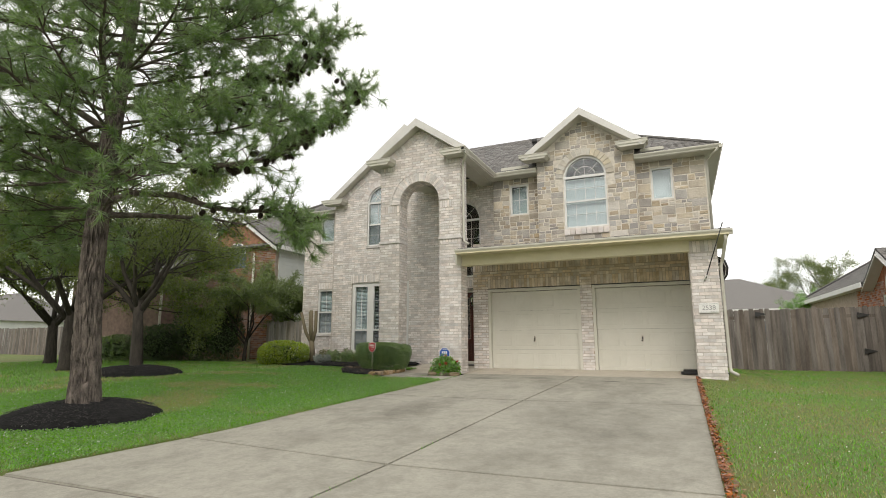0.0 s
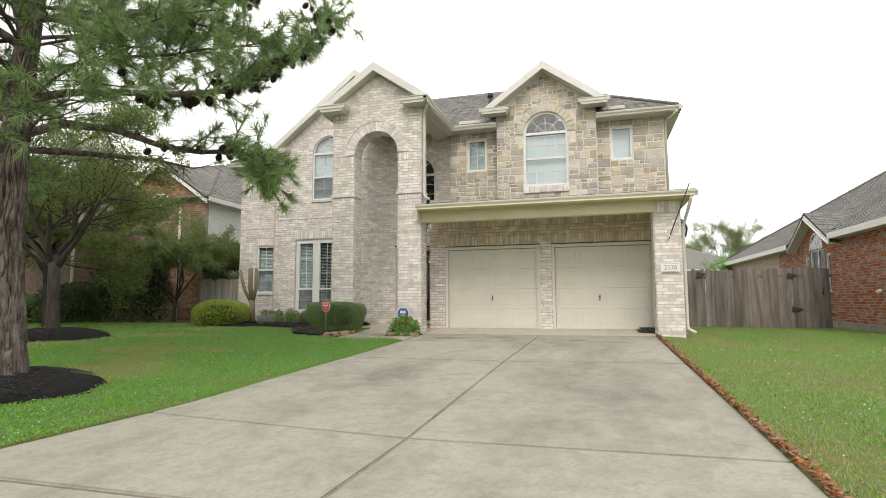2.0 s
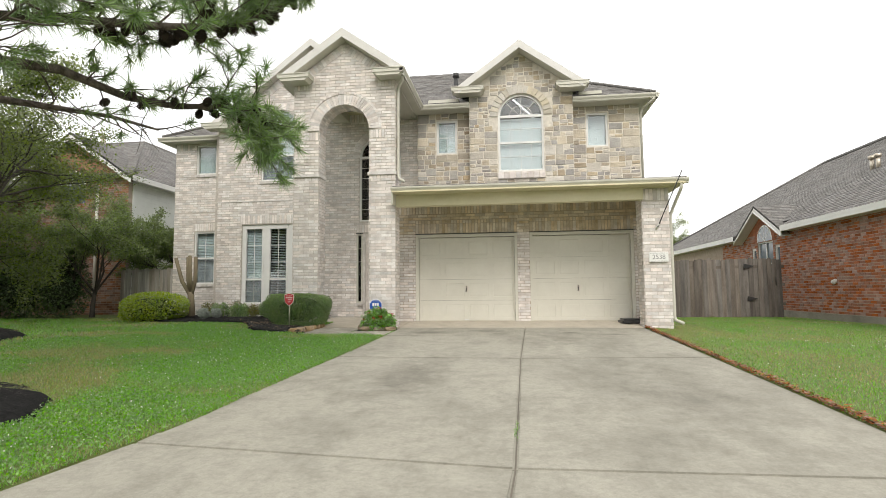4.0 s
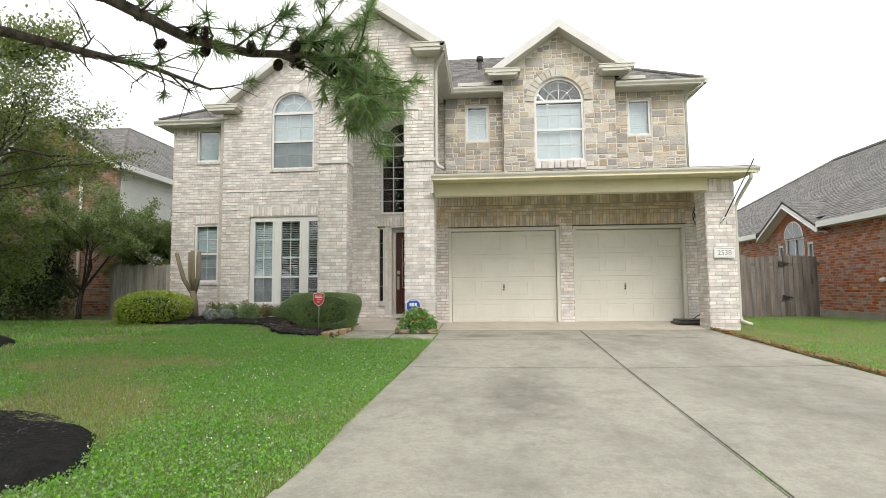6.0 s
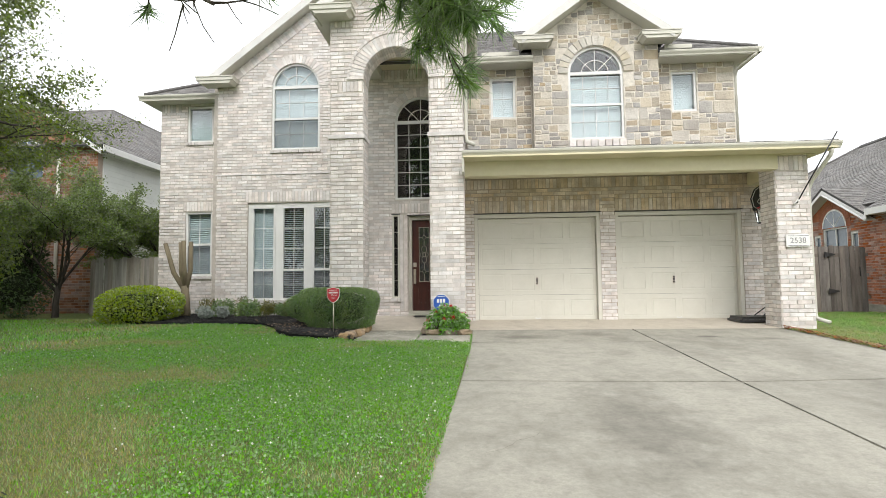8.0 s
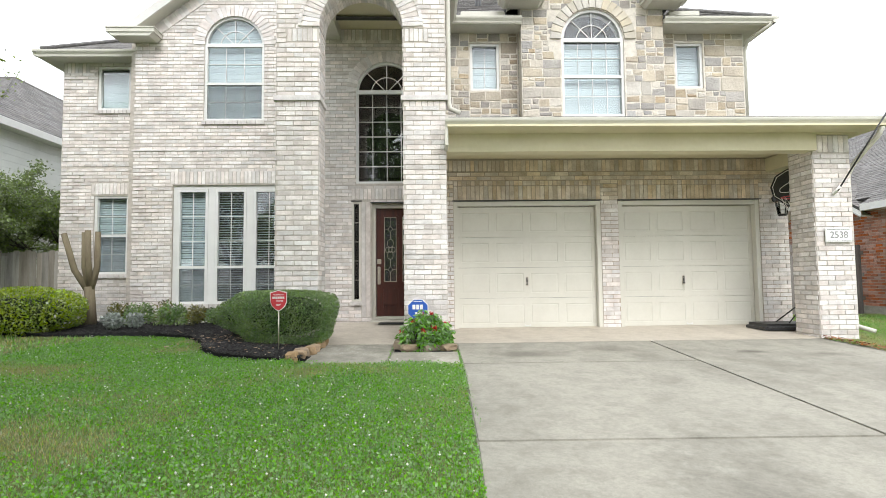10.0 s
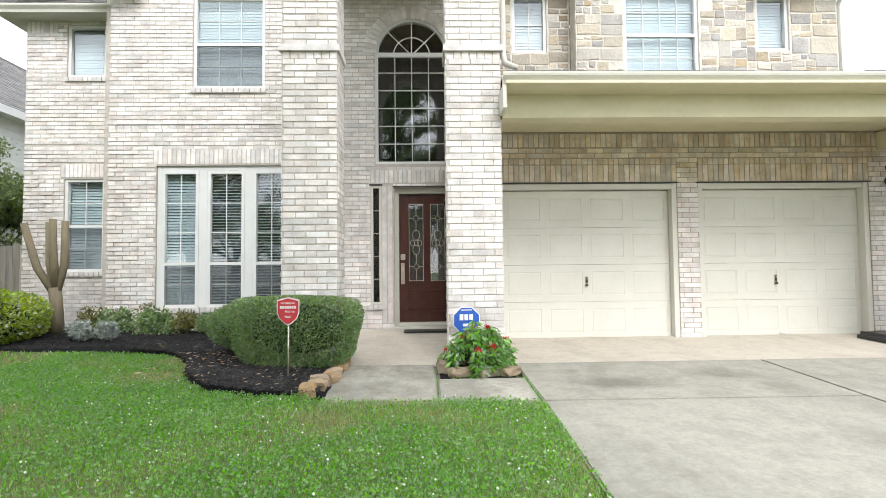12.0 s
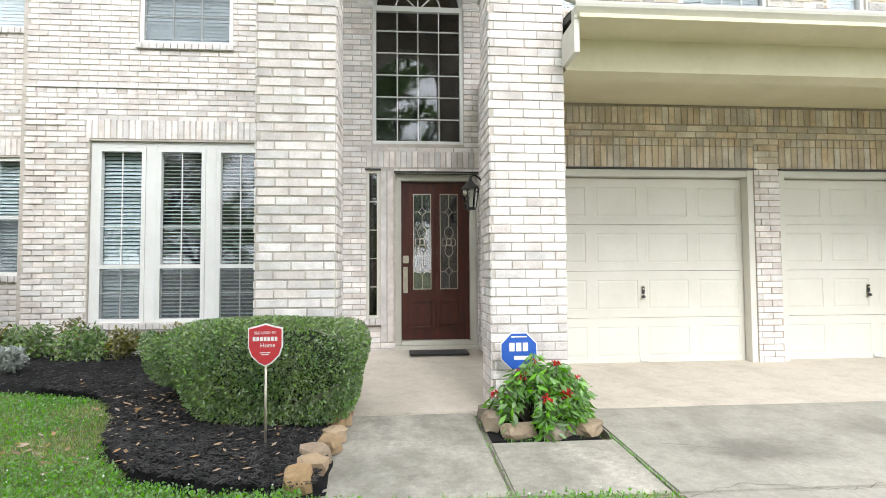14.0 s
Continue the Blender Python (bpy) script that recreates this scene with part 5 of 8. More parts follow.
def wall_lantern(place, facing, label):
    """A carriage lantern on a bracket: facing is the way out of the wall, in degrees about z."""
    lamp = empty("wall_lantern", place, label, "lamp", "wall lanterns")
    turn = Matrix.Translation(place) @ Matrix.Rotation(radians(facing), 4, "Z") @ Matrix.Scale(1.2, 4)

    def add(name, bm, mat, lab=""):
        bm.transform(turn)
        return part(name, bm, mat, lamp, lab)
    bm = bmesh.new()
    bmesh.ops.create_cone(bm, cap_ends=True, segments=16, radius1=0.055, radius2=0.045, depth=0.02, matrix=Matrix.Translation((0, -0.012, 0.12)) @ Matrix.Rotation(radians(90), 4, "X"))
    add("back_plate", bm, M_BLACK)
    bm = bmesh.new()
    tube(bm, [(0, -0.02, 0.12), (0, -0.06, 0.17), (0, -0.10, 0.20), (0, -0.14, 0.19), (0, -0.15, 0.15)], 0.009, 8)
    add("bracket", fix(bm), M_BLACK)
    bm = bmesh.new()
    bmesh.ops.create_cone(bm, cap_ends=True, segments=6, radius1=0.10, radius2=0.025, depth=0.08, matrix=Matrix.Translation((0, -0.15, 0.10)))
    bmesh.ops.create_cone(bm, cap_ends=True, segments=8, radius1=0.02, radius2=0.012, depth=0.04, matrix=Matrix.Translation((0, -0.15, 0.155)))
    add("roof", bm, M_BLACK)
    bm = bmesh.new()
    for k in range(6):
        a = radians(60 * k + 30)
        tube(bm, [(0.085 * math.cos(a), -0.15 + 0.085 * math.sin(a), 0.06), (0.055 * math.cos(a), -0.15 + 0.055 * math.sin(a), -0.13)], 0.006, 5)
    bmesh.ops.create_cone(bm, cap_ends=True, segments=6, radius1=0.045, radius2=0.062, depth=0.02, matrix=Matrix.Translation((0, -0.15, -0.14)))
    add("cage", fix(bm), M_BLACK)
    bm = bmesh.new()
    bmesh.ops.create_cone(bm, cap_ends=True, segments=6, radius1=0.05, radius2=0.078, depth=0.18, matrix=Matrix.Translation((0, -0.15, -0.035)))
    g = add("glass", bm, M_GLASS, "clear lantern glass")
    g.visible_shadow = False
    return lamp


wall_lantern((-5.44, 14.95, 2.33), -90, "black metal carriage lantern on the brick side wall")
wall_lantern((0.68, 14.395, 2.42), 0, "black metal carriage lantern beside the garage door")

# house number
plaque = empty("number_plaque", (0.56, 12.86, 1.78), "white house number plaque on the brick column", "sign")
boxes("plate", [(0.37, 0.76, 12.83, 12.855, 1.69, 1.90)], M_SIGN_WHITE, plaque, bevel=0.006)
boxes("border", [(0.39, 0.74, 12.826, 12.829, 1.708, 1.713), (0.39, 0.74, 12.826, 12.829, 1.877, 1.882)], M_INK, plaque)


def lettering(text, size, m, mat, parent, name="lettering", extrude=0.002):
    cu = bpy.data.curves.new(name, "FONT")
    cu.body, cu.size, cu.extrude, cu.align_x, cu.align_y = text, size, extrude, "CENTER", "CENTER"
    tmp = bpy.data.objects.new(name, cu)
    scene.collection.objects.link(tmp)
    me = bpy.data.meshes.new_from_object(tmp.evaluated_get(bpy.context.evaluated_depsgraph_get()))
    bpy.data.objects.remove(tmp)
    me.transform(m)
    me.materials.clear()
    me.materials.append(mat)
    ob = new(name, me)
    attach(ob, parent)
    return ob


lettering("2538", 0.135, pose(0.565, 12.827, 1.795, 90, 0, 0), material("grey_ink", (0.30, 0.30, 0.30), 0.6), plaque)

# flag pole bracket on the column
pole = empty("flag_pole", (0.5, 12.85, 2.4), "thin dark flag pole slanting from the brick column", "pole")
tubes("rod", [([(0.56, 12.80, 2.44), (0.93, 12.25, 3.52)], 0.011)], M_BLACK, pole)
tubes("bracket", [([(0.53, 12.86, 2.40), (0.58, 12.77, 2.50)], 0.02)], M_SIGN_WHITE, pole)

# basketball hoop on its portable base
hoop = empty("basketball_hoop", (0.2, 13.65, 0.35), "portable basketball hoop with black base under the porch", "sports gear")
bm = bmesh.new()
box(bm, -0.08, 0.90, 13.60, 14.20, 0.355, 0.45)
bmesh.ops.bevel(bm, geom=[e for e in bm.edges if any(v.co.z > 0.4 for v in e.verts)], offset=0.05, segments=3, affect="EDGES")
part("base", bm, M_BLACK, hoop, "black plastic base")
tubes("pole", [([(0.83, 13.95, 0.44), (0.83, 13.95, 1.5), (0.82, 13.94, 2.60)], 0.03)], M_BLACK, hoop)
tubes("brace", [([(0.82, 13.92, 0.80), (0.38, 13.75, 0.44)], 0.011), ([(0.82, 13.98, 0.80), (0.38, 14.08, 0.44)], 0.011)], M_BLACK, hoop)
bt = Matrix.Translation((0.80, 13.92, 2.72)) @ Matrix.Rotation(radians(-52), 4, "Z")
bm = bmesh.new()
prism(bm, [(-0.20, -0.33), (0.20, -0.33), (0.40, -0.15), (0.44, 0.02), (0.36, 0.2), (0.18, 0.30), (0, 0.33), (-0.18, 0.30), (-0.36, 0.2), (-0.44, 0.02), (-0.40, -0.15)], -0.03, 0.0)
bm.transform(bt)
part("backboard", fix(bm), M_BLACK, hoop, "black fan-shaped backboard")
bm = bmesh.new()
ring_ = [(-0.18, -0.30), (0.18, -0.30), (0.37, -0.14), (0.40, 0.02), (0.33, 0.18), (0.17, 0.27), (0, 0.30), (-0.17, 0.27), (-0.33, 0.18), (-0.40, 0.02), (-0.37, -0.14), (-0.18, -0.30)]
tube(bm, [(a, -0.034, b) for a, b in ring_], 0.006, 5)
tube(bm, [(a, -0.034, b) for a, b in ((-0.14, -0.18), (0.14, -0.18), (0.14, 0.03), (-0.14, 0.03), (-0.14, -0.18))], 0.008, 5)
tube(bm, [(0.30 * math.cos(radians(20 * k)), -0.034, 0.02 + 0.12 * math.sin(radians(20 * k + 40))) for k in range(14)], 0.006, 5)
bm.transform(bt)
part("board_lines", fix(bm), M_SIGN_WHITE, hoop, "white lines on the backboard")
bm = bmesh.new()
tube(bm, [(0.20 * math.cos(radians(20 * k)), -0.24 + 0.20 * math.sin(radians(20 * k)), -0.22) for k in range(19)], 0.010, 6)
box(bm, -0.05, 0.05, -0.06, -0.03, -0.26, -0.19)
bm.transform(bt)
part("rim", fix(bm), M_SIGN_RED, hoop, "red metal rim")
bm = bmesh.new()
for k in range(12):
    a0, a1 = radians(30 * k), radians(30 * k + 28)
    for s in (1, -1):
        tube(bm, [(0.20 * math.cos(a0), -0.24 + 0.20 * math.sin(a0), -0.22), (0.16 * math.cos(a0 + s * 0.3), -0.24 + 0.16 * math.sin(a0 + s * 0.3), -0.34), (0.11 * math.cos(a0), -0.24 + 0.11 * math.sin(a0), -0.44)], 0.003, 4)
bm.transform(bt)
part("net", fix(bm), M_SIGN_WHITE, hoop, "white string net")

# yard signs
red_sign = empty("yard_sign", (-7.25, 11.85, 0.27), "red shield-shaped yard sign on a metal stake", "sign")
bm = bmesh.new()
sh = [(-0.135, 0.13), (-0.07, 0.145), (0, 0.165), (0.07, 0.145), (0.135, 0.13), (0.135, -0.02), (0.11, -0.09), (0.05, -0.15), (0, -0.175), (-0.05, -0.15), (-0.11, -0.09), (-0.135, -0.02)]
prism(bm, [(-7.25 + a, 0.985 + b) for a, b in sh], 11.85, 11.856)
part("border", fix(bm), M_SIGN_WHITE, red_sign)
bm = bmesh.new()
prism(bm, [(-7.25 + a * 0.92, 0.985 + b * 0.92) for a, b in sh], 11.845, 11.8495)
part("face", fix(bm), M_SIGN_RED, red_sign)
lettering("SECURED BY", 0.030, pose(-7.25, 11.844, 1.075, 90, 0, 0), M_SIGN_WHITE, red_sign)
each("logo_bar", [(-7.345 + 0.028 * k, -7.345 + 0.028 * k + 0.021, 11.842, 11.8445, 1.012, 1.045) for k in range(7)], M_SIGN_WHITE, red_sign)
lettering("Home", 0.046, pose(-7.23, 11.844, 0.978, 90, 0, 0), M_SIGN_WHITE, red_sign)
each("text_bar", [(-7.29, -7.21, 11.842, 11.8445, 0.918, 0.924), (-7.28, -7.22, 11.842, 11.8445, 0.903, 0.909)], M_SIGN_WHITE, red_sign)
SIGN_SCALE = Matrix.Translation((-7.25, 11.85, 0.96)) @ Matrix.Diagonal((0.78, 1, 0.78, 1)) @ Matrix.Translation((7.25, -11.85, -0.985))
for c in red_sign.children:
    c.data.transform(SIGN_SCALE)
tubes("stake", [([(-7.25, 11.866, 0.20), (-7.25, 11.866, 0.95)], 0.008)], M_STEEL, red_sign, "thin metal stake")
red_sign.location = (-7.29, 12.0, 0.28)
blue_sign = empty("yard_sign", (-5.56, 12.68, 0.31), "blue octagonal yard sign behind a flowering plant", "sign")
bm = bmesh.new()
prism(bm, [(-5.56 + 0.155 * math.cos(radians(22.5 + 45 * k)), 0.80 + 0.155 * math.sin(radians(22.5 + 45 * k))) for k in range(8)], 12.68, 12.686)
part("border", fix(bm), M_SIGN_WHITE, blue_sign)
bm = bmesh.new()
prism(bm, [(-5.56 + 0.145 * math.cos(radians(22.5 + 45 * k)), 0.80 + 0.145 * math.sin(radians(22.5 + 45 * k))) for k in range(8)], 12.675, 12.6795)
part("face", fix(bm), M_SIGN_BLUE, blue_sign)
each("logo_bar", [(-5.635 + 0.052 * k, -5.635 + 0.052 * k + 0.04, 12.672, 12.6745, 0.80, 0.865) for k in range(3)] + [(-5.62, -5.50, 12.672, 12.6745, 0.905, 0.915), (-5.6, -5.48, 12.672, 12.6745, 0.735, 0.765)], M_SIGN_WHITE, blue_sign)
tubes("stake", [([(-5.56, 12.69, 0.25), (-5.56, 12.69, 0.72)], 0.008)], M_STEEL, blue_sign)

# ---- fences ----
def picket(mat, w, h, name):
    bm = bmesh.new()
    prism(bm, [(0, 0), (w, 0), (w, h - 0.03), (w - 0.025, h), (0.025, h), (0, h - 0.03)], 0, 0.016)
    me = bpy.data.meshes.new(name)
    fix(bm).to_mesh(me)
    bm.free()
    me.materials.append(mat)
    return me


def fence(label, a, b, z, h, mat, seed, zend=None):
    rng = random.Random(seed)
    a, b = Vector(a), Vector(b)
    f = empty("wooden_fence", (a.x, a.y, z), label, "fence")
    way = (b - a).normalized()
    ang = math.atan2(way.y, way.x)
    n = int((b - a).length / 0.134)
    me = picket(mat, 0.136, h, "board")
    for k in range(n):
        p = a + way * (0.134 * k) + Vector((-way.y, way.x)) * (0.009 * (k % 2))
        ob = new("board", me)
        ob.parent = f
        ob.matrix_parent_inverse = world_of(f).inverted()
        ob.matrix_basis = pose(p.x, p.y, z + rng.uniform(-0.02, 0.02) + ((zend or z) - z) * k / n, rng.uniform(-0.6, 0.6), rng.uniform(-0.5, 0.5), math.degrees(ang)) @ Matrix.Diagonal((rng.uniform(0.985, 1.03), 1, rng.uniform(0.985, 1.01), 1))
    nrm = Vector((-way.y, way.x))
    for q in (0.35, 0.95, 1.5):
        bm = bmesh.new()
        box(bm, 0, (b - a).length, 0.02, 0.06, z + q, z + q + 0.09)
        bm.transform(Matrix.Translation((a.x, a.y, 0)) @ Matrix.Rotation(ang, 4, "Z"))
        part("rail", bm, mat, f)
    return f


fence_right = fence("tall weathered grey-brown cedar fence with gate", (0.95, 18.7), (5.72, 18.62), 0.24, 1.80, M_FENCE, 31)
for hx, hz in ((2.05, 1.80), (4.55, 1.72), (4.62, 0.72)):
    bm = bmesh.new()
    prism(bm, [(hx, hz), (hx, hz + 0.16), (hx + 0.28, hz + 0.09), (hx + 0.28, hz + 0.07)], 18.585, 18.6)
    part("strap_hinge", fix(bm), M_BLACK, fence_right, "black strap hinge")
tubes("gate_latch", [([(5.45, 18.58, 1.2), (5.45, 18.58, 1.45)], 0.015)], M_BLACK, fence_right)
fence("weathered grey cedar fence beside the brick wing", (-15.35, 17.1), (-12.96, 16.9), 0.30, 1.62, M_FENCE_GREY, 32)

# ---- right neighbour: one-storey red brick house ----
NX = 5.95
nb = empty("neighbour_house", (8, 18, 0.2), "single-storey red brick house with grey shingle roof", "house")
NBW = (19.72, 20.88, 1.1, 2.72)
nb_holes = [(19.75, 20.85, 1.2, 2.70), (19.30, 19.62, 1.3, 2.5), (20.98, 21.30, 1.3, 2.5)]
pl_nb = Plane(NX, 0, 0, -1)
nb_wall = wall_mesh("wall", pl_nb, -34, -9.0, 0.1, 2.95, [(-h[1], -h[0], h[2], h[3]) for h in nb_holes], M_RED_MORTAR, nb)
brickwork(nb_wall, pl_nb, -24, -12.5, 0.35, 2.93, [(-h[1], -h[0], h[2], h[3]) for h in nb_holes], one=M_RED_BRICK, many=M_RED_BRICK, seed=41, course=0.075, length=0.215)
boxes("foundation", [(NX - 0.03, NX + 0.2, 9.0, 34, 0.0, 0.42)], M_CONCRETE, nb)
bm = bmesh.new()
prism(bm, [(18.75, 2.95), (21.95, 2.95), (20.35, 3.74)], NX, NX + 0.2, axis="x")
part("gable_wall", fix(bm), M_RED_BRICK, nb)
arch_ring(nb_wall, pl_nb, -20.3, 2.70, 0.55, 0.75, 20, M_RED_BRICK, proud=0.02)
bm = bmesh.new()
for y0, y1, z0, z1 in nb_holes:
    box(bm, NX + 0.02, NX + 0.08, y0, y0 + 0.05, z0, z1)
    box(bm, NX + 0.02, NX + 0.08, y1 - 0.05, y1, z0, z1)
    box(bm, NX + 0.02, NX + 0.08, y0 + 0.05, y1 - 0.05, z0, z0 + 0.05)
    box(bm, NX + 0.02, NX + 0.08, y0 + 0.05, y1 - 0.05, z1 - 0.06, z1)
box(bm, NX + 0.03, NX + 0.06, 20.28, 20.32, 1.25, 2.64)
box(bm, NX + 0.03, NX + 0.06, 19.8, 20.8, 1.92, 1.96)
n = 20
for k in range(n):
    a, b = math.pi * k / n, math.pi * (k + 1) / n
    vs = [bm.verts.new((xx, 20.3 + q * math.cos(t), 2.70 + q * math.sin(t))) for xx in (NX - 0.025, NX + 0.03) for q, t in ((0.50, a), (0.55, a), (0.55, b), (0.50, b))]
    for f in ((0, 1, 2, 3), (7, 6, 5, 4), (0, 3, 7, 4), (1, 5, 6, 2)):
        bm.faces.new([vs[i] for i in f])
for t in (45, 90, 135):
    a = radians(t)
    tube(bm, [(NX - 0.015, 20.3, 2.70), (NX - 0.015, 20.3 + 0.5 * math.cos(a), 2.70 + 0.5 * math.sin(a))], 0.012, 5)
part("window_frame", fix(bm), M_WHITE, nb, "white arched window frame")
bm = bmesh.new()
pts = [(20.3 + 0.52 * math.cos(math.pi * k / 20), 2.70 + 0.52 * math.sin(math.pi * k / 20)) for k in range(21)]
prism(bm, pts, NX - 0.02, NX - 0.006, axis="x")
for y0, y1, z0, z1 in nb_holes:
    box(bm, NX + 0.07, NX + 0.075, y0, y1, z0, z1)
part("pane", fix(bm), material("neighbour_glass", (0.10, 0.13, 0.16), 0.08, second=(0.16, 0.20, 0.24), scale=1.0), nb)
slope = 0.62
sr = math.hypot(1, slope)
shingle_roof("roof_shingles", nb, (5.64, 33.6, 3.02), (0, -1, 0), (1, 0, slope), 11.47, 6.2 * sr, clip=lambda u: (u / sr, 11.47))
shingle_roof("roof_shingles", nb, (5.64, 18.57, 3.02), (0, -1, 0), (1, 0, slope), 9.87, 6.2 * sr, clip=lambda u: (0, 9.87 - u / sr))
shingle_roof("roof_shingles", nb, (5.97, 22.13, 3.02 + 0.33 * slope), (0, -1, 0), (1, 0, slope), 3.56, 5.85 * sr)
shingle_roof("roof_shingles", nb, (5.64, 8.7, 3.02), (1, 0, 0), (0, 1, slope), 12.4, 6.2 * sr, clip=lambda u: (u / sr, 12.4 - u / sr))
shingle_roof("roof_shingles", nb, (5.64, 33.6, 3.02), (1, 0, 0), (0, -1, slope), 12.4, 6.2 * sr, clip=lambda u: (u / sr, 12.4 - u / sr))
shingle_roof("roof_shingles", nb, (17.92, 8.7, 3.02), (0, 1, 0), (-1, 0, slope), 24.9, 6.2 * sr, clip=lambda u: (u / sr, 24.9 - u / sr))
each("fascia", [(5.62, 5.65, 8.7, 18.55, 2.86, 3.03), (5.62, 5.65, 22.15, 33.6, 2.86, 3.03), (5.65, NX, 8.7, 18.6, 2.86, 2.88), (5.65, NX, 22.1, 33.6, 2.86, 2.88)], M_WHITE, nb, "white eave fascia")
each("far_wall", [(NX, 17.6, 9.0, 9.2, 0.0, 2.95), (17.4, 17.6, 9.2, 33.2, 0, 2.95), (NX, 17.6, 33.2, 33.4, 0, 2.95)], M_RED_BRICK, nb)
gs = 0.56
gr = math.hypot(1, gs)
for s in (-1, 1):
    shingle_roof("gable_shingles", nb, (5.66, 20.35 + s * 1.78, 3.92 - 1.78 * gs), (1, 0, 0), (0, -s, gs), 2.4, 1.78 * gr)
    bm = bmesh.new()
    prism(bm, [(20.35, 3.88), (20.35 + s * 1.78, 3.88 - 1.78 * gs), (20.35 + s * 1.78, 3.71 - 1.78 * gs), (20.35, 3.69)], 5.67, 5.70, axis="x")
    part("rake_board", fix(bm), M_WHITE, nb, "white rake board")
    bm = bmesh.new()
    prism(bm, [(20.35, 3.72), (20.35 + s * 1.78, 3.74 - 1.78 * gs), (20.35 + s * 1.78, 3.71 - 1.78 * gs), (20.35, 3.69)], 5.62, NX, axis="x")
    part("rake_soffit", fix(bm), M_WHITE, nb)
for p_, q_ in (((5.64, 8.7, 3.05), (11.84, 14.9, 6.89)), ((5.64, 33.6, 3.05), (11.84, 27.4, 6.89)), ((11.84, 14.9, 6.89), (11.84, 27.4, 6.89))):
    tubes("hip_cap", [([p_, q_], 0.06)], M_SHINGLE, nb, "grey shingle hip cap", sides=6)
for q in (0, 0.28):
    tubes("roof_vent", [([(8.3, 18.2 + q, 4.6), (8.3, 18.2 + q, 5.0)], 0.06), ([(8.3, 18.2 + q, 4.98), (8.3, 18.2 + q, 5.08)], 0.10)], M_STEEL, nb, "metal roof vent")
tubes("dryer_vent", [([(NX - 0.10, 16.4, 1.25), (NX, 16.4, 1.3)], 0.06)], M_WHITE, nb)

# ---- left neighbour: two-storey red brick house with pale siding ----
nl = empty("neighbour_house", (-20, 19, 0.3), "two-storey red brick house with pale siding and grey roof", "house")
LW = front(18.2)
nl_wall = wall_mesh("wall", LW, -24.5, -16.05, 0.2, 5.2, [(-18.75, -17.75, 4.4, 5.15), (-22.5, -21.5, 1.2, 2.8)], M_RED_MORTAR, nl)
brickwork(nl_wall, LW, -20.5, -16.05, 0.3, 5.2, [(-18.75, -17.75, 4.4, 5.15)], one=M_BROWN_BRICK, many=M_BROWN_BRICK, seed=43, course=0.08, length=0.22)
bm = bmesh.new()
prism(bm, [(-20.5, 5.2), (-16.05, 5.2), (-18.25, 6.75)], 18.2, 18.4)
part("gable_wall", fix(bm), M_BROWN_BRICK, nl)
arch_ring(nl_wall, LW, -18.25, 5.05, 0.5, 0.72, 18, M_BROWN_BRICK, proud=0.02)
bm = bmesh.new()
prism(bm, [(-18.25 + 0.5 * math.cos(math.pi * k / 16), 5.05 + 0.5 * math.sin(math.pi * k / 16)) for k in range(17)] + [(-18.75, 4.4), (-17.75, 4.4)], 18.17, 18.195)
part("pane", fix(bm), bpy.data.materials["neighbour_glass"], nl)
bm = bmesh.new()
tube(bm, [(-18.25 + 0.5 * math.cos(math.pi * k / 16), 18.16, 5.05 + 0.5 * math.sin(math.pi * k / 16)) for k in range(17)], 0.035, 6)
for t in (0, 45, 90, 135, 180):
    a = radians(t)
    tube(bm, [(-18.25, 18.16, 5.05), (-18.25 + 0.5 * math.cos(a), 18.16, 5.05 + 0.5 * math.sin(a))], 0.015, 5)
part("window_frame", fix(bm), M_WHITE, nl, "white arched window frame")
bm = bmesh.new()
for k in range(28):
    box(bm, -16.05, -16.02 + 0.012, 18.4, 30, 0.3 + 0.175 * k, 0.3 + 0.175 * k + 0.17)
part("siding", bm, M_SIDING, nl, "pale horizontal lap siding", kind="stuff")
boxes("side_wall", [(-16.25, -16.052, 18.4, 30, 0.2, 5.25)], M_SIDING, nl)
ps = 0.70
pr = math.hypot(1, ps)
for s in (-1, 1):
    shingle_roof("gable_shingles", nl, (-18.25 + s * 2.45, 17.95, 6.95 - 2.45 * ps), (0, 1, 0), (-s, 0, ps), 3.3, 2.45 * pr)
    bm = bmesh.new()
    prism(bm, [(-18.25, 6.92), (-18.25 + s * 2.45, 6.92 - 2.45 * ps), (-18.25 + s * 2.45, 6.72 - 2.45 * ps), (-18.25, 6.70)], 17.95, 17.98)
    part("rake_board", fix(bm), M_WHITE, nl)
side_run, front_run = math.hypot(1, 0.862), math.hypot(1, 0.575)
shingle_roof("roof_shingles", nl, (-15.7, 17.95, 5.30), (0, 1, 0), (-1, 0, 0.862), 12.4, 2.9 * side_run, clip=lambda u: (1.5 * u / side_run, 12.4))
shingle_roof("roof_shingles", nl, (-25, 17.95, 5.30), (1, 0, 0), (0, 1, 0.575), 9.3, 4.35 * front_run, clip=lambda u: (0, 9.3 - 0.667 * u / front_run))
tubes("ridge_cap", [([(-25, 22.3, 7.8), (-18.6, 22.3, 7.8), (-18.6, 30.3, 7.8)], 0.05)], M_SHINGLE, nl)
tubes("roof_vent", [([(-20.2, 21.8, 7.4), (-20.2, 21.8, 8.05)], 0.10)], M_STEEL, nl, "metal roof vent")
boxes("fascia", [(-15.72, -15.69, 17.95, 30.3, 5.10, 5.29), (-16.05, -15.72, 18.3, 30.3, 5.10, 5.12)], M_WHITE, nl)
boxes("front_block", [(-25.5, -19.6, 15.6, 18.19, 0.2, 3.9)], M_BROWN_BRICK, nl, "projecting red brick block")
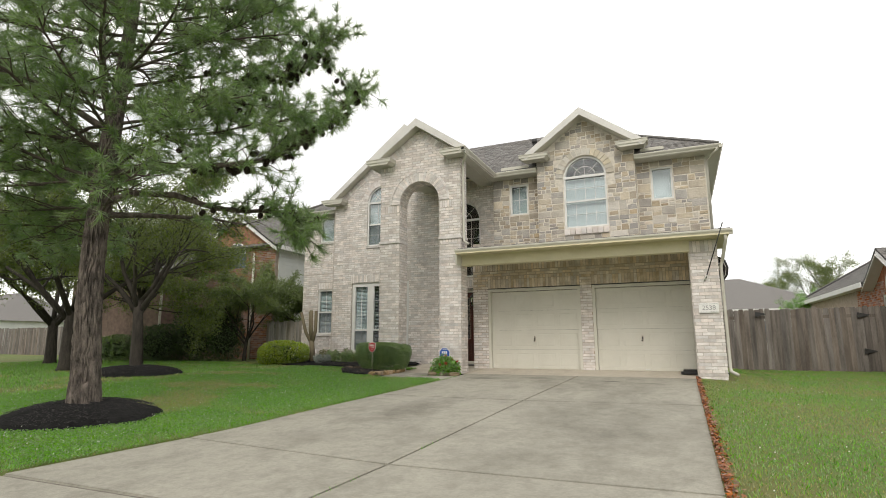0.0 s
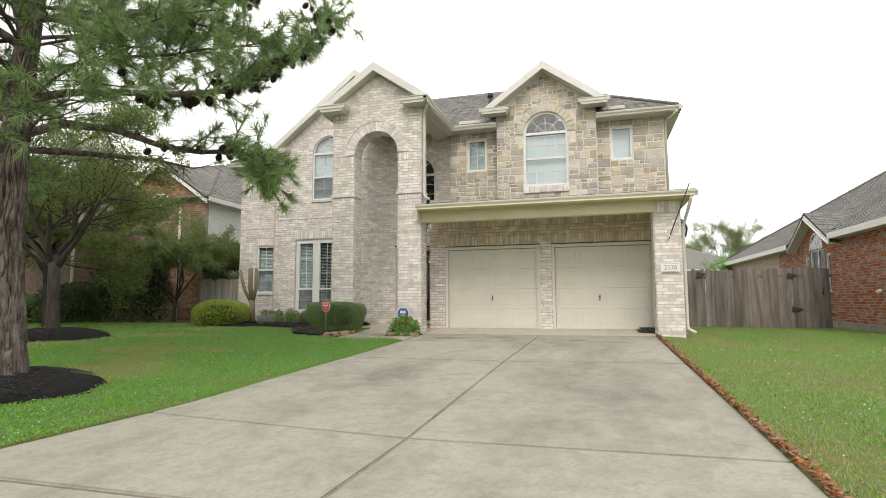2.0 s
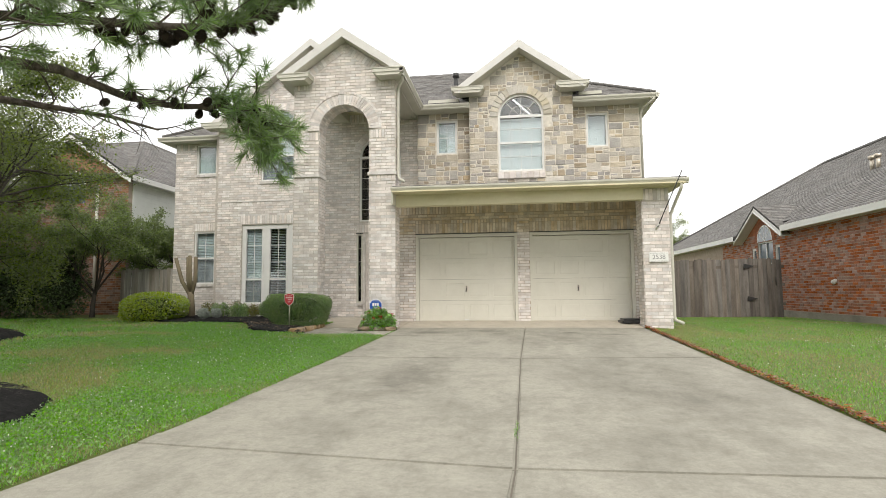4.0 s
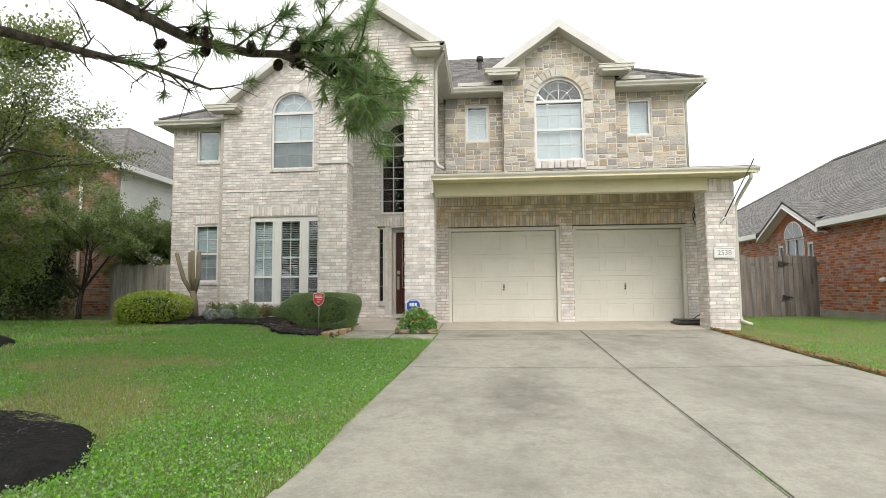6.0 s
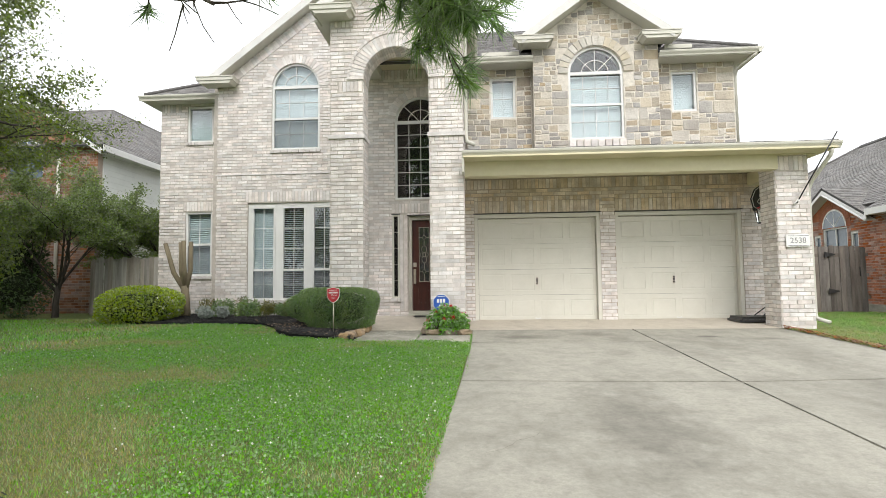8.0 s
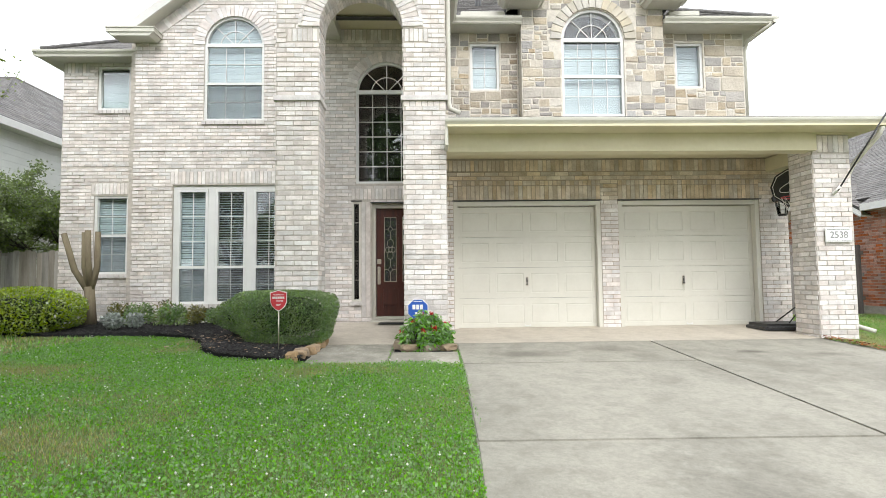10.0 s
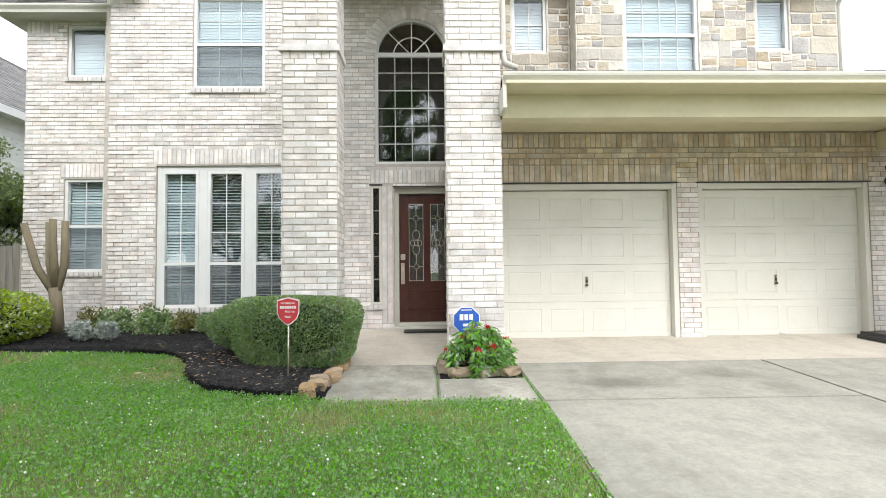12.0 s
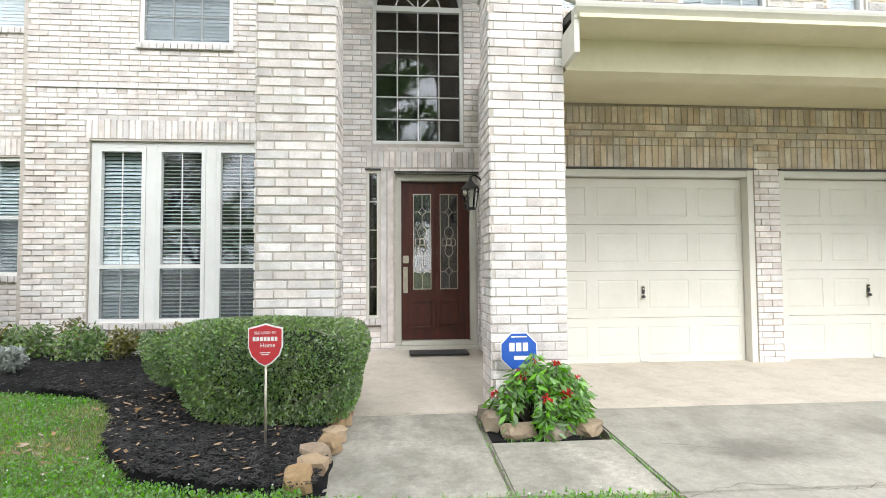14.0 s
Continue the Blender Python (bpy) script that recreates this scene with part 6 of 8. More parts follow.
shingle_roof("porch_shingles", nl, (-25.8, 15.3, 3.95), (1, 0, 0), (0, 1, 0.5), 6.5, 2.9 * math.hypot(1, 0.5))
tubes("downspout", [([(-19.55, 15.5, 3.8), (-19.55, 15.5, 0.3)], 0.05)], M_TRIM, nl)
tubes("downspout", [([(-17.2, 18.12, 5.0), (-17.2, 18.12, 0.3)], 0.05)], M_TRIM, nl)

# ---- far houses ----
def far_house(x0, x1, y0, y1, h, ridge, wall_mat, label, ang=0):
    f = empty("far_house", ((x0 + x1) / 2, (y0 + y1) / 2, 0.2), label, "house", "far houses")
    boxes("wall", [(x0, x1, y0, y1, 0.0, h)], wall_mat, f)
    bm = bmesh.new()
    e = 0.4
    vs = [bm.verts.new(v) for v in ((x0 - e, y0 - e, h), (x1 + e, y0 - e, h), (x1 + e, y1 + e, h), (x0 - e, y1 + e, h))]
    d = min(x1 - x0, y1 - y0) / 2
    if x1 - x0 > y1 - y0:
        t = [bm.verts.new((x0 + d, (y0 + y1) / 2, ridge)), bm.verts.new((x1 - d, (y0 + y1) / 2, ridge))]
        for q in ((vs[0], vs[1], t[1], t[0]), (vs[1], vs[2], t[1]), (vs[2], vs[3], t[0], t[1]), (vs[3], vs[0], t[0])):
            bm.faces.new(q)
    else:
        t = [bm.verts.new(((x0 + x1) / 2, y0 + d, ridge)), bm.verts.new(((x0 + x1) / 2, y1 - d, ridge))]
        for q in ((vs[0], vs[1], t[0]), (vs[1], vs[2], t[1], t[0]), (vs[2], vs[3], t[1]), (vs[3], vs[0], t[0], t[1])):
            bm.faces.new(q)
    bm.faces.new(vs[::-1])
    part("roof", fix(bm), M_SHINGLE, f)
    boxes("fascia", [(x0 - e, x1 + e, y0 - e - 0.03, y0 - e, h - 0.18, h)], M_WHITE, f)
    for k in range(2):
        xx = x0 + (x1 - x0) * (0.3 + 0.4 * k)
        w = boxes("window", [(xx - 0.5, xx + 0.5, y0 - 0.03, y0 - 0.005, h * 0.35, h * 0.75)], bpy.data.materials["neighbour_glass"], f)
        boxes("frame", [(xx - 0.56, xx - 0.5, y0 - 0.05, y0 - 0.004, h * 0.33, h * 0.77), (xx + 0.5, xx + 0.56, y0 - 0.05, y0 - 0.004, h * 0.33, h * 0.77)], M_WHITE, w)


far_house(-4, 9.2, 40, 50, 3.1, 5.6, M_SIDING, "distant pale-sided house with grey roof")
far_house(-62, -50, 24, 34, 2.9, 5.6, M_SIDING, "distant pale house with low grey roof")
far_house(-80, -66, 26, 38, 3.0, 6.0, M_RED_BRICK, "distant red brick house with grey roof")
far_house(-44, -33, 30, 40, 3.0, 5.8, M_SIDING, "distant pale house behind a fence")
far_house(-18, -6, -32, -22, 5.2, 8.4, M_RED_BRICK, "red brick house across the street")
far_house(0, 12, -34, -23, 3.0, 5.9, M_RED_BRICK, "low red brick house across the street")
fence("distant weathered fence between the gardens", (-44, 21), (-27, 20), 0.25, 1.8, M_FENCE, 33)

# ---- mulch beds ----
def mulch_ring(x, y, r, h, seed, label):
    rng = random.Random(seed)
    ob = bmesh.new()
    rings = []
    for q in (0.0, 0.25, 0.5, 0.75, 0.92, 1.0, 1.06):
        ring = []
        for k in range(40):
            a = 2 * math.pi * k / 40
            rr = r * q * (1 + 0.10 * math.sin(3 * a + seed) + 0.06 * math.sin(7 * a + 2 * seed))
            px, py = x + rr * math.cos(a), y + rr * math.sin(a)
            lift = h * (1 - min(q, 1) ** 2.2) + (0.05 if q < 0.95 else (0.02 if q < 1.03 else -0.06)) + rng.uniform(-0.012, 0.012)
            ring.append(ob.verts.new((px, py, ground_z(px, py) + lift)))
        rings.append(ring)
    for a, b in zip(rings, rings[1:]):
        for k in range(40):
            ob.faces.new((a[k], a[(k + 1) % 40], b[(k + 1) % 40], b[k]))
    bed = tagged(part("mulch_bed", ob, M_MULCH, None, label, smooth=True), category="mulch")

    def top(px, py):
        q = min(math.hypot(px - x, py - y) / r, 1)
        return ground_z(px, py) + h * (1 - q ** 2.2) + 0.04
    chips(bed, lambda: (x + r * math.sqrt(rng.random()) * 0.97 * math.cos(t := rng.uniform(0, 6.283)), y + r * 0.97 * math.sqrt(rng.random()) * math.sin(t)), top, int(3600 * r * r), rng)
    return bed


def chips(parent, where, top, n, rng):
    """Shreds of bark lying criss-cross."""
    verts, faces = [], []
    for _ in range(n):
        px, py = where()
        a, l, w = rng.uniform(0, 6.283), rng.uniform(0.018, 0.055), rng.uniform(0.002, 0.0055)
        z = top(px, py) + rng.uniform(0.0, 0.025)
        d = Vector((math.cos(a), math.sin(a), rng.uniform(-0.35, 0.35))) * l / 2
        s = Vector((-math.sin(a), math.cos(a), rng.uniform(-0.5, 0.5))) * w
        c = Vector((px, py, z))
        i = len(verts)
        verts += [c - d - s, c + d - s * 0.5, c + d + s * 0.5, c - d + s, c + Vector((0, 0, w))]
        faces += [(i, i + 1, i + 4), (i + 1, i + 2, i + 4), (i + 2, i + 3, i + 4), (i + 3, i, i + 4)]
    soup("bark_litter", verts, faces, M_MULCH_CHIP, parent, kind="stuff")


M_MULCH_CHIP = material("bark_chips", (0.021, 0.0205, 0.0205), 0.9, spec=0.25, second=(0.06, 0.057, 0.055), scale=9, vary="island", amount=0.6)
mulch_ring(-7.60, 4.93, 0.98, 0.17, 51, "round mound of black mulch round the pine")
mulch_ring(-12.6, 9.4, 1.15, 0.18, 52, "round mound of black mulch round a young oak")

BED = [(-12.6, 13.9), (-10.9, 13.72), (-9.6, 13.52), (-8.95, 13.30), (-8.55, 12.75), (-8.28, 12.1), (-7.9, 11.6), (-7.4, 11.42), (-6.84, 11.44), (-6.86, 12.3), (-6.9, 12.84), (-7.6, 12.86), (-7.62, 13.3), (-7.6, 15.63), (-11.1, 15.63), (-11.16, 16.2), (-12.9, 16.2)]


def inside(px, py, poly):
    odd = False
    for (x0, y0), (x1, y1) in zip(poly, poly[1:] + poly[:1]):
        if (y0 > py) != (y1 > py) and px < (x1 - x0) * (py - y0) / (y1 - y0) + x0:
            odd = not odd
    return odd


def plane_z(px, py):
    return -0.14 + 0.035 * min(py, 15)


def bed_z(px, py):
    return max(plane_z(px, py) + 0.05, (ground_z(px, py) + 0.035) if px < -7.2 else 0) + 0.02 * (1 + math.sin(px * 2.1) * math.sin(py * 1.7))


bm = bmesh.new()
cell = {}
for i in range(64):
    for j in range(52):
        px, py = -13.0 + 0.1 * i, 11.3 + 0.1 * j
        if inside(px, py, BED):
            q = []
            for a, b in ((0, 0), (1, 0), (1, 1), (0, 1)):
                k = (i + a, j + b)
                if k not in cell:
                    vx, vy = px - 0.05 + 0.1 * a, py - 0.05 + 0.1 * b
                    edge = not all(inside(vx + u, vy + v, BED) for u, v in ((0.1, 0), (-0.1, 0), (0, 0.1), (0, -0.1)))
                    cell[k] = bm.verts.new((vx, vy, bed_z(vx, vy) - (0.06 if edge else 0.0) + random.uniform(-0.008, 0.008)))
                q.append(cell[k])
            bm.faces.new(q)
bed = tagged(part("mulch_bed", bm, M_MULCH, None, "curved bed of black mulch along the brick wall", smooth=True), category="mulch")
rng = random.Random(61)


def in_bed():
    while True:
        p = (rng.uniform(-12.9, -6.9), rng.uniform(11.4, 16))
        if inside(*p, BED):
            return p


def in_bed_near():
    while True:
        p = (rng.uniform(-9.6, -6.9), rng.uniform(11.4, 14))
        if inside(*p, BED):
            return p


chips(bed, in_bed, bed_z, 9000, rng)
chips(bed, in_bed_near, bed_z, 22000, rng)
M_DRY = material("dry_leaves", (0.33, 0.24, 0.15), 0.8, second=(0.24, 0.15, 0.08), scale=8, vary="island", amount=0.4)
verts, faces = [], []
for k in range(330):
    px, py = in_bed_near() if k % 2 else (rng.uniform(-8.7, -7.9), rng.uniform(11.5, 13.2))
    a = rng.uniform(0, 6.283)
    l = rng.uniform(0.012, 0.035)
    c = Vector((px, py, bed_z(px, py) + 0.03))
    d, s = Vector((math.cos(a), math.sin(a), rng.uniform(-0.3, 0.3))) * l, Vector((-math.sin(a), math.cos(a), rng.uniform(-0.3, 0.3))) * l * 0.4
    i = len(verts)
    verts += [c - d, c + s, c + d, c - s]
    faces.append((i, i + 1, i + 2, i + 3))
tagged(soup("fallen_leaves", verts, faces, M_DRY, None, "dry brown leaf litter scattered on the mulch", "stuff"), category="leaves")
verts, faces = [], []
for k in range(3200):
    py = rng.uniform(3.2, 12.8)
    px = 0.205 + abs(rng.gauss(0, 0.04))
    a = rng.uniform(0, 6.283)
    l = rng.uniform(0.010, 0.028)
    c = Vector((px, py, plane_z(px, py) + rng.uniform(0.01, 0.06)))
    d, s = Vector((math.cos(a), math.sin(a), rng.uniform(-0.5, 0.5))) * l, Vector((-math.sin(a), math.cos(a), rng.uniform(-0.5, 0.5))) * l * 0.5
    i = len(verts)
    verts += [c - d, c + s, c + d, c - s]
    faces.append((i, i + 1, i + 2, i + 3))
M_RUST = material("rusty_leaves", (0.33, 0.12, 0.05), 0.8, second=(0.22, 0.09, 0.04), scale=8, vary="island", amount=0.4)
tagged(soup("leaf_litter", verts, faces, M_RUST, None, "rust-coloured leaf litter along the driveway edge", "stuff"), category="leaves")

# ---- leaves and needles ----
def leaves(name, centres, size, mat, parent, seed, width=0.5, spread=1.0, out=None):
    """Small folded leaves at the centres; out: a rough outward way for each."""
    r = np.random.RandomState(seed)
    c = np.asarray(centres, float)
    n = len(c)
    d = r.normal(size=(n, 3))
    if out is not None:
        d = d * spread + np.asarray(out) * 1.2
    d /= np.linalg.norm(d, axis=1, keepdims=True) + 1e-9
    s = np.cross(d, r.normal(size=(n, 3)))
    s /= np.linalg.norm(s, axis=1, keepdims=True) + 1e-9
    l = size * r.uniform(0.6, 1.25, (n, 1))
    v = np.stack([c - d * l * 0.5, c + s * l * width * 0.5, c + d * l * 0.5, c - s * l * width * 0.5], 1).reshape(-1, 3)
    f = np.arange(n * 4).reshape(n, 4)
    return soup(name, v.tolist(), f.tolist(), mat, parent, kind="stuff")


def blob(n, centre, radii, seed, shell=0.55, lumps=7, square=2.0, amp=0.14):
    """Points in the outer shell of a lumpy rounded body, with outward ways."""
    r = np.random.RandomState(seed)
    d = r.normal(size=(n, 3))
    d /= np.linalg.norm(d, axis=1, keepdims=True)
    if square > 2.0:
        d = d / (np.abs(d) ** square).sum(1, keepdims=True) ** (1 / square)
    k = r.normal(size=(lumps, 3))
    k /= np.linalg.norm(k, axis=1, keepdims=True)
    u = d / np.linalg.norm(d, axis=1, keepdims=True)
    bump = 1 + amp * np.clip(1 - 3.2 * (1 - u @ k.T), 0, 1).max(1, keepdims=True) - amp * 0.5
    q = shell + (1 - shell) * r.uniform(0, 1, (n, 1)) ** 0.45
    return np.asarray(centre) + d * q * bump * np.asarray(radii), u


# trimmed hedge beside the walk
hedge = empty("hedge", (-7.6, 12.7, 0.3), "dense clipped dark green hedge in black mulch", "shrub")
p1, o1 = blob(52000, (-7.36, 12.72, 0.72), (0.63, 0.50, 0.35), 71, shell=0.72, square=6.0, amp=0.14, lumps=26)
low = np.clip((0.85 - p1[:, 2]) / 0.5, 0, 1)
p1[:, 0] += low * (0.18 * (-7.25 - p1[:, 0]))
p1[:, 1] += low * (0.16 * (12.76 - p1[:, 1]))
p2, o2 = blob(15000, (-8.12, 13.25, 0.72), (0.34, 0.40, 0.26), 72, shell=0.6, square=3.0, amp=0.25, lumps=16)
leaves("foliage", np.vstack([p1, p2]), 0.030, M_LEAF_HEDGE, hedge, 73, 0.42, 0.9, np.vstack([o1, o2]))
# near-black bodies inside the leaves: the hedge's inner shade put into colour
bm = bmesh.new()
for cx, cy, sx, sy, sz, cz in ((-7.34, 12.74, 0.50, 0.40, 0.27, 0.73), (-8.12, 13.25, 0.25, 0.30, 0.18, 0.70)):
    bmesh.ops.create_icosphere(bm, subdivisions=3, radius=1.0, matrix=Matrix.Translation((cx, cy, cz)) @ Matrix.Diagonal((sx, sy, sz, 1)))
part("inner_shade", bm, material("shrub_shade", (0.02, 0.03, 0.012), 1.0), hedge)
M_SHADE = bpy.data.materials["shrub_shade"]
for stem_ in ([([(-7.36 + 0.09 * k, 12.7, 0.25), (-7.36 + 0.11 * k, 12.72, 0.5)], 0.014) for k in range(-4, 5)] + [([(-8.12 + 0.09 * k, 13.25, 0.25), (-8.12 + 0.1 * k, 13.25, 0.6)], 0.012) for k in range(-2, 3)]):
    tubes("stem", [stem_], M_TWIG, hedge)

lime = empty("round_shrub", (-12.0, 14.3, 0.35), "rounded yellow-green shrub at the corner of the bed", "shrub")
p1, o1 = blob(13000, (-12.13, 14.3, 0.72), (0.86, 0.74, 0.41), 74, shell=0.75, square=2.6, amp=0.2, lumps=12)
leaves("foliage", p1, 0.055, M_LEAF_LIME, lime, 75, 0.5, 0.9, o1)
# dark body under the foliage, its colour standing in for shade
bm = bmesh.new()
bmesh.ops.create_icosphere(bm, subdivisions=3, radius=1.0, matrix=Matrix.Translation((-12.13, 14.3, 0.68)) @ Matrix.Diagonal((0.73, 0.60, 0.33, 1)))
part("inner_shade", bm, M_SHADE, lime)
p1, o1 = blob(60, (-12.13, 14.3, 0.72), (0.86, 0.74, 0.40), 76, shell=0.98)
leaves("blossoms", p1[p1[:, 0] > -11.9], 0.05, M_CLOVER, lime, 77, 0.8)

# low plants in the bed
rngp = random.Random(80)
for k in range(11):
    px = -11.0 + 0.23 * k + rngp.uniform(-0.05, 0.05)
    py = 15.1 + rngp.uniform(-0.25, 0.2)
    if px > -8.4:
        break
    ob = empty("low_shrub", (px, py, bed_z(px, py)), "low bronze-green bedding shrub against the brick wall", "shrub", "bedding shrubs")
    p1, o1 = blob(700, (px, py, bed_z(px, py) + 0.16), (0.20, 0.18, rngp.uniform(0.14, 0.26)), 81 + k, shell=0.1, amp=0.5)
    leaves("foliage", p1, 0.06, M_LEAF_HEDGE if k % 3 else M_LEAF_BRONZE, ob, 90 + k, 0.45, 1.0, o1)
for k, (px, py) in enumerate(((-10.62, 14.25), (-10.2, 14.12), (-10.75, 14.4))):
    ob = empty("silver_plant", (px, py, bed_z(px, py)), "silvery dusty miller plant in black mulch", "plant", "silver bedding plants")
    p1, o1 = blob(650, (px, py, bed_z(px, py) + 0.13), (0.16, 0.15, 0.13), 101 + k, shell=0.1, amp=0.5)
    leaves("foliage", p1, 0.07, M_LEAF_SILVER, ob, 105 + k, 0.35, 0.8, o1)

# pruned crape myrtle
myrtle = empty("crape_myrtle", (-11.58, 15.15, 0.38), "bare pruned crape myrtle trunk with cut stubs", "tree")
tubes("trunk", [([(-11.56, 15.15, 0.3), (-11.57, 15.15, 0.8), (-11.6, 15.15, 1.15)], [0.12, 0.09, 0.085])], M_CUT_WOOD, myrtle)
for q in ([(-11.62, 15.15, 1.08), (-11.85, 15.12, 1.45), (-12.05, 15.1, 2.12)], [(-11.60, 15.15, 1.12), (-11.72, 15.2, 1.5), (-11.74, 15.2, 2.15)], [(-11.58, 15.15, 1.12), (-11.6, 15.1, 1.6), (-11.62, 15.1, 2.18)], [(-11.57, 15.15, 1.10), (-11.5, 15.2, 1.5), (-11.5, 15.2, 2.16)]):
    tubes("limb", [(q, [0.06, 0.055, 0.05])], M_CUT_WOOD, myrtle)

# flowering plant at the pier, with edging rocks
salvia = empty("flowering_plant", (-5.45, 12.45, 0.3), "leafy plant with small red flowers at the pier", "plant")
rngs = random.Random(111)
stems, pts, outs, flowers = [], [], [], []
for k in range(70):
    a, rr = rngs.uniform(0, 6.283), 0.37 * math.sqrt(rngs.random())
    top = 0.30 + 0.50 * math.sqrt(max(0.05, 1 - (rr / 0.40) ** 2)) * rngs.uniform(0.72, 1.0)
    tip = Vector((-5.45 + rr * math.cos(a), 12.44 + rr * 0.72 * math.sin(a), top))
    base = Vector((-5.45 + 0.12 * math.cos(a), 12.44 + 0.08 * math.sin(a), 0.28))
    stems.append(([base, (base + tip) / 2 + Vector((0, 0, 0.04)), tip], [0.006, 0.005, 0.003]))
    for j in range(38):  # whorls of leaves droop round each stem's head
        b_ = rngs.uniform(0, 6.283)
        c = tip + Vector((0.055 * math.cos(b_), 0.055 * math.sin(b_), -rngs.uniform(0.0, 0.15) * (1.6 if rr > 0.25 else 1.0)))
        pts.append(c)
        outs.append(Vector((math.cos(b_), math.sin(b_), -0.55)).normalized())
    if k % 4 == 0:
        for j in range(22):
            flowers.append(tip + Vector((rngs.gauss(0, 0.016), rngs.gauss(0, 0.016), 0.02 + rngs.gauss(0, 0.014))))
tubes("stem", stems, M_TWIG, salvia, sides=5)
leaves("foliage", [tuple(p) for p in pts], 0.085, M_LEAF_BRIGHT, salvia, 112, 0.33, 0.35, [tuple(o) for o in outs])
leaves("red_blossom", [tuple(p) for p in flowers], 0.03, M_RED, salvia, 113, 0.7)


def rock(name, place, size, seed, label, group, mat=M_ROCK, turn=0):
    r = random.Random(seed)
    bm = bmesh.new()
    bmesh.ops.create_icosphere(bm, subdivisions=2, radius=1.0)
    for v in bm.verts:
        n = v.co.normalized()
        q = 1 + 0.30 * noise.noise(n * 1.6 + Vector((seed * 3.1, 0, 0)))
        v.co = Vector([math.copysign(abs(c) ** 0.6, c) for c in n]) * q
    bm.transform(Matrix.Translation(place) @ Matrix.Rotation(turn, 4, "Z") @ Matrix.Diagonal((*size, 1)))
    return tagged(part(name, bm, mat, None), label, "rock", group)


rk = random.Random(119)
for k in range(9):
    px, py = -7.0 + 0.10 * min(k / 4, 1) + 0.02 * math.sin(2.3 * k), 11.53 + 0.178 * k
    q = 1.0 - 0.035 * k
    rock("edging_rock", (px, py, plane_z(px, py) + 0.055 * q), (rk.uniform(0.07, 0.095) * q, rk.uniform(0.075, 0.105) * q, rk.uniform(0.058, 0.075) * q), 120 + k, "tan sandstone rock edging the mulch bed", "edging rocks", turn=rk.uniform(0, 3))
M_ROCK2 = material("grey_rock", (0.30, 0.25, 0.19), 0.9, second=(0.20, 0.16, 0.12), scale=6, fine=40, bump=0.7, bump_scale=20, vary="object", amount=0.2)
for k, (px, py, a, b, c) in enumerate(((-5.82, 12.45, 0.06, 0.12, 0.07), (-5.66, 12.26, 0.13, 0.075, 0.05), (-5.39, 12.25, 0.14, 0.075, 0.048), (-5.15, 12.30, 0.13, 0.075, 0.045), (-5.80, 12.66, 0.055, 0.09, 0.06))):
    rock("edging_rock", (px, py, plane_z(px, py) + c * 0.7), (a, b, c), 130 + k, "flat grey-brown rock edging the flower pocket", "pocket rocks", M_ROCK2, turn=k * 0.3)
soil = slab("soil_pocket", [(-5.87, 12.17), (-5.1, 12.17), (-5.1, 12.82), (-5.87, 12.82)], M_MULCH, None, lift=-0.005)
tagged(soil, "small dark soil pocket in the paving", "soil")

# ---- trees ----
def needles(name, tips, mat, parent, seed, count=58, length=0.175, width=0.0045):
    """Tufts: fine needles fanning out round each twig tip. tips: (place, way)."""
    r = np.random.RandomState(seed)
    p = np.array([tuple(t[0]) for t in tips])
    w = np.array([tuple(t[1]) for t in tips])
    n = len(p)
    back = r.uniform(-0.10, 0.02, (n, count, 1))
    base = p[:, None, :] + w[:, None, :] * back
    d = r.normal(size=(n, count, 3)) * 0.62 + w[:, None, :] * 0.75
    d /= np.linalg.norm(d, axis=2, keepdims=True)
    l = length * r.uniform(0.65, 1.15, (n, count, 1))
    tip = base + d * l
    tip[:, :, 2] -= 0.012
    s = np.cross(d, r.normal(size=(n, count, 3)))
    s /= np.linalg.norm(s, axis=2, keepdims=True)
    v = np.stack([base - s * width, base + s * width, tip], 2).reshape(-1, 3)
    f = np.arange(len(v)).reshape(-1, 3)
    return soup(name, v.tolist(), f.tolist(), mat, parent, kind="stuff")


def limb_curve(rg, start, way, length, droop=0.0, wiggle=0.10, steps=7):
    pts, p, d = [Vector(start)], Vector(start), Vector(way).normalized()
    for k in range(steps):
        d = (d + Vector((rg.gauss(0, wiggle), rg.gauss(0, wiggle), rg.gauss(0, wiggle) - droop))).normalized()
        p = p + d * (length / steps)
        pts.append(p.copy())
    return pts


pine = empty("pine_tree", (-7.55, 4.93, 0.1), "tall pine with furrowed bark, long needles and dark cones", "tree")
TR = [(-7.52, 4.93, 0.05), (-7.55, 4.93, 0.30), (-7.58, 4.93, 0.7), (-7.64, 4.91, 1.6), (-7.66, 4.91, 2.5), (-7.74, 4.98, 3.5), (-7.86, 5.12, 4.3), (-7.95, 5.25, 5.2), (-7.95, 5.32, 6.8), (-7.9, 5.36, 8.6), (-7.9, 5.4, 10.5)]
TRR = [0.255, 0.20, 0.172, 0.153, 0.142, 0.130, 0.117, 0.098, 0.075, 0.05, 0.015]
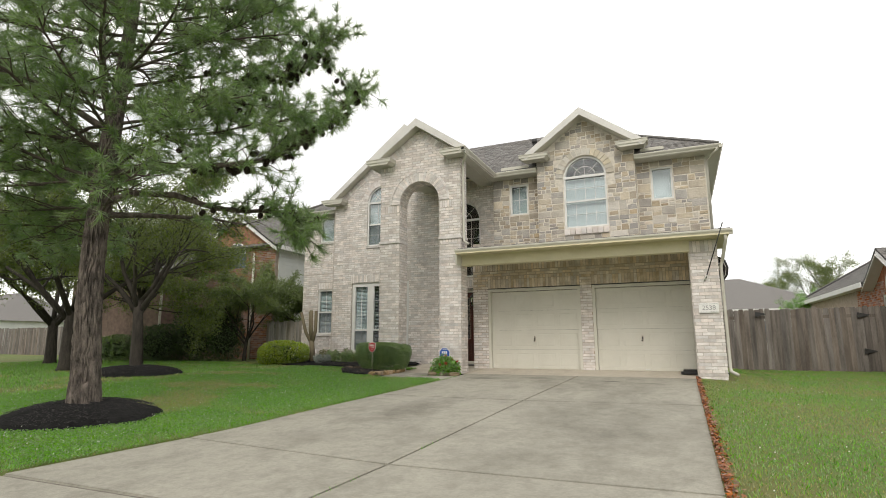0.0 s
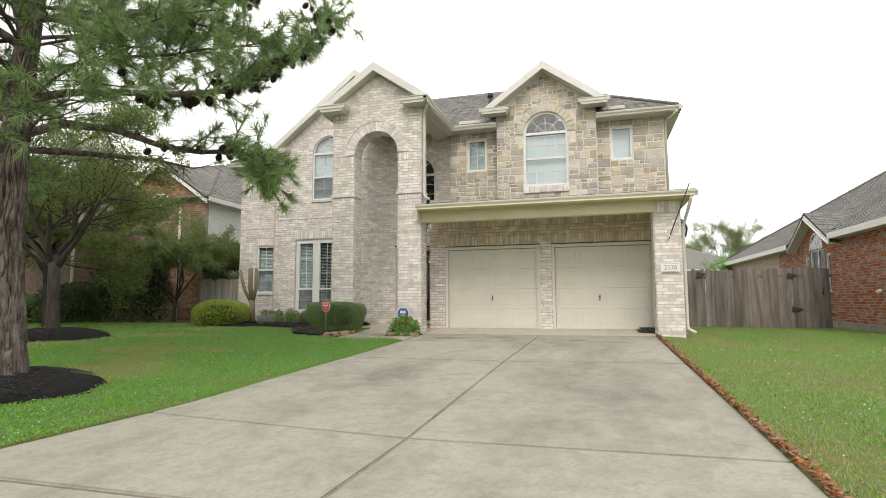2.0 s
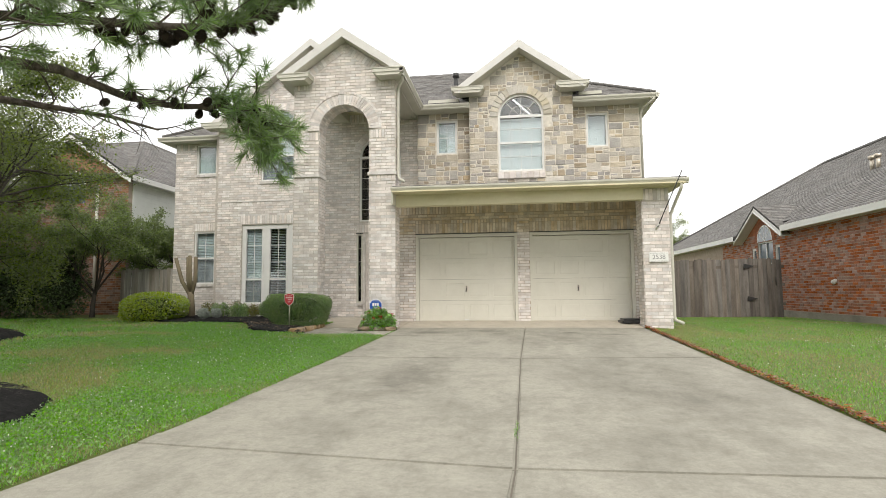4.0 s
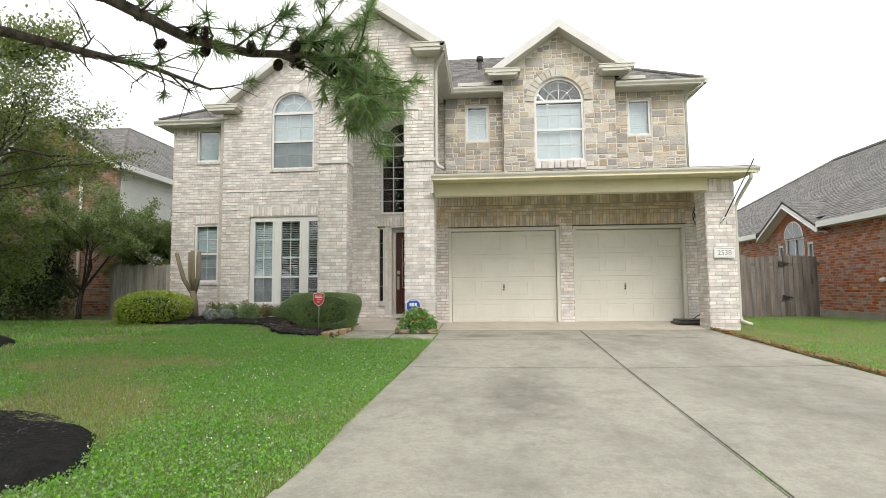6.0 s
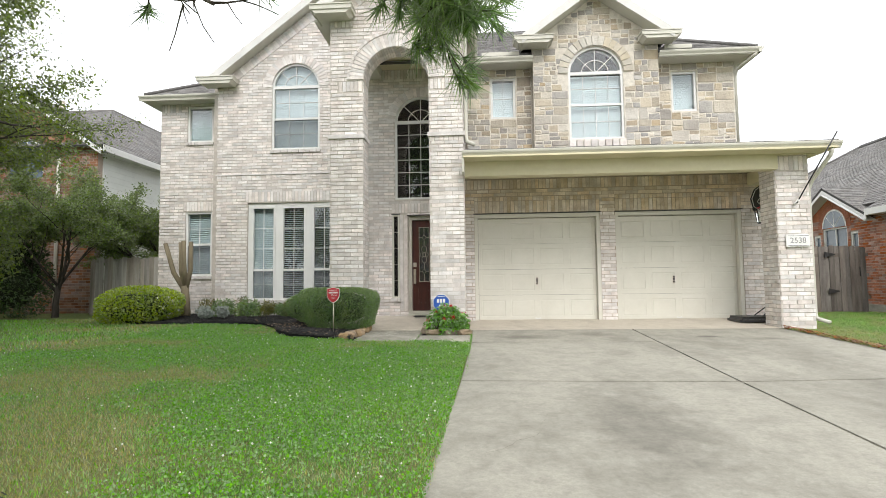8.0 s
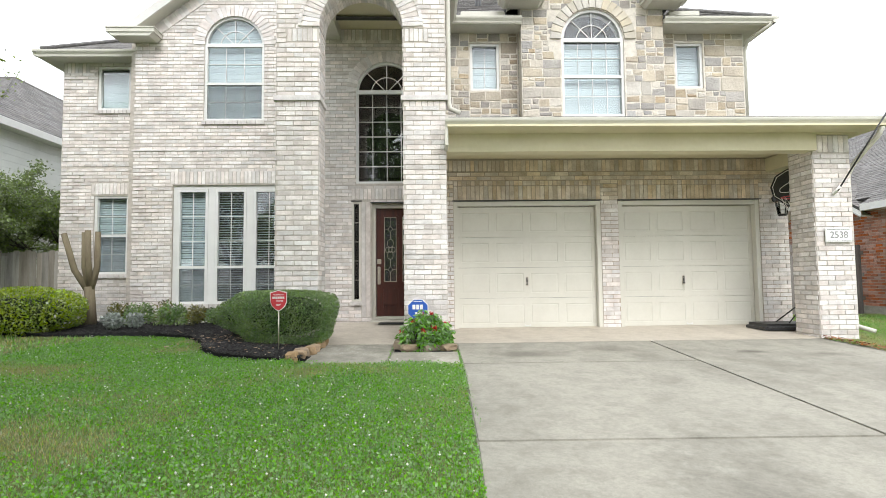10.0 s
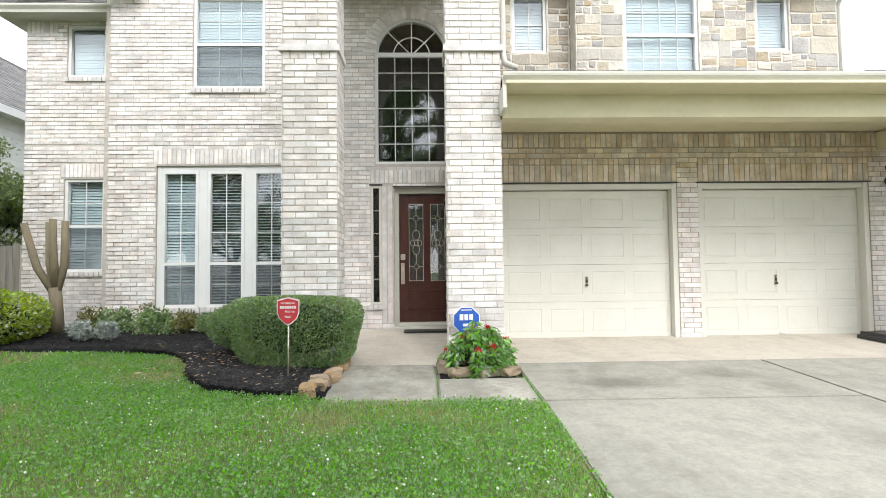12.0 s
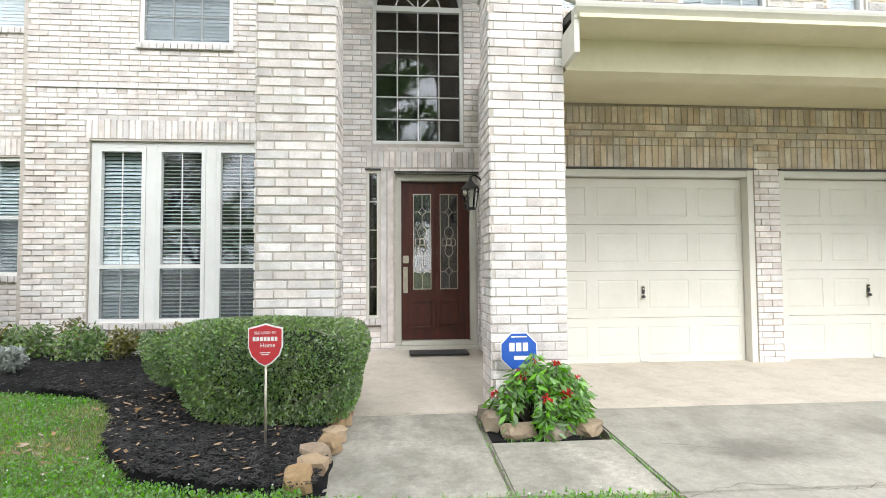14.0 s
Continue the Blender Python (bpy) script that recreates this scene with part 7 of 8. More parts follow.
# trunk with ridged bark plates
bm = bmesh.new()
tp, tr_ = [], []
for k in range(len(TR) - 1):
    m = 26 if 0 < k < 7 else 4
    for j in range(m):
        t = j / m
        tp.append(Vector(TR[k]).lerp(Vector(TR[k + 1]), t))
        tr_.append(TRR[k] + (TRR[k + 1] - TRR[k]) * t)
tube(bm, tp, tr_, 96)
for v in bm.verts:
    k = min(range(len(tp)), key=lambda q: abs(tp[q].z - v.co.z))
    out = Vector((v.co.x - tp[k].x, v.co.y - tp[k].y, 0))
    if out.length > 1e-4:
        a = math.atan2(out.y, out.x)
        w = noise.noise(Vector((math.cos(a) * 2, math.sin(a) * 2, v.co.z * 2.0))) * 0.6
        f = noise.noise(Vector((math.cos(a + w * 0.3) * 5.5, math.sin(a + w * 0.3) * 5.5, v.co.z * 3.6 + w)))
        g = noise.noise(Vector((math.cos(a) * 11, math.sin(a) * 11, v.co.z * 7)))
        v.co += out.normalized() * (min(abs(f) * 2.6, 0.55) * 0.060 + g * 0.012 - 0.022)
part("trunk", fix(bm), M_BARK, pine, "grey-brown furrowed trunk")
rg = random.Random(200)
BOUGHS = [
    ([(-7.68, 4.93, 3.10), (-7.25, 5.15, 3.28), (-6.80, 5.48, 3.28), (-6.38, 5.85, 3.12), (-5.95, 6.03, 3.06), (-5.50, 6.08, 3.05), (-5.2, 6.12, 2.99), (-5.0, 6.16, 2.9)], 0.058),
    ([(-7.68, 4.95, 2.95), (-7.56, 5.45, 3.04), (-7.32, 5.95, 3.10), (-6.98, 6.38, 3.12), (-6.70, 6.80, 3.08)], 0.05),
    ([(-7.72, 4.97, 3.55), (-7.1, 5.05, 3.62), (-6.5, 5.15, 3.60), (-5.7, 5.28, 3.53), (-5.2, 5.7, 3.68), (-4.95, 6.2, 4.1), (-4.78, 6.7, 4.7), (-4.70, 7.05, 5.3)], 0.055),
    ([(-7.9, 5.2, 4.75), (-7.2, 5.5, 4.85), (-6.4, 5.8, 4.95), (-5.8, 6.2, 5.25), (-5.35, 6.6, 5.7), (-5.0, 6.9, 6.2)], 0.05),
    ([(-7.86, 5.1, 4.3), (-8.4, 4.8, 4.7), (-9.2, 4.5, 5.1), (-10.2, 4.3, 5.5)], 0.06),
    ([(-7.75, 5.0, 3.5), (-8.5, 5.3, 3.8), (-9.4, 5.5, 3.9), (-10.4, 5.6, 3.95)], 0.055),
    ([(-7.88, 5.12, 4.35), (-8.05, 5.0, 5.2), (-8.15, 4.95, 6.4), (-8.2, 4.9, 7.8)], 0.07),
]
BOUGHS += [([(-5.5, 6.08, 3.03), (-5.28, 6.28, 2.88), (-5.12, 6.38, 2.68)], 0.02), ([(-5.3, 6.1, 3.0), (-5.12, 6.06, 2.82), (-5.0, 6.08, 2.60)], 0.018)]
for k in range(9):
    z = 4.0 + 0.45 * k
    a = rg.uniform(0.1, 1.3)
    BOUGHS.append(([tuple(p) for p in limb_curve(rg, (-7.85 - 0.02 * k, 5.1 + 0.02 * k, z), (math.cos(a), math.sin(a), rg.uniform(0.1, 0.35)), rg.uniform(2.6, 3.5), 0.0)], 0.027))
for k in range(50):
    z = 3.5 + 6.4 * (k / 50) ** 0.9
    a = k * 2.399 + rg.uniform(-0.3, 0.3)
    if k % 3 == 0:
        a = rg.uniform(2.2, 4.4)
    ln = rg.uniform(2.3, 3.3) * (1.0 if z < 6.5 else max(0.35, 1 - (z - 6.5) / 5))
    q = next(i for i in range(len(TR)) if TR[i][2] >= z)
    s = Vector(TR[q - 1]).lerp(Vector(TR[q]), (z - TR[q - 1][2]) / (TR[q][2] - TR[q - 1][2]))
    # leave the side over the lawn path lighter
    BOUGHS.append(([tuple(p) for p in limb_curve(rg, s, (math.cos(a), math.sin(a), rg.uniform(0.05, 0.4)), ln, 0.01)], 0.030))
for k in range(5):  # low boughs over the lawn
    a = 2.8 + 0.32 * k
    BOUGHS.append(([tuple(p) for p in limb_curve(rg, (-7.7, 4.95, 2.75 + 0.16 * k), (math.cos(a), math.sin(a), rg.uniform(0.0, 0.2)), rg.uniform(2.4, 3.4), 0.01)], 0.022))
for k in range(3):  # boughs that reach towards the street
    a = -0.3 + 0.25 * k
    BOUGHS.append(([tuple(p) for p in limb_curve(rg, (-7.65, 4.93, 2.95 + 0.21 * ((k * 3) % 7)), (math.cos(a), math.sin(a), rg.uniform(0.05, 0.25)), rg.uniform(1.8, 2.6), 0.01)], 0.020))
tips, twigs, cones = [], [], []
for li, (pts, r0) in enumerate(BOUGHS):
    n = len(pts)
    tubes("limb", [(pts, [r0 * (1 - 0.75 * i / (n - 1)) for i in range(n)])], M_BARK if li < 9 else M_TWIG, pine)
    length = sum((Vector(pts[i + 1]) - Vector(pts[i])).length for i in range(n - 1))
    m = int(length / (0.075 if 7 <= li < 9 else 0.085 if li in (2, 3) else 0.13))
    for j in range(m):
        t0 = 0.30 if li < 9 else 0.14
        t = t0 + (1 - t0) * (j + rg.random()) / m
        x = t * (n - 1)
        i = min(int(x), n - 2)
        a, b = Vector(pts[i]), Vector(pts[i + 1])
        p = a.lerp(b, x - i)
        d = (b - a).normalized()
        side = d.cross(Vector((0, 0, 1))).normalized() * (1 if j % 2 else -1)
        w = (d * rg.uniform(0.3, 1.0) + side * rg.uniform(0.4, 1.0) + Vector((0, 0, rg.uniform(-0.35, 0.5)))).normalized()
        ln = rg.uniform(0.3, 0.85) * (1.15 - 0.5 * t) * (0.35 if 7 <= li < 9 else 1.0)
        if li == 1:
            ln *= 0.75
        tw = limb_curve(rg, p, w, ln, -0.02, 0.16, 4)
        twigs.append((tw, [0.011, 0.009, 0.007, 0.005, 0.004]))
        if li == 1:  # a nearly bare bough
            if j % 5 == 0:
                tips.append((tw[-1], (tw[-1] - tw[-2]).normalized()))
            for _ in range(2):
                w2 = ((tw[-1] - tw[-2]).normalized() + Vector((rg.gauss(0, 0.7), rg.gauss(0, 0.7), rg.gauss(0, 0.5)))).normalized()
                twigs.append((limb_curve(rg, tw[rg.choice((1, 2, 3))], w2, rg.uniform(0.15, 0.4), 0.02, 0.2, 3), [0.006, 0.005, 0.004, 0.003]))
            continue
        tips.append((tw[-1], (tw[-1] - tw[-2]).normalized()))
        few = li == 0 and t < 0.5
        if not few or j % 3 == 0:
            if j % 2:
                tips.append((tw[2], (tw[3] - tw[1]).normalized()))
            for _ in range(2):
                w2 = ((tw[-1] - tw[-2]).normalized() + Vector((rg.gauss(0, 0.7), rg.gauss(0, 0.7), rg.gauss(0, 0.5)))).normalized()
                e = limb_curve(rg, tw[rg.choice((1, 2, 3))], w2, rg.uniform(0.15, 0.4), -0.03, 0.15, 3)
                twigs.append((e, [0.006, 0.005, 0.004, 0.003]))
                tips.append((e[-1], (e[-1] - e[-2]).normalized()))
        if (li in (0, 2, 3) and rg.random() < 0.75) or rg.random() < 0.12:
            for _ in range(3 if li in (2, 3) else 1):
                cones.append(tw[rg.choice((1, 2, 3))] + Vector((rg.gauss(0, 0.05), rg.gauss(0, 0.05), -0.05)))
    d = (Vector(pts[-1]) - Vector(pts[-2])).normalized()
    for _ in range(0 if li == 1 else 7):
        tips.append((Vector(pts[-1]) + Vector((rg.gauss(0, 0.07), rg.gauss(0, 0.07), rg.gauss(0, 0.06))), (d + Vector((rg.gauss(0, 0.5), rg.gauss(0, 0.5), rg.gauss(0, 0.4)))).normalized()))
bm = bmesh.new()
vs_, fs_ = [], []
for pts, rad in twigs:
    for i in range(len(pts) - 1):
        a, b = Vector(pts[i]), Vector(pts[i + 1])
        d = (b - a).normalized()
        s = d.cross(Vector((0.31, 0.22, 0.92))).normalized()
        u = s.cross(d)
        k = len(vs_)
        for q, rr in ((a, rad[i]), (b, rad[i + 1])):
            for t in range(4):
                vs_.append(q + (s * math.cos(t * 1.5708) + u * math.sin(t * 1.5708)) * rr)
        for t in range(4):
            fs_.append((k + t, k + (t + 1) % 4, k + 4 + (t + 1) % 4, k + 4 + t))
bm.free()
soup("twig_work", vs_, fs_, M_TWIG, pine, kind="stuff")
needles("needles", tips, M_NEEDLE, pine, 201)
# cones
bm = bmesh.new()
for row in range(7):
    z = -0.045 + 0.0145 * row
    rr = 0.032 * math.sin(math.pi * (row + 1.1) / 8.6) + 0.004
    for k in range(8):
        a = radians(45 * k + 22.5 * (row % 2))
        c = Vector((rr * math.cos(a), rr * math.sin(a), z))
        t = Vector((-math.sin(a), math.cos(a), 0)) * 0.011
        q = [bm.verts.new(v) for v in (c * 0.3 + Vector((0, 0, z * 0.7)), c - t, c + Vector((math.cos(a), math.sin(a), 0.6)) * 0.010, c + t)]
        bm.faces.new(q)
        q2 = [bm.verts.new(v + Vector((0, 0, -0.004))) for v in (c * 0.3 + Vector((0, 0, z * 0.7)), c - t, c + Vector((math.cos(a), math.sin(a), 0.6)) * 0.010, c + t)]
        bm.faces.new(q2[::-1])
bmesh.ops.create_icosphere(bm, subdivisions=1, radius=1.0, matrix=Matrix.Diagonal((0.022, 0.022, 0.045, 1)))
cone_me = bpy.data.meshes.new("cone")
bm.to_mesh(cone_me)
bm.free()
cone_me.materials.append(M_CONE)
for c in cones[:230]:
    ob = new("cone", cone_me)
    ob.parent = pine
    ob.matrix_parent_inverse = world_of(pine).inverted()
    ob.matrix_basis = pose(c.x, c.y, c.z, rg.uniform(120, 220), rg.uniform(-40, 40), rg.uniform(0, 360))


def broadleaf(name, place, height, spread, seed, label, leaf_mat, trunk_r, n_leaves, leaf=0.075, fork=0.35, bark=M_OAK_BARK, crown_low=0.38, group=""):
    rg = random.Random(seed)
    x, y, z = place
    tree = empty(name, place, label, "tree", group)
    zf = height * fork
    lean = rg.uniform(-0.15, 0.15)
    trunk_pts = [(x, y, z - 0.1), (x + 0.02, y, z + 0.15), (x + lean * 0.4, y, z + zf * 0.5), (x + lean, y + lean * 0.5, z + zf)]
    tubes("trunk", [(trunk_pts, [trunk_r * 1.5, trunk_r * 1.1, trunk_r * 0.95, trunk_r * 0.85])], bark, tree, sides=14)
    ends, vs, fs = [], [], []
    top = Vector(trunk_pts[-1])

    def grow(p, d, ln, r, depth):
        pts = limb_curve(rg, p, d, ln, -0.02, 0.13, 4)
        rad = [r * (1 - 0.12 * i) for i in range(5)]
        if depth == 0:
            tubes("limb", [(pts, rad)], bark, tree, sides=8)
        else:
            for i in range(4):
                a, b = pts[i], pts[i + 1]
                dd = (b - a).normalized()
                s = dd.cross(Vector((0.31, 0.22, 0.92))).normalized()
                u = s.cross(dd)
                k = len(vs)
                for q, rr in ((a, rad[i]), (b, rad[i + 1])):
                    for t in range(5):
                        vs.append(q + (s * math.cos(t * 1.2566) + u * math.sin(t * 1.2566)) * rr)
                for t in range(5):
                    fs.append((k + t, k + (t + 1) % 5, k + 5 + (t + 1) % 5, k + 5 + t))
        if depth >= 2:
            ends.extend(pts[1:])
        if depth < 3:
            for _ in range(3 if depth else 4):
                w = ((pts[-1] - pts[-2]).normalized() + Vector((rg.gauss(0, 0.55), rg.gauss(0, 0.55), rg.gauss(0, 0.35)))).normalized()
                grow(pts[rg.choice((2, 3, 4))], w, ln * rg.uniform(0.5, 0.75), rad[3] * 0.6, depth + 1)
    for k in range(6):
        a = 2 * math.pi * k / 6 + rg.uniform(-0.4, 0.4)
        grow(top - Vector((0, 0, rg.uniform(0, zf * 0.25))), (math.cos(a) * spread / height * 1.3, math.sin(a) * spread / height * 1.3, rg.uniform(0.5, 1.1)), height * 0.36, trunk_r * 0.5, 0)
    soup("branchwork", vs, fs, bark, tree, kind="stuff")
    r = np.random.RandomState(seed)
    e = np.array([tuple(p) for p in ends])
    c = e[r.randint(0, len(e), n_leaves)] + r.normal(size=(n_leaves, 3)) * np.array([0.105, 0.105, 0.07]) * height / 5
    leaves("crown", c, leaf * 0.85, leaf_mat, tree, seed + 1, 0.5)
    return tree


broadleaf("oak_tree", (-12.6, 9.4, 0.40), 4.9, 2.2, 210, "young live oak with fine leaves in a mulch ring", M_OAK_LEAF, 0.13, 26000, 0.058, 0.36)
broadleaf("oak_tree", (-16.0, 9.8, 0.33), 8.2, 4.6, 211, "live oak with low spreading limbs on the lawn", M_OAK_LEAF, 0.17, 110000, 0.095, 0.20)
broadleaf("oak_tree", (-21.5, 12.6, 0.33), 8.4, 5.0, 212, "live oak further along the row of lawns", M_OAK_LEAF, 0.18, 60000, 0.11, 0.19)
broadleaf("oak_tree", (-17.2, 12.9, 0.35), 6.2, 3.2, 213, "slender oak in front of the brick neighbour", M_OAK_LEAF, 0.16, 20000, 0.08, 0.34)
broadleaf("oak_tree", (-27, 9.0, 0.3), 6.5, 4.2, 216, "broad oak down the street", M_OAK_LEAF, 0.25, 14000, 0.11, 0.3)
broadleaf("garden_tree", (10.1, 52, 0.3), 8.6, 2.8, 214, "distant tree with fresh spring leaves", M_OAK_LEAF, 0.2, 38000, 0.12, 0.22)
broadleaf("street_tree", (-14, -18, -0.2), 8.0, 5.5, 217, "tree in the garden across the street", M_OAK_LEAF, 0.25, 9000, 0.2, 0.3)
broadleaf("street_tree", (4, -17, -0.2), 7.5, 5.0, 218, "round tree in the garden across the street", M_OAK_LEAF, 0.25, 9000, 0.2, 0.3)

for k_, (tx_, ty_, th_) in enumerate(((-19.5, -13.0, 10.0), (-25.5, -11.5, 9.0), (-32.0, -14.5, 10.5), (-9.0, -15.5, 9.0))):
    broadleaf("street_tree", (tx_, ty_, -0.2), th_, 6.0, 240 + k_, "leafy tree in the gardens across the street", M_OAK_LEAF, 0.28, 15000, 0.24, 0.24, group="trees across the street")

# shrubs in front of the left neighbour
M_LEAF_MID = material("mid_green_leaves", (0.15, 0.215, 0.07), 0.5, second=(0.20, 0.26, 0.095), scale=3, vary="island", amount=0.4, thin=0.3)
def shrub(place, radii, n, mat, seed, label, leaf=0.09, square=2.0, shell=0.35, amp=0.3, core=0.72):
    s = empty("shrub", place, label, "shrub", "shrubs by the neighbour")
    c = (place[0], place[1], place[2] + radii[2])
    p, o = blob(n, c, radii, seed, shell=shell, lumps=14, square=square, amp=amp)
    leaves("foliage", p, leaf, mat, s, seed + 1, 0.45, 1.0, o)
    # dark core whose colour stands in for shade between the leaves
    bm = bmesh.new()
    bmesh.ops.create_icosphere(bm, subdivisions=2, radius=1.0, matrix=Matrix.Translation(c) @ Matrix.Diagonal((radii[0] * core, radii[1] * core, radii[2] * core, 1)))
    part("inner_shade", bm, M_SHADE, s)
    return s


shrub((-17.4, 15.5, 0.3), (0.9, 0.8, 1.1), 7000, M_LEAF_DARK, 221, "dark evergreen shrub by the brick neighbour", square=2.6)
shrub((-18.8, 15.0, 0.3), (1.1, 0.8, 0.75), 7000, M_LEAF_DARK, 222, "dark clipped hedge by the brick neighbour", square=3.5, amp=0.15)
shrub((-20.9, 14.7, 0.3), (1.0, 0.7, 0.55), 6000, M_LEAF_HEDGE, 223, "low clipped hedge by the brick neighbour", square=3.5, amp=0.15)
shrub((-16.4, 15.9, 0.3), (0.8, 0.7, 1.2), 6000, M_LEAF_DARK, 224, "tall dark shrub beside the fence")
broadleaf("shrub_tree", (-15.5, 16.1, 0.3), 4.5, 2.1, 225, "upright feathery evergreen tree by the fence", M_LEAF_MID, 0.07, 60000, 0.072, 0.2)
broadleaf("shrub_tree", (-14.5, 18.7, 0.3), 3.8, 2.2, 226, "glossy evergreen tree behind the fence", M_LEAF_MID, 0.08, 40000, 0.08, 0.35)
broadleaf("shrub_tree", (6.2, 33, 0.3), 3.7, 2.4, 227, "bright green bush behind the far fence", M_LEAF_BRIGHT, 0.1, 9000, 0.10, 0.3)

# ---- lawn ----
def on_lawn(px, py):
    if drive_left(py) - 0.005 < px < 0.215 and py < 13.2:
        return False
    if px > 0.21 and py < 18.6:
        return not (px < 0.95 and py > 12.8)
    if px > -5.03:
        return False
    if -6.96 < px and py > 11.33:
        return False
    if inside(px, py, BED):
        return False
    if math.hypot(px + 7.60, py - 4.93) < 0.95 or math.hypot(px + 12.6, py - 9.4) < 1.1:
        return False
    return py < 15.6 if px > -13 else py < 15


def dry(px, py):
    """How thin and yellow the grass is, 0 to 1."""
    f = noise.noise(Vector((px * 0.55, py * 0.55, 3.0))) + 0.5 * noise.noise(Vector((px * 1.7, py * 1.7, 7.0)))
    g = 0.75 * math.exp(-((px + 8.0) ** 2 + (py - 6.3) ** 2) / 1.6) + 0.6 * math.exp(-((px + 11) ** 2 + (py - 10.8) ** 2) / 6) + (0.3 if px > 0 else 0) + 0.5 * math.exp(-((px + 9.3) / 1.2) ** 2 - ((py - 13.0) / 0.6) ** 2)
    return min(max(0.10 + f * 1.6 + g, 0), 1)


def grass(name, n, x0, x1, y0, y1, h, w, mat, seed, label, want, dens=None):
    r = random.Random(seed)
    verts, faces = [], []
    k = 0
    tries = 0
    while k < n and tries < n * 4:
        tries += 1
        px, py = r.uniform(x0, x1), r.uniform(y0, y1)
        if not on_lawn(px, py) or r.random() > want(dry(px, py)):
            continue
        k += 1
        a = r.uniform(0, 6.283)
        hh = h * r.uniform(0.5, 1.3)
        bend = r.uniform(0.3, 1.2) * hh
        z = ground_z(px, py) - 0.005
        i = len(verts)
        sx, sy = -math.sin(a) * w, math.cos(a) * w
        verts += [(px - sx, py - sy, z), (px + sx, py + sy, z), (px + math.cos(a) * bend, py + math.sin(a) * bend, z + hh)]
        faces.append((i, i + 1, i + 2))
    return tagged(soup(name, verts, faces, mat, None, label, "stuff"), category="grass")


M_GREEN = material("fresh_grass", (0.13, 0.36, 0.040), 0.55, second=(0.20, 0.40, 0.065), scale=1.3, vary="island", amount=0.35, thin=0.3)
M_STRAW = material("straw_grass", (0.42, 0.37, 0.17), 0.7, second=(0.30, 0.31, 0.11), scale=1.3, vary="island", amount=0.3, thin=0.3)
grass("grass", 270000, -10.5, -5.0, 1.5, 14.0, 0.031, 0.0031, M_GREEN, 301, "short green lawn grass", lambda d: 1.0 - 0.7 * d)
grass("straw_grass", 110000, -10.5, -5.0, 2.0, 14.0, 0.026, 0.0028, M_STRAW, 302, "yellowed thin lawn grass", lambda d: 0.10 + d * d)
grass("grass", 80000, -24.0, -10.5, 3.0, 15.5, 0.045, 0.008, M_GREEN, 303, "short green lawn grass", lambda d: 1.0 - 0.6 * d)
grass("straw_grass", 34000, -24.0, -10.5, 3.0, 15.5, 0.042, 0.007, M_STRAW, 304, "yellowed thin lawn grass", lambda d: d * d)
grass("grass", 130000, 0.21, 6.2, 2.2, 18.6, 0.030, 0.0042, M_GREEN, 305, "short green lawn grass", lambda d: 1.0 - 0.7 * d)
grass("straw_grass", 80000, 0.21, 6.2, 2.2, 18.6, 0.026, 0.0038, M_STRAW, 306, "yellowed thin lawn grass", lambda d: 0.30 + 0.7 * d)
# weeds in the joints
rw = random.Random(308)
wv, wf = [], []
for x0_, y0_, x1_, y1_, n_ in ((-5.89, 11.36, -5.89, 12.75, 70), (-5.035, 11.30, -5.03, 12.25, 130), (-5.06, 12.2, -5.75, 12.17, 40), (-2.58, 3.2, -2.53, 4.0, 45), (-2.5, 5.0, -2.49, 5.5, 40), (-5.05, 9.0, -5.03, 11.3, 200)):
    for _ in range(n_):
        t_ = rw.random() ** 0.8
        px, py = x0_ + (x1_ - x0_) * t_ + rw.gauss(0, 0.009), y0_ + (y1_ - y0_) * t_ + rw.gauss(0, 0.009)
        a, h_ = rw.uniform(0, 6.283), rw.uniform(0.012, 0.04)
        z = -0.14 + 0.035 * py - 0.012
        i = len(wv)
        wv += [(px - 0.003 * math.sin(a), py + 0.003 * math.cos(a), z), (px + 0.003 * math.sin(a), py - 0.003 * math.cos(a), z), (px + h_ * 0.7 * math.cos(a), py + h_ * 0.7 * math.sin(a), z + h_)]
        wf.append((i, i + 1, i + 2))
tagged(soup("joint_weeds", wv, wf, M_GREEN, None, "small green weeds growing in the paving joints", "stuff"), category="weeds")
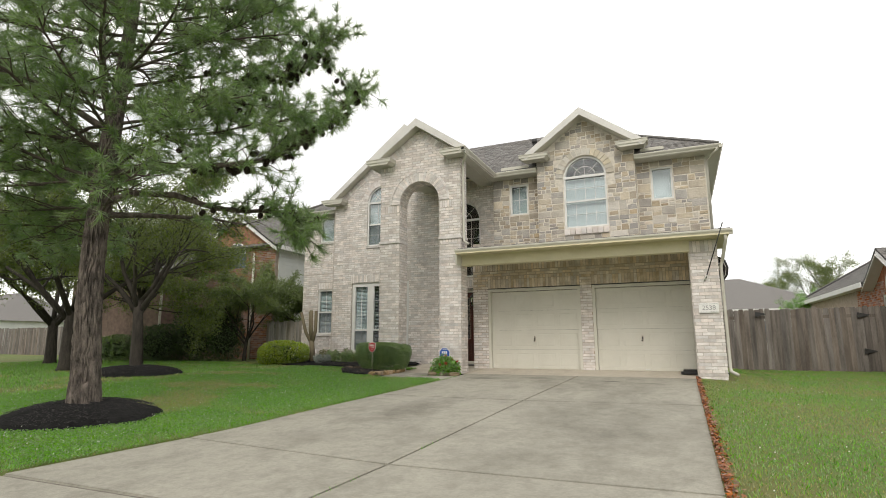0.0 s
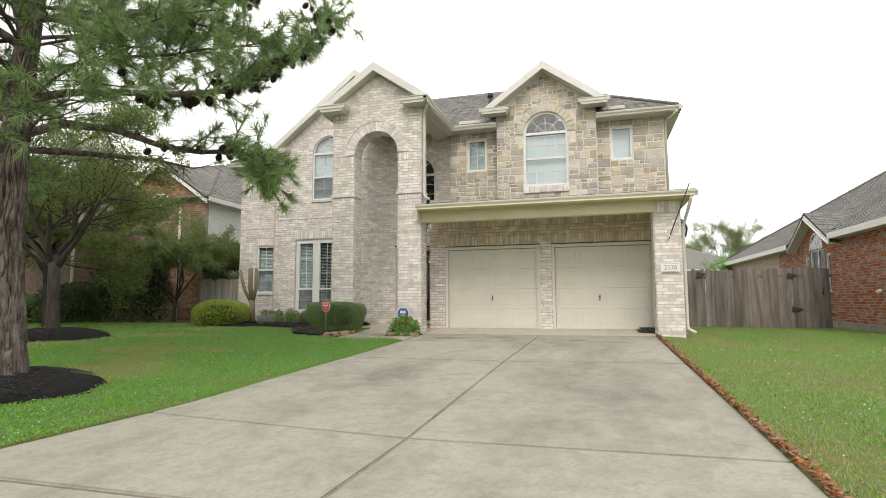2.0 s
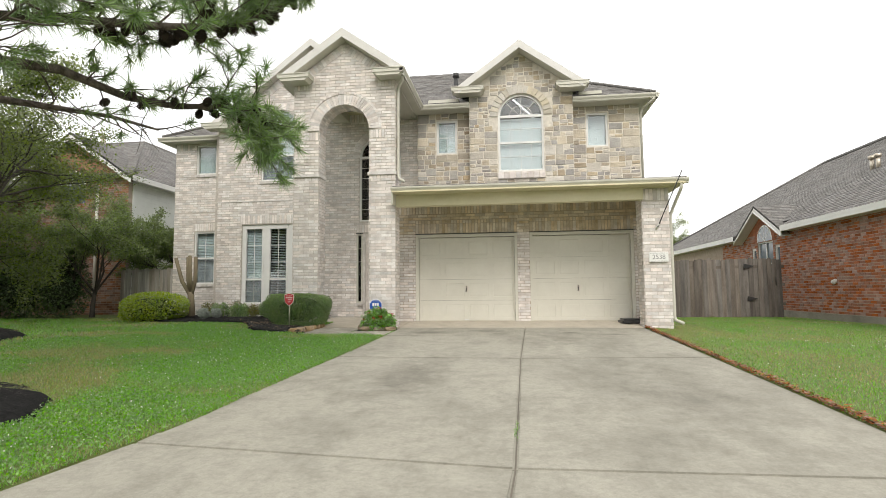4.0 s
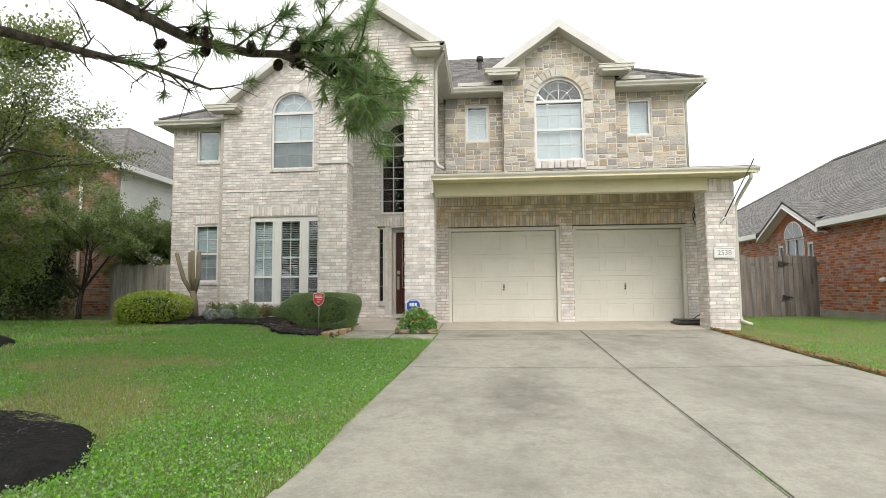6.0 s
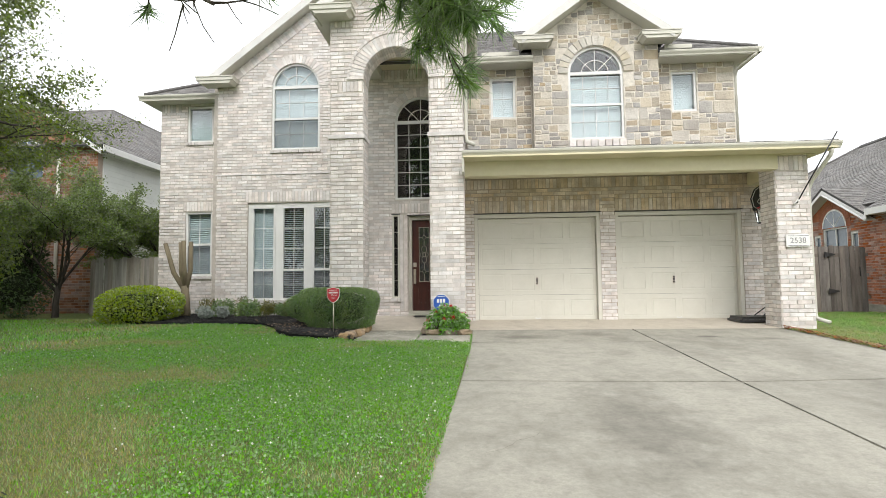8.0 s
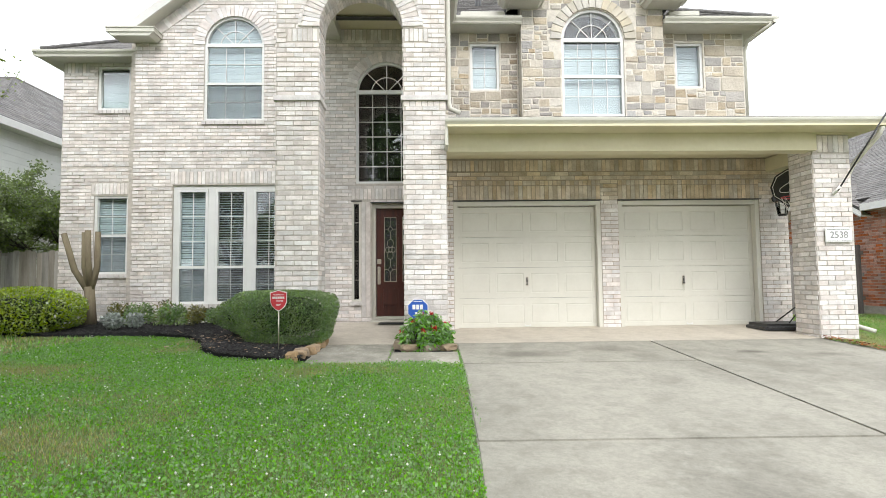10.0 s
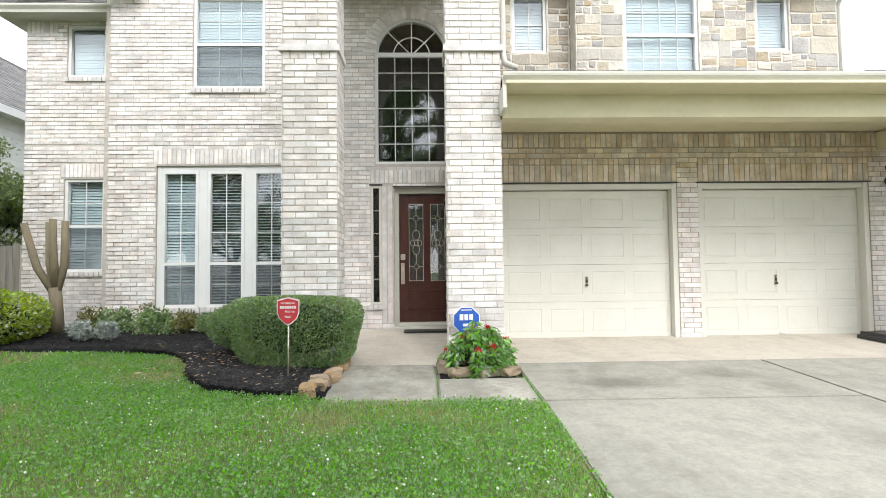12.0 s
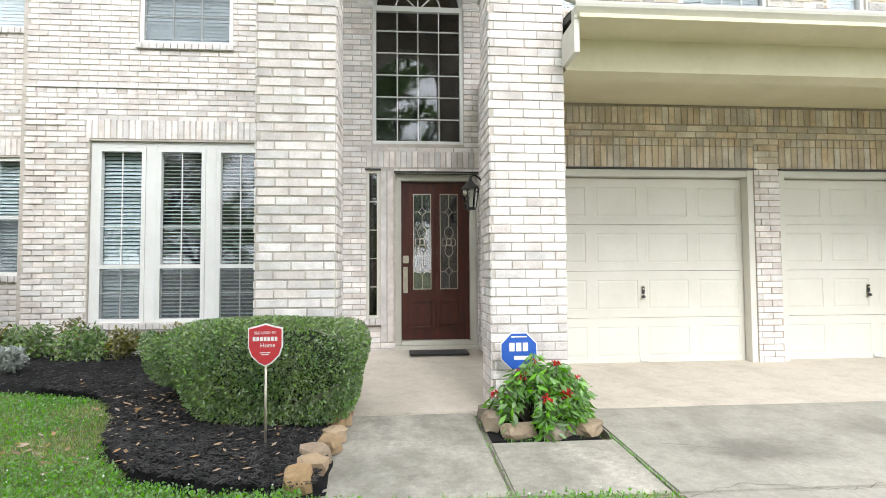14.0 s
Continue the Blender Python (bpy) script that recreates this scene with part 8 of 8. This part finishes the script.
# clover leaves and heads
rc = random.Random(310)
cl, heads = [], []
while len(cl) < 130000:
    px, py = rc.uniform(-10.5, -5.03), rc.uniform(3.2, 13.6)
    if on_lawn(px, py) and rc.random() < 1.0 - dry(px, py) * 1.3:
        cl.append((px, py, ground_z(px, py) + rc.uniform(0.012, 0.040)))
tagged(leaves("clover", cl, 0.019, material("clover_leaves", (0.15, 0.34, 0.062), 0.85, second=(0.21, 0.40, 0.085), scale=3, vary="island", amount=0.3, thin=0.3), None, 311, 0.8), "patches of small clover leaves in the lawn", "clover", kind="stuff")
vs_, fs_ = [], []
n = 0
while n < 1000:
    px, py = (rc.uniform(-11, -5.15), rc.uniform(3.4, 13.6)) if n % 4 else (rc.uniform(0.4, 5), rc.uniform(3, 15))
    if not on_lawn(px, py) or rc.random() < dry(px, py) * 0.9:
        continue
    n += 1
    r_ = rc.uniform(0.004, 0.009)
    c = Vector((px, py, ground_z(px, py) + rc.uniform(0.045, 0.075)))
    k = len(vs_)
    vs_ += [c + Vector(v) * r_ for v in ((1, 0, 0), (0, 1, 0), (-1, 0, 0), (0, -1, 0), (0, 0, 1), (0, 0, -1))]
    fs_ += [(k, k + 1, k + 4), (k + 1, k + 2, k + 4), (k + 2, k + 3, k + 4), (k + 3, k, k + 4), (k + 1, k, k + 5), (k + 2, k + 1, k + 5), (k + 3, k + 2, k + 5), (k, k + 3, k + 5)]
tagged(soup("clover_heads", vs_, fs_, M_CLOVER, None, "small white clover flowers in the lawn", "stuff"), category="flowers")

# ---- pieces of walls, linked last ----
for name_, verts_, faces_, mat_, wall_ in ARCH:
    soup(name_, verts_, faces_, M_BRICK_ONE if mat_ is M_BRICK else mat_, wall_)
for wall_, mat_, m_ in PIECES:
    b_ = new("brick", unit_brick(mat_))
    b_.parent = wall_
    b_.matrix_basis = m_
for wall_, plane_, u0_, u1_, z0_, z1_, k_ in STONES:
    rng_ = random.Random(int(k_ * 1e6))
    bm = bmesh.new()
    e_ = 0.012
    d_ = rng_.uniform(0.005, 0.014)
    jit = [rng_.uniform(-0.014, 0.014) for _ in range(8)]
    lo_ = [bm.verts.new(plane_.at(u, z, -0.004)) for u, z in ((u0_, z0_), (u1_, z0_), (u1_, z1_), (u0_, z1_))]
    md_ = [bm.verts.new(plane_.at(u + jit[i], z + jit[i + 4], d_ * 0.7)) for i, (u, z) in enumerate(((u0_, z0_), (u1_, z0_), (u1_, z1_), (u0_, z1_)))]
    hi_ = [bm.verts.new(plane_.at(u + jit[i], z + jit[i + 4], d_ + jit[i] * 0.4)) for i, (u, z) in enumerate(((u0_ + e_, z0_ + e_), (u1_ - e_, z0_ + e_), (u1_ - e_, z1_ - e_), (u0_ + e_, z1_ - e_)))]
    for i in range(4):
        j = (i + 1) % 4
        bm.faces.new((lo_[i], lo_[j], md_[j], md_[i]))
        bm.faces.new((md_[i], md_[j], hi_[j], hi_[i]))
    bm.faces.new(hi_)
    part("stone", bm, M_STONES[rng_.choice((0, 0, 0, 1, 1, 2, 2, 3))], wall_)
